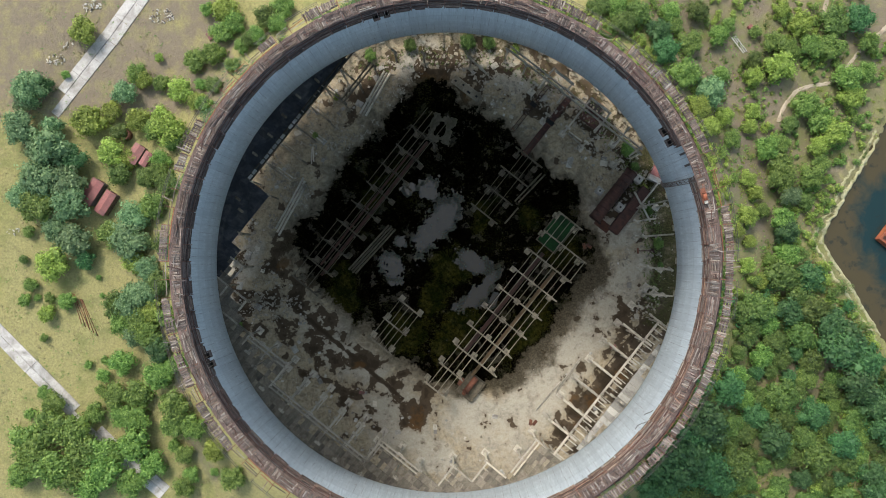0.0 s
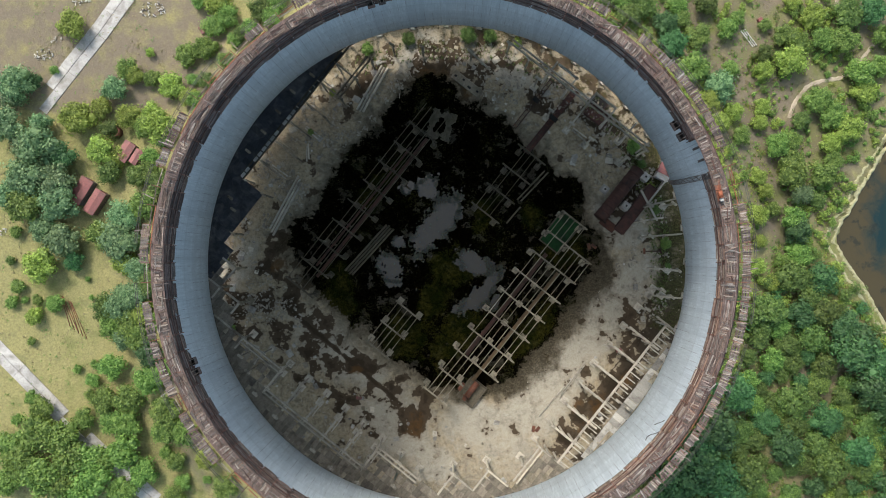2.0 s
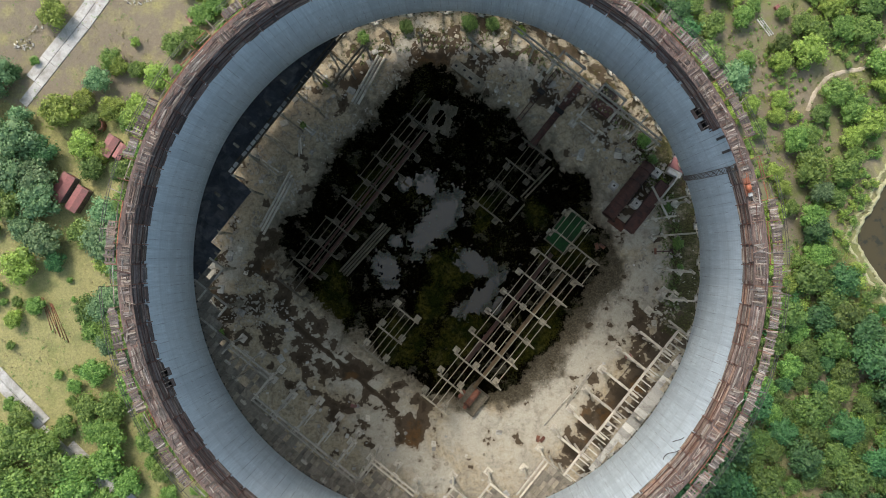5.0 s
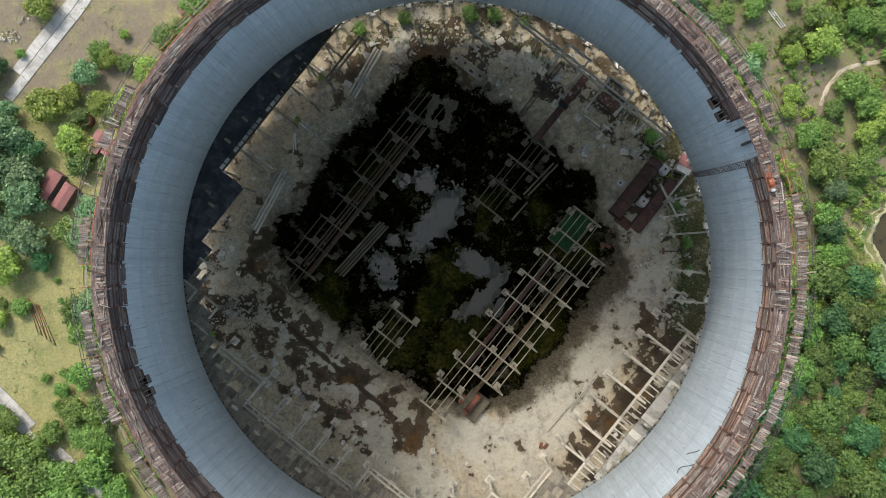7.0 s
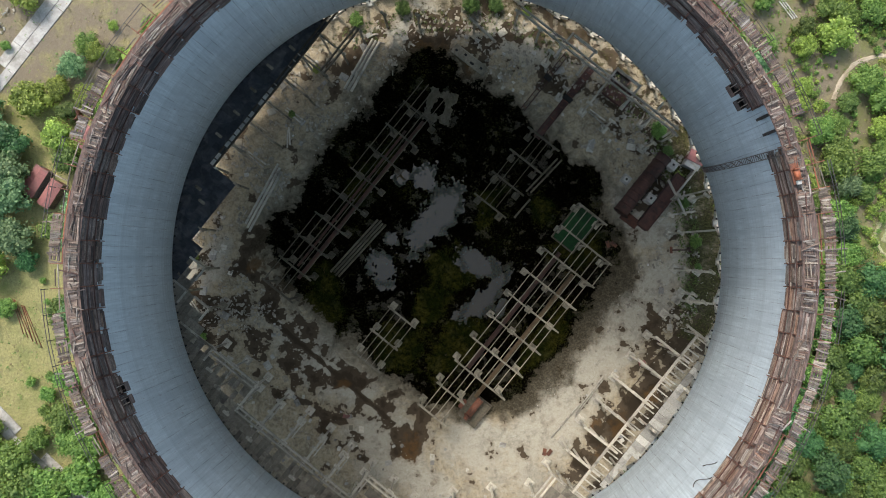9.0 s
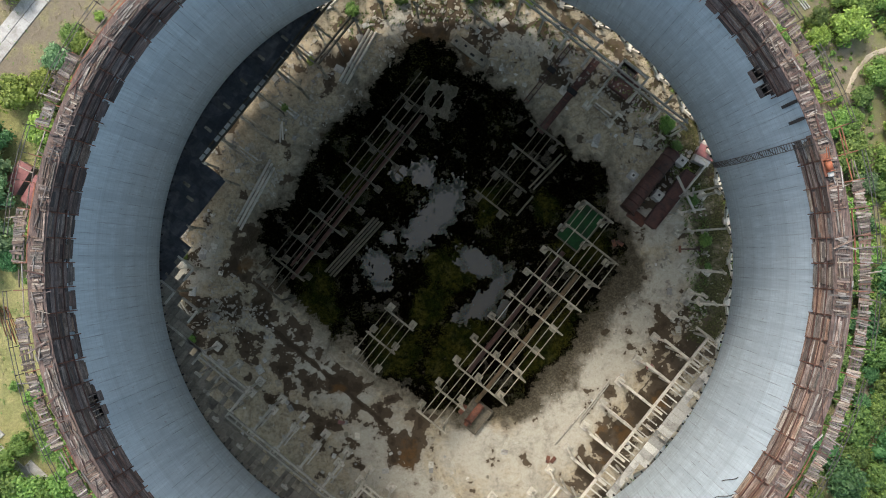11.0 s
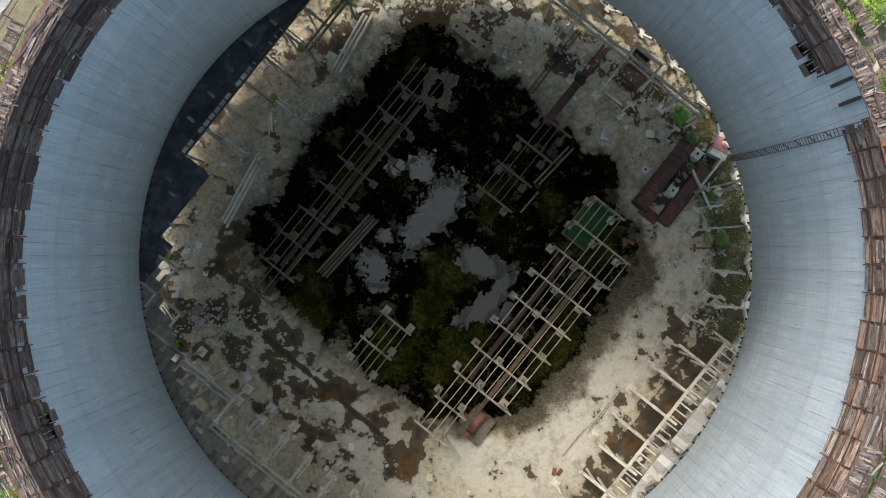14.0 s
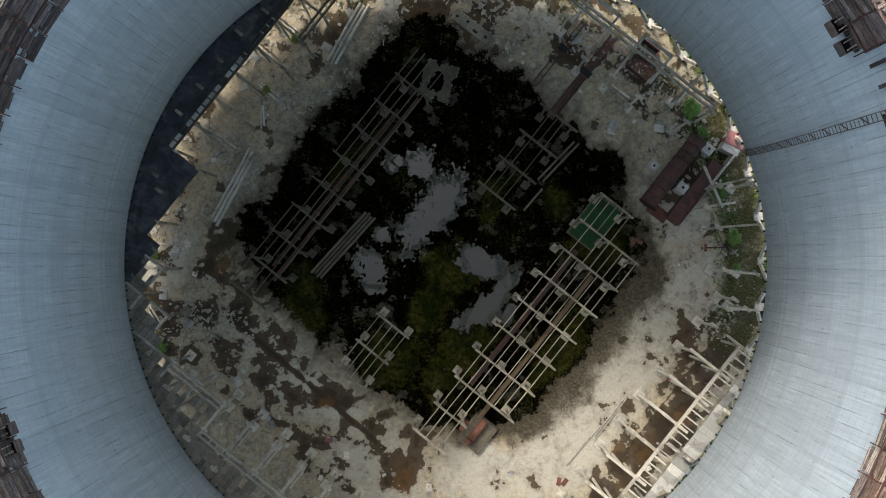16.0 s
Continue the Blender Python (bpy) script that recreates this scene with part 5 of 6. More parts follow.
# torn sheet over the mossy frame's end
bm = bmesh.new()
bmesh.ops.create_grid(bm, x_segments=22, y_segments=22, size=0.5)
gone = []
for vtx in bm.verts:
    p = vtx.co.copy()
    vtx.co = Vector((p.x * 7.6, p.y * 6.4, 0.7 * noise.noise(p * 5) + 0.25 * noise.noise(p * 17)))
for f in bm.faces:
    c = f.calc_center_median()
    hole = math.hypot((c.x + 0.4) / 2.1, (c.y - 0.2) / 1.6) + 0.5 * noise.noise(c * 0.8)
    rim = max(abs(c.x) / 3.4, abs(c.y) / 2.8) + 0.4 * noise.noise(c * 0.6 + Vector((5, 0, 0)))
    if hole < 0.9 or rim > 1.05:
        gone.append(f)
bmesh.ops.delete(bm, geom=gone, context="FACES")
bmesh.ops.solidify(bm, geom=bm.faces[:], thickness=0.12)
sheet = part("torn_sheet", bm, PRECAST_WET)
sheet.matrix_basis = at_uv(25.0, -23.0, 1.0, 20)
tagged(sheet, "torn grey roofing sheet sagging over the mud", "sheet")
t = thing("sheet_props", "short mossy posts under a torn sheet", "post", at_uv(25.0, -23.0, 0))
for a, b in ((-2.5, -2), (2.6, -1.8), (-2.2, 2.4), (2.4, 2.2)):
    block("prop", (0.35, 0.35, 1.2), PRECAST_WET, pose(a, b, 0.45), t)

hut = thing("pump_hut", "small pale hut with a torn red sheet roof", "hut", at_uv(50.0, 28.0, 0, 12))
block("wall", (3.4, 3.2, 2.4), WHITE, pose(0, 0, 1.1), hut)
block("roof", (2.6, 3.7, 0.14), RED_ROOF, pose(0.7, 0, 2.5, 0, 5, 0), hut, "torn red sheet roof")
block("roof_patch", (1.5, 3.3, 0.1), WHITE, pose(-1.2, 0, 2.4, 0, -3, 0), hut)
block("door", (0.9, 0.08, 1.9), RUST, pose(0.3, 1.63, 0.95), hut)

post = thing("mooring_post", "fallen rusted steel post with a flanged foot", "post", at_uv(33.2, 38.2, 0, -51.5))
shaft = part("shaft", tube_bm(0.14, 4.0, 10), RUST_DARK, post)
shaft.matrix_basis = pose(0, 0, 0.3)
block("flange", (0.5, 1.5, 0.4), RUST, pose(-2.0, 0, 0.25), post, edge=0.1)
block("cross_head", (0.5, 1.3, 0.4), RUST_DARK, pose(2.0, 0, 0.25, 0, 0, 30), post, edge=0.1)
for k, (u, v) in enumerate(((-19.6, 43.3), (-20.2, 42.4), (24.3, 25.0), (25.1, 26.0), (-41.5, 3.5), (8.5, 47.0))):
    ob = block("scrap_plate", (1.5, 0.8, 0.12), RUST if k < 4 else RED_ROOF, at_uv(u, v, 0.2, 30 * k), edge=0.03, worn=0.12)
    tagged(ob, "bent rusted scrap plate on the floor", "scrap", "scrap plates")

# rubble: broken slabs and lumps on the ring of floor
RUBBLE_SLABS = random.Random(11)
for k in range(420):
    rad, az = RUBBLE_SLABS.uniform(40, 57), RUBBLE_SLABS.uniform(0, 2 * math.pi)
    x, y = TX + rad * math.cos(az), TY + rad * math.sin(az)
    u, v = xy_uv(x, y)
    sunny = -30 < u < 35 and v > 30
    if sunny and RUBBLE_SLABS.random() < 0.75 or abs(u - 39) < 9 and 19 < v < 32:
        continue
    if abs(u - 2.8) < 35 and -38 < v < 33 or noise.noise(Vector((x * 0.1, y * 0.1, 4))) < -0.15:
        continue
    s = RUBBLE_SLABS.choice((0.4, 0.5, 0.6, 0.8, 1.1, 1.5))
    ob = block("broken_slab", (s * 1.3, s, 0.22), RUBBLE_SLABS.choice((PRECAST_OLD, PRECAST, SLAB, PRECAST_OLD, SLAB, SLAB)), pose(x, y, 0.12, RUBBLE_SLABS.uniform(-6, 6), RUBBLE_SLABS.uniform(-6, 6), RUBBLE_SLABS.uniform(0, 180)), edge=0.05, worn=0.08)
    tagged(ob, "broken pale concrete slab lying on the floor", "rubble", "broken slabs")
verts, faces = [], []
for k in range(2600):
    rad = math.sqrt(random.uniform(36 ** 2, 60 ** 2))
    az = random.uniform(0, 2 * math.pi)
    x, y, s = TX + rad * math.cos(az), TY + rad * math.sin(az), random.uniform(0.04, 0.12)
    u, v = xy_uv(x, y)
    if noise.noise(Vector((x * 0.12, y * 0.12, 9))) < 0.0 or abs(u - 2.8) < 36 and -38 < v < 34:
        continue
    b0 = len(verts)
    rot = random.uniform(0, 3)
    for dx, dy, dz in ((-1, -1, -0.2), (1, -1, -0.2), (1, 1, -0.2), (-1, 1, -0.2), (-0.6, -0.5, 0.7), (0.5, -0.6, 0.6), (0.6, 0.5, 0.8), (-0.5, 0.6, 0.5)):
        verts.append((x + s * (dx * math.cos(rot) - dy * math.sin(rot)), y + s * (dx * math.sin(rot) + dy * math.cos(rot)), 0.02 + s * dz))
    faces += [tuple(b0 + q for q in f) for f in ((0, 1, 5, 4), (1, 2, 6, 5), (2, 3, 7, 6), (3, 0, 4, 7), (4, 5, 6, 7))]
me = bpy.data.meshes.new("gravel")
me.from_pydata(verts, [], faces)
me.materials.append(PRECAST)
tagged(new("gravel", me), "scattered concrete crumbs on the basin floor", "gravel", kind="stuff")

verts, faces = [], []
chip_rnd = random.Random(17)
for k in range(7000):
    rad, az = math.sqrt(chip_rnd.uniform(39 ** 2, 56.5 ** 2)), chip_rnd.uniform(0, 2 * math.pi)
    x, y = TX + rad * math.cos(az), TY + rad * math.sin(az)
    u, v = xy_uv(x, y)
    thick = noise.noise(Vector((x * 0.11, y * 0.11, 12))) + 0.5 * noise.noise(Vector((x * 0.4, y * 0.4, 3)))
    if thick < (9 if y < -16 else -0.25 if rad > 49 and 0.5 < az < 1.9 else 0.02) or abs(u - 2.8) < 34 and -36 < v < 33:
        continue
    lx, ly, h = chip_rnd.choice((0.12, 0.18, 0.25, 0.4, 0.6)), chip_rnd.choice((0.08, 0.14, 0.22, 0.3)), chip_rnd.uniform(0.06, 0.25)
    rot, tip = chip_rnd.uniform(0, 3.2), chip_rnd.uniform(-0.3, 0.3)
    b0 = len(verts)
    for dz in (-0.05, 1.0):
        for dx, dy in ((-1, -1), (1, -0.8), (0.9, 1), (-0.8, 0.9)):
            px, py = dx * lx, dy * ly
            verts.append((x + px * math.cos(rot) - py * math.sin(rot), y + px * math.sin(rot) + py * math.cos(rot), 0.03 + h * dz + tip * px * (dz > 0)))
    faces += [tuple(b0 + q for q in f) for f in ((0, 1, 5, 4), (1, 2, 6, 5), (2, 3, 7, 6), (3, 0, 4, 7), (4, 5, 6, 7))]
me = bpy.data.meshes.new("rubble")
me.from_pydata(verts, [], faces)
me.materials.append(PRECAST_CHIP)
tagged(new("rubble", me), "broken pale chips of concrete strewn over the floor", "rubble", kind="stuff")

# ---- outside: roads, paths, sheds, debris ----


def slab_road(name, points, lanes, width, length, label):
    t = thing(name, label, "road", kind="structure")
    rnd = random.Random(len(points) * 13 + lanes)
    for (x0, y0), (x1, y1) in zip(points, points[1:]):
        d = Vector((x1 - x0, y1 - y0))
        n = max(1, int(d.length / length))
        side = Vector((-d.y, d.x)).normalized()
        turn = math.degrees(math.atan2(d.y, d.x))
        for k in range(n):
            for q in range(lanes):
                p = Vector((x0, y0)) + d * ((k + 0.5) / n) + side * (q - (lanes - 1) / 2) * (width + 0.08)
                if rnd.random() < 0.04:
                    continue
                z = ground_z(p.x, p.y)
                m = pose(p.x, p.y, z + 0.06, rnd.uniform(-0.4, 0.4), rnd.uniform(-0.4, 0.4), turn + rnd.uniform(-0.5, 0.5))
                block("road_slab", (round(d.length / n, 2) - 0.05, width, 0.28), ROAD, m, t, edge=0.04)
    return t


slab_road("road_north", [(-84.5, 77.5), (-96.0, 61.5), (-111.9, 41.3)], 2, 2.6, 6.0, "cracked pale concrete slab road through the meadow")
slab_road("road_west", [(-129.0, -17.5), (-116.4, -29.8), (-104.3, -42.0), (-92, -53.5), (-79.0, -64.5)], 2, 2.2, 6.0, "cracked pale concrete slab road under trees")


PATH_POINTS = []


def footpath(points, width, label):
    """A trodden ribbon with ragged edges, laid on the ground."""
    pts = []
    for k in range(len(points) - 1):
        for q in range(14):
            pts.append(Vector(points[k]).lerp(Vector(points[k + 1]), q / 14))
    for _ in range(14):
        pts = [pts[0]] + [(pts[k - 1] + pts[k] * 2 + pts[k + 1]) / 4 for k in range(1, len(pts) - 1)] + [pts[-1]]
    PATH_POINTS.extend((p.x, p.y) for p in pts[::2])
    bm = bmesh.new()
    rows = []
    for k, p in enumerate(pts):
        d = (pts[min(k + 1, len(pts) - 1)] - pts[max(k - 1, 0)]).normalized()
        s = Vector((-d.y, d.x))
        row = []
        for e in range(5):
            off = (e / 4 - 0.5) * width * (1 + 0.5 * noise.noise(Vector((p.x * 0.12, p.y * 0.12, 3.0))) + 0.6 * noise.noise(Vector((p.x * 0.9, p.y * 0.9, e * 2.0))))
            q = p + s * off
            row.append(bm.verts.new((q.x, q.y, ground_z(q.x, q.y) + (0.14 if e in (1, 2, 3) else -0.08))))
        rows.append(row)
    for a, b in zip(rows, rows[1:]):
        for e in range(4):
            bm.faces.new((a[e], b[e], b[e + 1], a[e + 1]))
    bmesh.ops.recalc_face_normals(bm, faces=bm.faces[:])
    if sum(f.normal.z for f in bm.faces) < 0:
        bmesh.ops.reverse_faces(bm, faces=bm.faces[:])
    tagged(part("footpath", bm, SAND), label, "path", kind="structure")


footpath([(90.6, 38.0), (92.3, 42.5), (95.8, 46.8), (100.3, 48.2), (105.0, 48.6), (109.5, 53.0), (113.8, 58.0), (122.0, 65.5)], 1.35, "narrow trodden sandy footpath through scrub")
footpath([(104.4, 72.0), (103.6, 68.5), (105.0, 65.0)], 1.6, "narrow trodden sandy footpath through scrub")

# trodden bank along the pond: two pale tracks with a green strip between


def bank_track(near, far, label):
    bm = bmesh.new()
    rows = []
    for k in range(260):
        a = math.pi * (0.60 + 0.80 * k / 259)
        r = 24.0
        for _ in range(14):
            r += 0.6 * (pond_depth(127 + r * math.cos(a), 7 + r * math.sin(a)))
        row = []
        rag = 0.55 * noise.noise(Vector((k * 0.13, near, 0))) + 0.4 * noise.noise(Vector((k * 0.6, near, 5)))
        for f, dz in ((0.0, -0.25), (0.3, 0.14), (0.7, 0.14), (1.0, -0.12)):
            off = near + (far - near) * f + rag * (0.5 + f)
            x, y = 127 + (r + off) * math.cos(a), 7 + (r + off) * math.sin(a)
            row.append(bm.verts.new((x, y, max(ground_z(x, y), -10.72) + dz + 0.12 * noise.noise(Vector((x * 0.5, y * 0.5, 0.7))))))
        rows.append(row)
    for p, q in zip(rows, rows[1:]):
        for e in range(3):
            bm.faces.new((p[e], p[e + 1], q[e + 1], q[e]))
    bmesh.ops.recalc_face_normals(bm, faces=bm.faces[:])
    if sum(f.normal.z for f in bm.faces) < 0:
        bmesh.ops.reverse_faces(bm, faces=bm.faces[:])
    tagged(part("pond_bank", bm, BANK), label, "bank", kind="structure")


bank_track(-0.3, 0.9, "sandy trodden bank along the pond")
bank_track(1.7, 2.8, "pale trodden track along the top of the bank")

barge = thing("barge", "rusted orange steel barge floating on the pond", "barge", pose(128.5, 9.5, -10.7, 0, 0, 52))
block("hull", (20.0, 13.0, 1.6), ORANGE, pose(0, 0, 0.5), barge, edge=0.1)
block("hold", (18.0, 11.0, 0.08), RUST_DARK, pose(0, 0, 1.36), barge, edge=0.0)
for s in (-1, 1):
    block("side_coaming", (20.0, 0.5, 0.7), ORANGE, pose(0, s * 6.2, 1.6), barge)
    block("end_coaming", (0.5, 13.0, 0.7), ORANGE, pose(s * 9.7, 0, 1.6), barge)
for q in range(7):
    block("deck_beam", (0.3, 11.5, 0.3), ORANGE, pose(-8 + 2.6 * q, 0, 1.5), barge)


def shed(x, y, turn, lx, ly, open_top=False):
    t = thing("shed", "small shed with a rusted red sheet roof among trees", "shed", pose(x, y, ground_z(x, y), 0, 0, turn), "red-roofed sheds")
    block("wall", (lx - 0.4, ly - 0.4, 2.6), WOOD_BROWN, pose(0, 0, 1.2), t)
    for s in (-1, 1):
        block("roof_half", (lx, ly / 2 + 0.05, 0.09), RED_ROOF, pose(0, s * ly / 4, 2.7, -s * 9, 0, 0), t)
    for q in range(int(lx / 1.1)):
        for s in (-1, 1):
            block("seam", (0.07, ly / 2, 0.06), RED_ROOF, pose(-lx / 2 + 0.6 + 1.1 * q, s * ly / 4, 2.78, -s * 9, 0, 0), t, edge=0.0)
    block("door", (0.06, 1.0, 2.0), RUST, pose(lx / 2 - 0.18, 0, 0.95), t)


shed(-86.6, 29.0, 58, 5.6, 3.2)
shed(-83.2, 27.4, 58, 4.2, 2.2)
shed(-98.8, 18.6, 58, 7.5, 3.6)
shed(-95.0, 15.6, 58, 6.8, 3.2)
cyl = thing("rust_drum", "open rusted steel drum standing on soil", "drum", pose(-90.3, 34.6, ground_z(-90.3, 34.6), 0, 0, 20))
wallm = part("wall", tube_bm(1.5, 2.2, 20, 0.15), RUST, cyl)
wallm.matrix_basis = pose(0, 0, 1.1, 0, 90, 0)
block("hatch", (0.9, 0.9, 0.1), BLACK, pose(0.2, 0.1, 0.3), cyl)
for x, y, s in ((100.4, -40.5, 1.5), (89.4, -2.9, 1.3), (-66.5, 62.6, 2.2), (83.0, 64.5, 1.0)):
    ob = block("scrap_box", (s * 1.3, s, 0.8), RED_ROOF, pose(x, y, ground_z(x, y) + 0.35, 3, 4, 35), edge=0.1, worn=0.1)
    tagged(ob, "rusted red scrap box among the scrub", "scrap", "scrap outside")
for q in range(6):
    x, y = -105.2 + 0.75 * q, -9.5 - 0.5 * q
    ob = part("ground_pipe", tube_bm(0.09, 9.0 + (q % 3), 8), RUST_ORANGE)
    ob.matrix_basis = pose(x + 1.2, y - 4.2, ground_z(x, y) + 0.12, 0, 0, -72 + 3 * (q % 3))
    tagged(ob, "thin rusted pipe lying in the grass", "pipe", "pipes in the grass")
for q in range(3):
    x, y = 79.6 + 0.5 * q, 59.4 + 0.2 * q
    ob = bar("concrete_pole", (x - 1.6, y + 2.2, ground_z(x, y) + 0.15), (x + 1.6, y - 2.2, ground_z(x, y) + 0.2), 0.25, 0.25, WHITE)
    tagged(ob, "pale concrete pole lying on bare soil", "pole", "poles on soil")


def heap(x, y, spread, count, mats, label, seed):
    rnd = random.Random(seed)
    t = thing("debris_heap", label, "debris", pose(x, y, ground_z(x, y)), "debris heaps")
    for _ in range(count):
        a, r = rnd.uniform(0, 6.28), spread * math.sqrt(rnd.random())
        s = rnd.choice((0.15, 0.2, 0.3, 0.45))
        block("lump", (round(s * 1.8, 2), round(s * 0.7, 2), round(0.1 + s * 0.3, 2)), rnd.choice(mats), pose(r * math.cos(a), 0.6 * r * math.sin(a), 0.15 + 0.35 * (1 - r / spread), rnd.uniform(-20, 20), rnd.uniform(-20, 20), rnd.uniform(0, 180)), t, edge=0.05)


heap(-80.9, 68.2, 3.6, 80, (WHITE, PRECAST, STEEL), "heap of pale broken concrete and scrap", 1)
heap(-110.9, 56.0, 2.8, 55, (WHITE, PRECAST, STEEL), "heap of pale broken concrete", 2)
heap(-100.8, 71.1, 2.8, 45, (WHITE, STEEL, PRECAST), "heap of pale scrap by the road", 3)
heap(-107.3, 60.0, 1.8, 14, (WHITE, PRECAST), "small heap of pale rubble", 4)
heap(-64.0, 71.0, 3.0, 50, (WHITE, PRECAST, RED_ROOF), "heap of pale broken slabs and red scrap", 5)
heap(-122.0, 8.0, 2.0, 12, (WHITE, PRECAST), "heap of pale rubble by a track", 6)
heap(72.0, 40.0, 1.6, 10, (WHITE,), "small heap of pale rubble in scrub", 7)

# ---- trees and shrubs ----


def leaf_quad(verts, faces, c, n, size, rnd):
    """One clump of leaves: a bent four-cornered blade."""
    n = n.normalized()
    a = n.orthogonal().normalized()
    a.rotate(Matrix.Rotation(rnd.uniform(0, 6.28), 3, n))
    b = n.cross(a)
    k = len(verts)
    w = size * rnd.uniform(0.55, 0.9)
    verts += [c - a * size, c - b * w + n * size * 0.15, c + a * size, c + b * w + n * size * 0.15]
    faces.append((k, k + 1, k + 2, k + 3))


def crown_mesh(seed, material, lobes, leaves, leaf, flat):
    rnd = random.Random(seed)
    verts, faces = [], []
    centres = []
    for q in range(lobes):
        a = 2.4 * q + rnd.uniform(-0.5, 0.5)
        r = 0.66 * math.sqrt((q + 0.3) / lobes) * rnd.uniform(0.85, 1.15)
        centres.append((Vector((r * math.cos(a), r * math.sin(a), (0.95 - 0.55 * r * r) * flat + rnd.uniform(-0.15, 0.12))), rnd.uniform(0.20, 0.40)))
    for c, rad in centres:
        for _ in range(leaves):
            d = Vector((rnd.gauss(0, 1), rnd.gauss(0, 1), rnd.gauss(0.35, 0.9))).normalized()
            p = c + d * rad * rnd.choice((rnd.uniform(0.7, 1.1), rnd.uniform(0.8, 1.45)))
            nn = (d + Vector((rnd.uniform(-0.7, 0.7), rnd.uniform(-0.7, 0.7), rnd.uniform(-0.2, 0.7)))).normalized()
            leaf_quad(verts, faces, p, nn, leaf * rnd.uniform(0.6, 1.25), rnd)
        # a dense heart, so that the crown is no veil
        k = len(verts)
        ring = 7
        verts.append(c + Vector((0, 0, rad * 0.72)))
        for h, rr in ((0.35, 0.62), (-0.25, 0.66)):
            for e in range(ring):
                verts.append(c + Vector((rr * math.cos(6.283 * e / ring), rr * math.sin(6.283 * e / ring), h)) * rad * rnd.uniform(0.85, 1.1))
        for e in range(ring):
            f = (e + 1) % ring
            faces.append((k, k + 1 + e, k + 1 + f))
            faces.append((k + 1 + e, k + 1 + ring + e, k + 1 + ring + f, k + 1 + f))
    me = bpy.data.meshes.new("crown")
    me.from_pydata([tuple(v) for v in verts], [], faces)
    me.materials.append(material)
    return me


def trunk_mesh(seed):
    rnd = random.Random(seed)
    bm = bmesh.new()

    def limb(a, b, r0, r1):
        d = b - a
        bmesh.ops.create_cone(bm, cap_ends=False, segments=6, radius1=r0, radius2=r1, depth=d.length,
                              matrix=Matrix.Translation((a + b) / 2) @ d.to_track_quat("Z", "Y").to_matrix().to_4x4())
    base, fork = Vector((0, 0, -0.12)), Vector((rnd.uniform(-0.05, 0.05), rnd.uniform(-0.05, 0.05), 0.42))
    limb(base, fork, 0.06, 0.045)
    for q in range(5):
        a = 1.26 * q + rnd.uniform(-0.4, 0.4)
        limb(fork, fork + Vector((0.42 * math.cos(a), 0.42 * math.sin(a), rnd.uniform(0.2, 0.5))), 0.032, 0.012)
    return mesh_of("trunk", bm, BARK)


TREE_KINDS = {}


def tree_model(kind, variant):
    key = (kind, variant)
    if key not in TREE_KINDS:
        mat = {"dark": LEAF_DARK, "mixed": LEAF_MID, "bright": LEAF_BRIGHT, "yellow": LEAF_YELLOW, "grey": LEAF_GREY}[kind]
        seed = variant * 31 + len(kind)
        look_of = {"dark": "round dark green tree", "mixed": "bushy mid-green young tree", "bright": "bushy bright green young tree", "yellow": "yellow-green bushy tree", "grey": "grey-green willow-like tree"}[kind]
        big = kind in ("dark", "grey")
        TREE_KINDS[key] = (crown_mesh(seed, mat, 20 if big else 17, 115 if big else 110, 0.064 if big else 0.066, 1.0 if big else 0.85), trunk_mesh(seed), look_of)
    return TREE_KINDS[key]


def plant(x, y, r, kind, rnd):
    if kind == "mixed" and (x > 55 and y > 8 or x < -55 and y > -25):
        kind = rnd.choice(("bright", "yellow", "mixed"))
    if kind in ("yellow", "bright") and x > 55 and y < -15:
        kind = rnd.choice(("mixed", "dark", "bright", "mixed"))
    if kind == "dark" and x < -55 and y > -25:
        kind = rnd.choice(("grey", "dark", "grey", "bright"))
    if kind in ("mixed", "dark") and x < -55 and y < -25:
        kind = "bright"
    crown, trunk, words = tree_model(kind, rnd.randrange(4))
    z = ground_z(x, y)
    s = r * (1.1 if x > 55 and y < 12 else 0.92 if x > 55 else 1.03)
    name, place = ("tree", "in the meadow outside the tower") if r > 2.2 else ("bush", "in dry grass")
    t = thing(name, words + " " + place, name, pose(x, y, z, rnd.uniform(-4, 4), rnd.uniform(-4, 4), rnd.uniform(0, 360)) @ Matrix.Diagonal((s, s, s * rnd.uniform(0.85, 1.1), 1)), "trees outside" if r > 2.2 else "bushes outside")
    for n, me in (("trunk", trunk), ("crown", crown)):
        ob = new(n, me)
        ob.parent = t


YELLOW_A = [(-101.2, 63.2, 4.6), (-84.8, 49.6, 3), (-99.7, 38.4, 5.3), (-94, 40.9, 3.4), (-85.9, 38.4, 3.8), (-73.6, 45.9, 4.3), (-68.7, 42.6, 3), (-79.2, 39, 3.4), (-93.3, 29.1, 4.6), (-88.4, 27.9, 3), (-108.5, -1.4, 5.3), (-86.1, -0.8, 3.8), (-63, -51.1, 3.4), (66.6, 40.6, 3.8), (73.9, 38.7, 3.4), (83.2, 50.3, 3.4), (80.4, 21.9, 3), (79.1, 11.5, 3), (76.1, 7.7, 2.1), (80.2, 4.7, 2.1), (82.3, 18, 2.7), (79.1, -1.6, 2.4), (83.6, -6, 2.4), (72.8, -59.9, 4.3), (89.9, -27.2, 3), (66.1, -67.8, 4.9), (75.6, -49.5, 3), (116.8, -45.7, 4.9), (115.9, -54.1, 2.4), (83.8, -25.9, 3.7), (79.9, -66.6, 3.7), (84.8, -56.1, 2.4)]
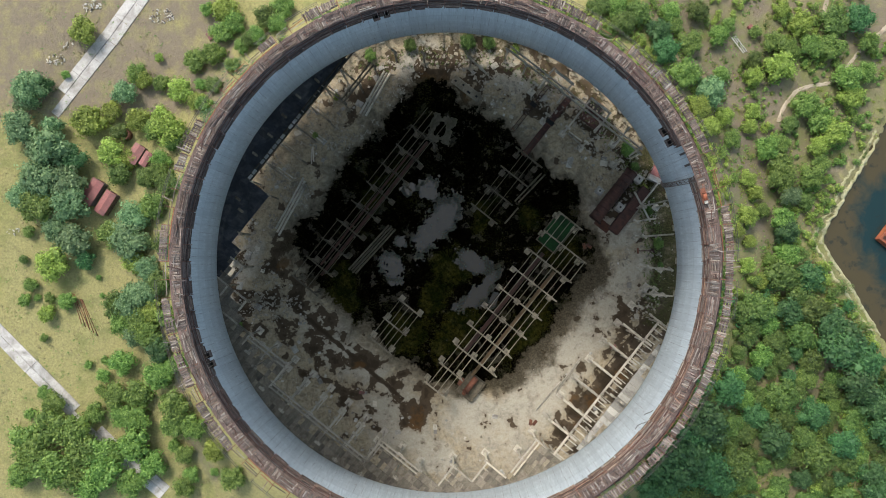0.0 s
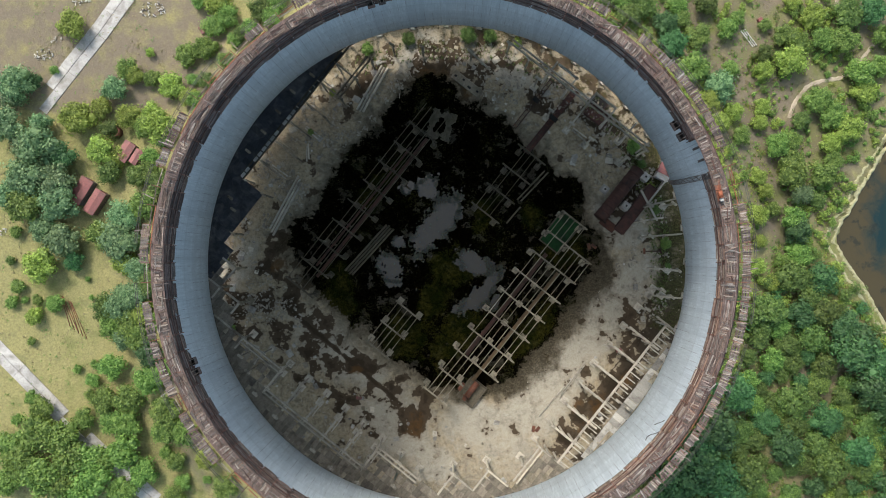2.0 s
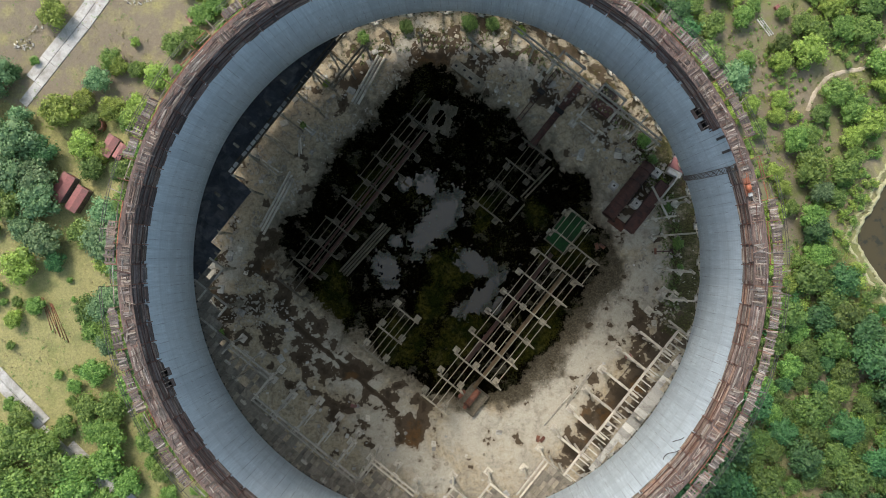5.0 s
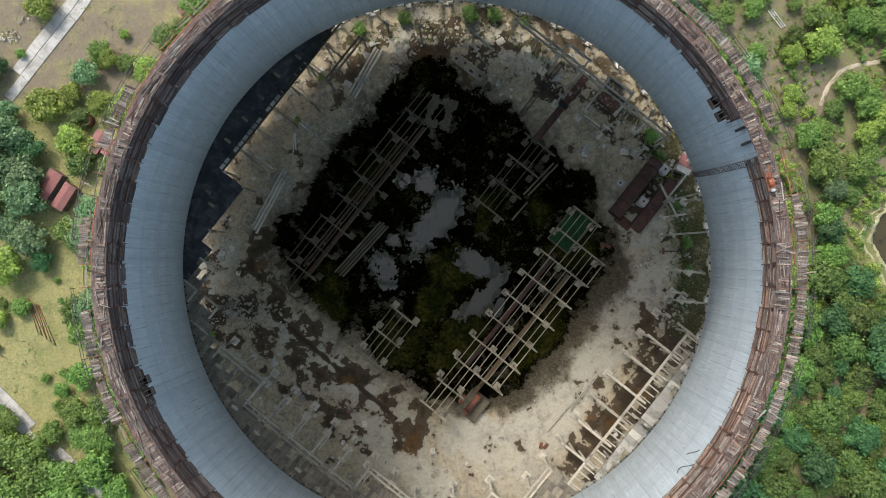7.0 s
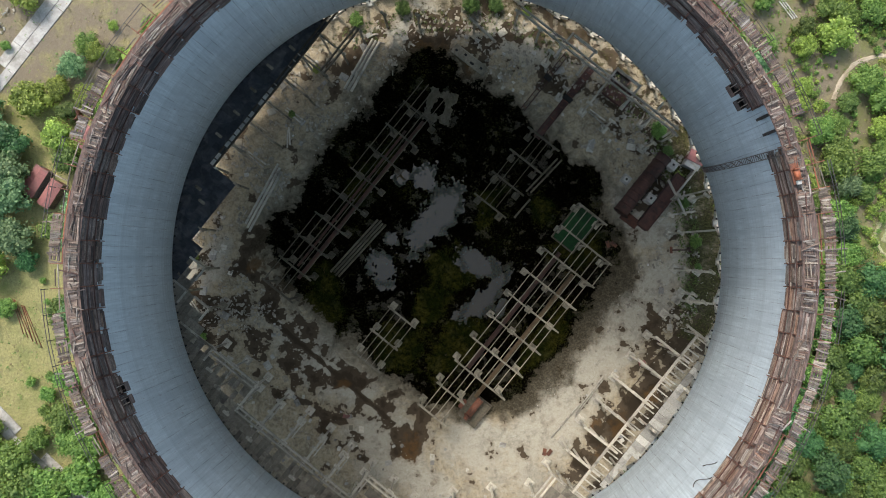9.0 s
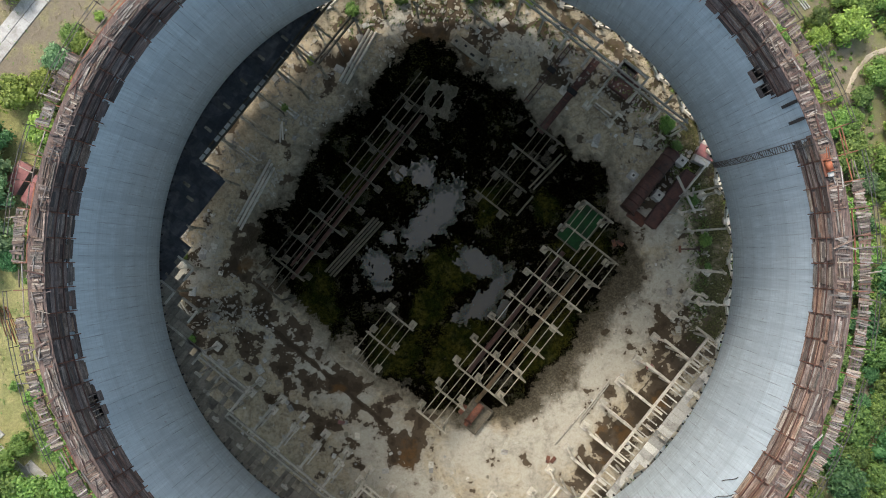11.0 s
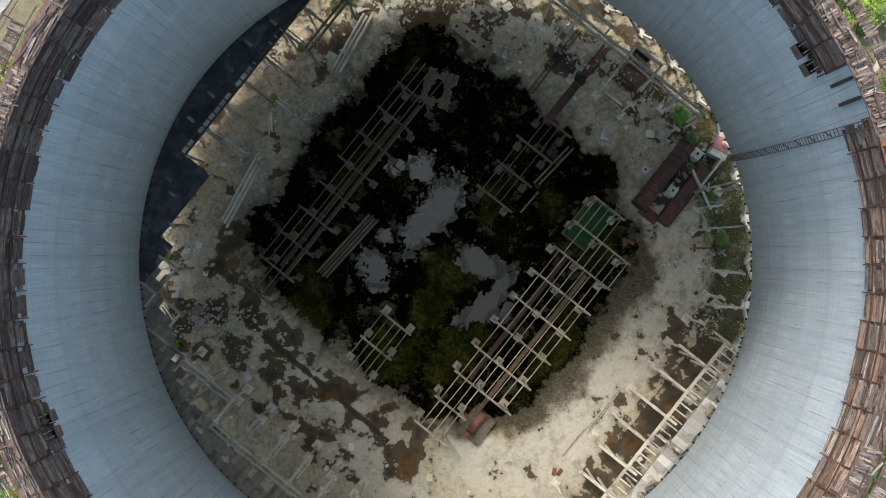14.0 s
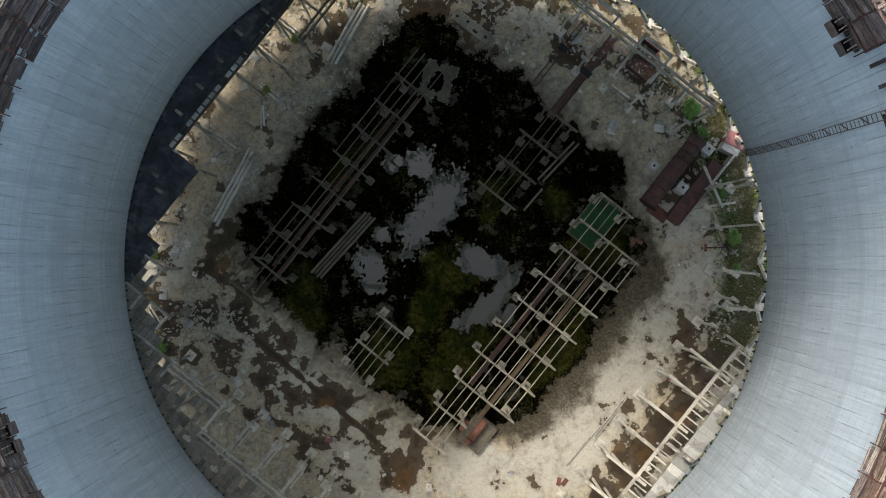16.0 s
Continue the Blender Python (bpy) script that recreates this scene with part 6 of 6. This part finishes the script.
YELLOW_B = [(110.5, -52.9, 3), (64.2, -62.6, 4.3), (113.7, -50.3, 2.4), (109.8, -41.5, 3), (78, -61.1, 2.4)]
DARK_A = [(-115.2, 47.2, 5.3), (-116.9, 44.9, 4.6), (-118.3, 36.5, 5.3), (-112.8, 48.4, 3), (-108.3, 30.4, 6.1), (-113.2, 30.4, 4.6), (-109.6, 36.5, 3.4), (-103.8, 27.8, 4.6), (-111.9, 22.1, 6.1), (-104.4, 20.9, 5.8), (-113, 15.3, 6.1), (-103.1, 15.3, 5.8), (-117.5, 17.7, 4.6), (-100.5, -0.2, 3), (-86.2, 5.4, 6.1), (-85.6, 11.6, 4.9), (-81.2, -8.7, 4.3), (-86, -11.2, 4.9), (-83.6, -16.1, 4.6), (-89.8, -17.4, 4.3), (-97.6, -42, 3.4), (-76, -29.7, 3.4), (-86, -20.6, 3.4), (-81.1, -20, 4.6), (-78, -24.2, 3.8), (-99.9, -52.4, 5.5), (-93.6, -57.2, 5.5), (-95.5, -52.4, 5.2), (-75.1, -15.2, 3), (55.8, 61.5, 4.6), (57.5, 56, 4.6), (111.3, 65.7, 4.9)]
DARK_B = [(90.6, 7.7, 3.8), (96.5, -5, 4.3), (91.5, -14, 4.3), (102.3, -17.1, 4.6), (104, -23.9, 6.1), (110.1, -27.1, 5.8), (109.4, -33, 5.5), (106, -21.6, 5.3), (66.5, -43.3, 6.1), (60.5, -51.8, 6.9), (67.6, -55.4, 6.1), (56.2, -56.6, 5.5), (62.4, -46.3, 4.9), (52.6, -59.7, 4.6), (73.6, -34.4, 4.6), (113.6, -38.8, 4.6), (113.5, -57.6, 3.7), (92, -32.2, 2.4), (105.3, -49.8, 4.3), (113.9, -62.6, 4.3), (94.9, -59, 3), (88.4, -69.7, 3), (104.9, -59.6, 2.4), (82.6, -30.4, 2.4), (93.7, -25.4, 2.4), (119.1, -33.3, 3.7), (61, -69, 2.4), (119.5, -40.4, 3), (83.8, -68.6, 2.4)]
MIXED_A = [(-86.6, 51.4, 3.4), (-80.5, 48.9, 2.7), (-81.2, 56.1, 1.5), (-91.5, 35.2, 3), (-76, 35.2, 5.3), (-81.6, 35.2, 3.4), (-59.5, 64.9, 3.8), (-63.7, 47, 2.7), (-62, 68.8, 4.6), (-49.8, 65.4, 4), (-54.3, 59.3, 2.7), (-90.8, 23.3, 3.8), (-82.7, 22.1, 3.4), (-93.1, 7.2, 4.6), (-79, 14.6, 4.3), (-91, -12.4, 4.3), (-79.3, -13.6, 3.8), (-116.7, 7.8, 2.1), (-118.4, 0.1, 1.5), (-111.4, -14.9, 2.7), (-111.1, -10.6, 1.8), (-89.7, -27.7, 4.3), (-95.4, -27.7, 1.4), (-85.2, -36.5, 4.6), (-78.6, -31, 4.6), (-68.6, -44.4, 4), (-72.2, -52.8, 3), (-75.8, -51.2, 2.1), (-70.9, -58.9, 2.7), (-74.7, 31.8, 3), (-75.4, 19.7, 3.4), (-76.8, 4.5, 3)]
MIXED_B = [(-77.4, -6.1, 3.4), (-72, -27.2, 3), (67.4, 67.7, 4), (60.2, 67.7, 3.8), (65.5, 59, 4.6), (73.5, 61.4, 3.8), (76.6, 64.6, 2.7), (74, 50.3, 3.4), (69, 35, 3.8), (75.7, 32.6, 3.4), (82.5, 40.6, 3), (81.7, 36.2, 3), (89.8, 52.2, 5.3), (83.2, 54.7, 3.4), (95.5, 64.5, 4.3), (105.3, 65.1, 5.3), (98.4, 58.3, 4.3), (103.8, 57.7, 4.9), (91.2, 68.8, 3), (97.1, 42.4, 4.9), (92.7, 36.8, 3.4), (104.9, 34.4, 4.9), (108.1, 49, 4.9), (109.8, 44.8, 4.6), (113.5, 51.4, 3.8), (100.5, 30.7, 3.8), (86, 30.2, 4.3), (101.1, 26.4, 3.4), (114.2, 59.4, 3.8), (100.7, 49.6, 1.2), (50.4, 66.5, 4.3), (45.8, 62.7, 4)]
MIXED_C = [(39.8, 68.1, 3.7), (96.8, 15.7, 3), (89.2, -4.4, 4.9), (95.3, -9.2, 4.3), (81.2, -13.4, 5.3), (77.1, -13.4, 3.4), (98.2, -13.4, 4.6), (89.4, -54.6, 2.4), (79.6, -46.5, 3.7), (114.9, -68.6, 2.4), (106.8, -38.3, 2.4), (72.3, -41.5, 2.4), (76.8, -54.6, 4.9), (107.9, -44.8, 3), (89, -60.9, 3), (89.3, -43.2, 3.7), (98.7, -64.4, 2.4), (110.6, -66, 2.4), (105.2, -64.4, 4.3), (90.9, -23.3, 2.4), (76.9, -24.9, 2.4), (94.2, -20.2, 4.3), (98.7, -22.7, 2.4), (95.2, -65.3, 3), (81, -52.6, 2.4), (89.3, -36.9, 4.9), (101.4, -67.3, 2.4), (75.4, -44.8, 3.7), (69.5, -48.8, 3.7), (72.7, -52.6, 2.4), (118.6, -51, 2.4), (80.4, -33.2, 2.4)]
MIXED_D = [(117.9, -66.3, 3.7), (98.4, -58.6, 2.4), (71.5, -68.9, 3), (116, -31.4, 2.4), (93.2, -53.8, 3), (107.9, -68.7, 3), (54.2, -64.9, 2.4), (104.8, -53.8, 2.4), (104.1, -32.1, 2.4), (101.5, -46.1, 2.4)]
GREY_A = [(-89.8, 45.9, 3.8), (-103, 5.4, 5.3), (-109.2, 8.4, 3.8), (-80.7, -2.6, 3.8), (69.6, 44.9, 5.3), (92.4, 17.5, 3.7)]
BRIGHT_A = [(-107.3, 51.5, 1.4), (-78.5, 26.5, 3.4), (-70, 54.4, 3.8), (-65, 55.8, 3.8), (-63.2, 61.9, 3.8), (-67.5, 69.4, 2.3), (-45.2, 68.7, 4), (-78.4, 23.3, 3.8), (-116.2, -6.9, 2.4), (-118, -11.3, 2.1), (-105.8, -11.3, 3), (-114.8, -10.7, 1.2), (-96.5, -10, 0.9), (-97.7, -5, 0.9), (-95.4, -31.9, 2.3), (-96.3, -35.9, 1.8), (-100.1, -29.2, 1.4), (-112.5, -21.8, 1.4), (-91.4, -37.1, 4.3), (-85.7, -43.7, 4.3), (-89.5, -42.5, 4), (-85.7, -49.9, 5.3), (-91.9, -52.3, 4.3), (-81.4, -56, 4.3), (-72.9, -38.9, 4.9), (-74.8, -44.4, 4.3), (-72.7, -61.9, 3.4), (-64.2, -57.7, 1.4), (-58.1, -58.3, 3.8), (-77.9, -37.7, 1.4), (-78.5, -45.7, 1.5), (-111.7, -36.6, 2.4)]
BRIGHT_B = [(-108.7, -40.2, 4), (-116.1, -42.6, 1.8), (-108, -45.1, 5.8), (-101.8, -46.9, 5.2), (-115.2, -48.7, 5.2), (-112.8, -52.5, 5.5), (-107.2, -56.1, 6.1), (-116.5, -58.5, 4.6), (-102.8, -58.4, 5.5), (-86.8, -60.9, 4.6), (-98, -61.4, 4.6), (61.4, 64, 3.4), (62.5, 49.7, 5.3), (88.1, 59.5, 3.8), (92.3, 57.7, 4), (83.9, 62.6, 2.4), (100.6, 38, 4.6), (90.2, 31.4, 3.4), (90.1, 25.8, 4.6), (44.3, 67.8, 4), (89.5, 22.5, 5.3), (98, 22.5, 4.6), (90, 10.9, 3.8), (91.7, 1.1, 3.7), (86.9, -0.1, 2.1), (84.5, 13.5, 2.7), (86.7, -64.3, 3.7), (96.2, -32, 3.7), (87.3, -21.9, 3.7), (98.8, -53.6, 4.9), (81, -60.5, 2.4), (55.1, -70.1, 4.9)]
BRIGHT_C = [(-56.5, 57.8, 2.6), (-52.4, 60.7, 3.0), (-58.9, 52.5, 2.4), (-46.6, 63.3, 3.0), (-66.5, 42.0, 2.6), (-68.0, 47.5, 2.0), (56.9, -62.9, 3), (100.7, -49, 2.4), (86, -48.1, 4.9), (85, -17.3, 3.7), (79.1, -19.7, 3.7), (97.6, -41.6, 4.3), (94.9, -47.7, 3.7), (79.3, -37.7, 3), (119.2, -60.4, 2.4), (102, -60.8, 2.4), (102.3, -36, 3), (75.1, -66.3, 3.7), (90.1, -50.6, 3), (111.6, -47.8, 2.4), (104.2, -68.4, 2.4), (102.6, -43, 2.4), (83.5, -37.4, 3), (97.2, -27.6, 3.7), (94, -36, 3), (107.8, -55.5, 3), (77.2, -31.2, 3), (81.8, -42, 3.7), (93.2, -68.1, 2.4), (86.9, -30.4, 2.4), (103.5, -39.2, 2.4), (96.4, -68.6, 2.4), (86.2, -40.5, 2.4), (60.3, -61.3, 2.4)]
TREE_LISTS = {"dark": (DARK_A, DARK_B,), "mixed": (MIXED_A, MIXED_B, MIXED_C, MIXED_D,), "bright": (BRIGHT_A, BRIGHT_B, BRIGHT_C,), "yellow": (YELLOW_A, YELLOW_B,), "grey": (GREY_A,)}
tree_rnd = random.Random(5)
for kind, lists in TREE_LISTS.items():
    for rows in lists:
        for x, y, r in rows:
            plant(x, y, r, kind, tree_rnd)

# weeds inside the tower, along the foot of the wall
for x, y, r, kind in ((4.4, 56.6, 2.6, "mixed"), (9.9, 56.4, 2.2, "mixed"), (-10.7, 55.8, 2.2, "mixed"), (-21.1, 53.4, 2.0, "bright"), (16.8, 55.0, 1.4, "yellow"),
                      (45.6, 28.6, 2.3, "bright"), (53.6, 4.2, 1.8, "bright"), (-55.4, -16.9, 1.6, "bright"), (-57.0, 0.8, 1.2, "yellow"), (47.8, 24.0, 1.5, "mixed"), (51.0, 12.5, 1.6, "mixed"),
                      (-35.5, 32.5, 1.0, "bright"), (-30.0, 42.5, 1.1, "yellow"), (54.3, -1.5, 1.0, "mixed"), (50.0, 18.5, 1.3, "yellow")):
    crown, trunk, words = tree_model(kind, 1)
    t = thing("bush", "leafy green bush growing at the foot of the shell", "bush", pose(x, y, 0) @ Matrix.Diagonal((r, r, r * 0.8, 1)), "bushes inside the tower")
    for n, me in (("trunk", trunk), ("crown", crown)):
        ob = new(n, me)
        ob.parent = t


def scrub(name, label, count, material, region, leaf, seed, size=1.0):
    """Low growth that nobody could count: many small clumps in one mesh."""
    rnd = random.Random(seed)
    verts, faces = [], []
    made = 0
    while made < count:
        x, y = region(rnd)
        made += 1
        if noise.noise(Vector((x * 0.07, y * 0.07, seed))) < -0.12:
            continue
        if pond_depth(x, y) > -1.3 or math.hypot(x - TX, y - TY) < 60:
            continue
        z = ground_z(x, y) if math.hypot(x - TX, y - TY) > 62 else 0
        s = rnd.choice((0.2, 0.3, 0.5, 0.8, 1.2)) * size
        for _ in range(int(7 + 16 * s)):
            d = Vector((rnd.gauss(0, 1), rnd.gauss(0, 1), abs(rnd.gauss(0.2, 0.8)))).normalized()
            leaf_quad(verts, faces, Vector((x, y, z)) + d * s * rnd.uniform(0.4, 1.0), d + Vector((0, 0, 0.5)), leaf * rnd.uniform(0.6, 1.3), rnd)
    me = bpy.data.meshes.new(name)
    me.from_pydata([tuple(v) for v in verts], [], faces)
    me.materials.append(material)
    tagged(new(name, me), label, "shrubs", kind="stuff")


def east_land(rnd):
    a, r = rnd.uniform(radians(-62), radians(58)), rnd.uniform(61, 132)
    return TX + r * math.cos(a), TY + r * math.sin(a)


def west_land(rnd):
    a, r = rnd.uniform(radians(140), radians(228)), rnd.uniform(61, 134)
    return TX + r * math.cos(a), TY + r * math.sin(a)


scrub("undergrowth", "low bright green undergrowth among the trees", 2600, LEAF_BRIGHT, east_land, 0.2, 3)
scrub("dry_undergrowth", "low yellow-green undergrowth among the trees", 2800, LEAF_YELLOW, east_land, 0.18, 4)
scrub("dark_undergrowth", "low dark undergrowth among the trees", 1500, LEAF_MID, east_land, 0.22, 6)
scrub("dry_grass", "tufts of dry straw-coloured grass in the meadow", 3600, STRAW, west_land, 0.13, 7, 0.4)
scrub("dry_scrub_grass", "tufts of dry straw-coloured grass among the trees", 1600, STRAW, east_land, 0.15, 9, 0.5)
scrub("meadow_weeds", "scattered low green weeds in the meadow", 1500, LEAF_MID, west_land, 0.12, 5, 0.6)


def thicket(name, label, count, material, sector, seed, sizes, clear, reach=136, start=61.5):
    """Young growth that has closed up: clumps of leaves, knee-high to head-high, in one mesh."""
    rnd = random.Random(seed)
    verts, faces = [], []
    for _ in range(count):
        a, r = radians(rnd.uniform(*sector)), math.sqrt(rnd.uniform(start ** 2, reach ** 2))
        x, y = TX + r * math.cos(a), TY + r * math.sin(a)
        if noise.noise(Vector((x * 0.085, y * 0.085, 2.5))) < clear or pond_depth(x, y) > -2.2 or track_gap(x, y) < 2.2 * noise.noise(Vector((x * 0.3, y * 0.3, 8.0))) + 2.0:
            continue
        if any(math.hypot(x - px, y - py) < 2.6 for px, py in PATH_POINTS):
            continue
        z, s = ground_z(x, y), rnd.choice(sizes)
        lobes = [(Vector((rnd.uniform(-0.5, 0.5), rnd.uniform(-0.5, 0.5), rnd.uniform(0.4, 0.9))) * s, s * rnd.uniform(0.35, 0.6)) for _ in range(5)]
        for c, rad in lobes:
            for _ in range(int(max(22, 24 * s))):
                d = Vector((rnd.gauss(0, 1), rnd.gauss(0, 1), rnd.gauss(0.5, 0.8))).normalized()
                leaf_quad(verts, faces, Vector((x, y, z)) + c + d * rad * rnd.uniform(0.7, 1.25), d + Vector((rnd.uniform(-0.6, 0.6), rnd.uniform(-0.6, 0.6), 0.4)), rnd.uniform(0.13, 0.27), rnd)
    me = bpy.data.meshes.new(name)
    me.from_pydata([tuple(v) for v in verts], [], faces)
    me.materials.append(material)
    tagged(new(name, me), label, "shrubs", kind="stuff")


thicket("olive_thicket", "closed thicket of olive-green young growth", 620, LEAF_MID, (-66, 8), 21, (1.2, 1.7, 2.3), 0.02)
thicket("yellow_thicket", "closed thicket of yellow-green young growth", 420, LEAF_YELLOW, (-66, 8), 22, (1.0, 1.5, 2.0), 0.06)
thicket("dark_thicket", "closed thicket of dark green young growth", 240, LEAF_DARK, (-66, 0), 23, (1.4, 1.9, 2.5), 0.0)
thicket("bright_scrub", "low bright green scrub on sandy soil", 560, LEAF_BRIGHT, (2, 62), 24, (0.5, 0.8, 1.2, 1.7), -0.12)
thicket("yellow_scrub", "low yellow-green scrub on sandy soil", 1100, LEAF_YELLOW, (2, 62), 25, (0.35, 0.6, 0.9, 1.4), -0.1)
thicket("wall_thicket", "closed green thicket hugging the tower", 330, LEAF_MID, (-20, 128), 26, (1.0, 1.5, 2.1), -0.3, 74)
thicket("wall_scrub", "closed yellow-green thicket hugging the tower", 300, LEAF_YELLOW, (-20, 128), 27, (0.9, 1.3, 1.8), -0.2, 78)
# added behind the rim, out of view, to block sun under the shell
thicket("windward_wood", "unseen tall wood added close to the tower to block sun", 150, LEAF_DARK, (62, 205), 29, (4.2, 5.0, 5.8), -0.35, 69, 63.5)
thicket("shore_thicket", "green growth along the bank of the pond", 700, LEAF_BRIGHT, (-30, 30), 28, (0.5, 0.8, 1.2), -0.5, 136, 92)


def wall_foot(rnd):
    a, r = rnd.choice((rnd.uniform(-0.25, 0.85), rnd.uniform(-0.2, 0.5), rnd.uniform(1.0, 2.0))), rnd.uniform(51.5, 56.3)
    return r * math.cos(a), r * math.sin(a)


verts, faces = [], []
foot_rnd = random.Random(8)
for _ in range(620):
    x, y = wall_foot(foot_rnd)
    s = foot_rnd.uniform(0.15, 0.5)
    for _ in range(12):
        d = Vector((foot_rnd.gauss(0, 1), foot_rnd.gauss(0, 1), abs(foot_rnd.gauss(0.2, 0.8)))).normalized()
        leaf_quad(verts, faces, Vector((TX + x, TY + y, 0.05)) + d * s, d + Vector((0, 0, 0.5)), 0.13, foot_rnd)
me = bpy.data.meshes.new("moss_and_weeds")
me.from_pydata([tuple(v) for v in verts], [], faces)
me.materials.append(LEAF_MID)
tagged(new("moss_and_weeds", me), "low weeds and moss along the foot of the shell", "weeds", kind="stuff")
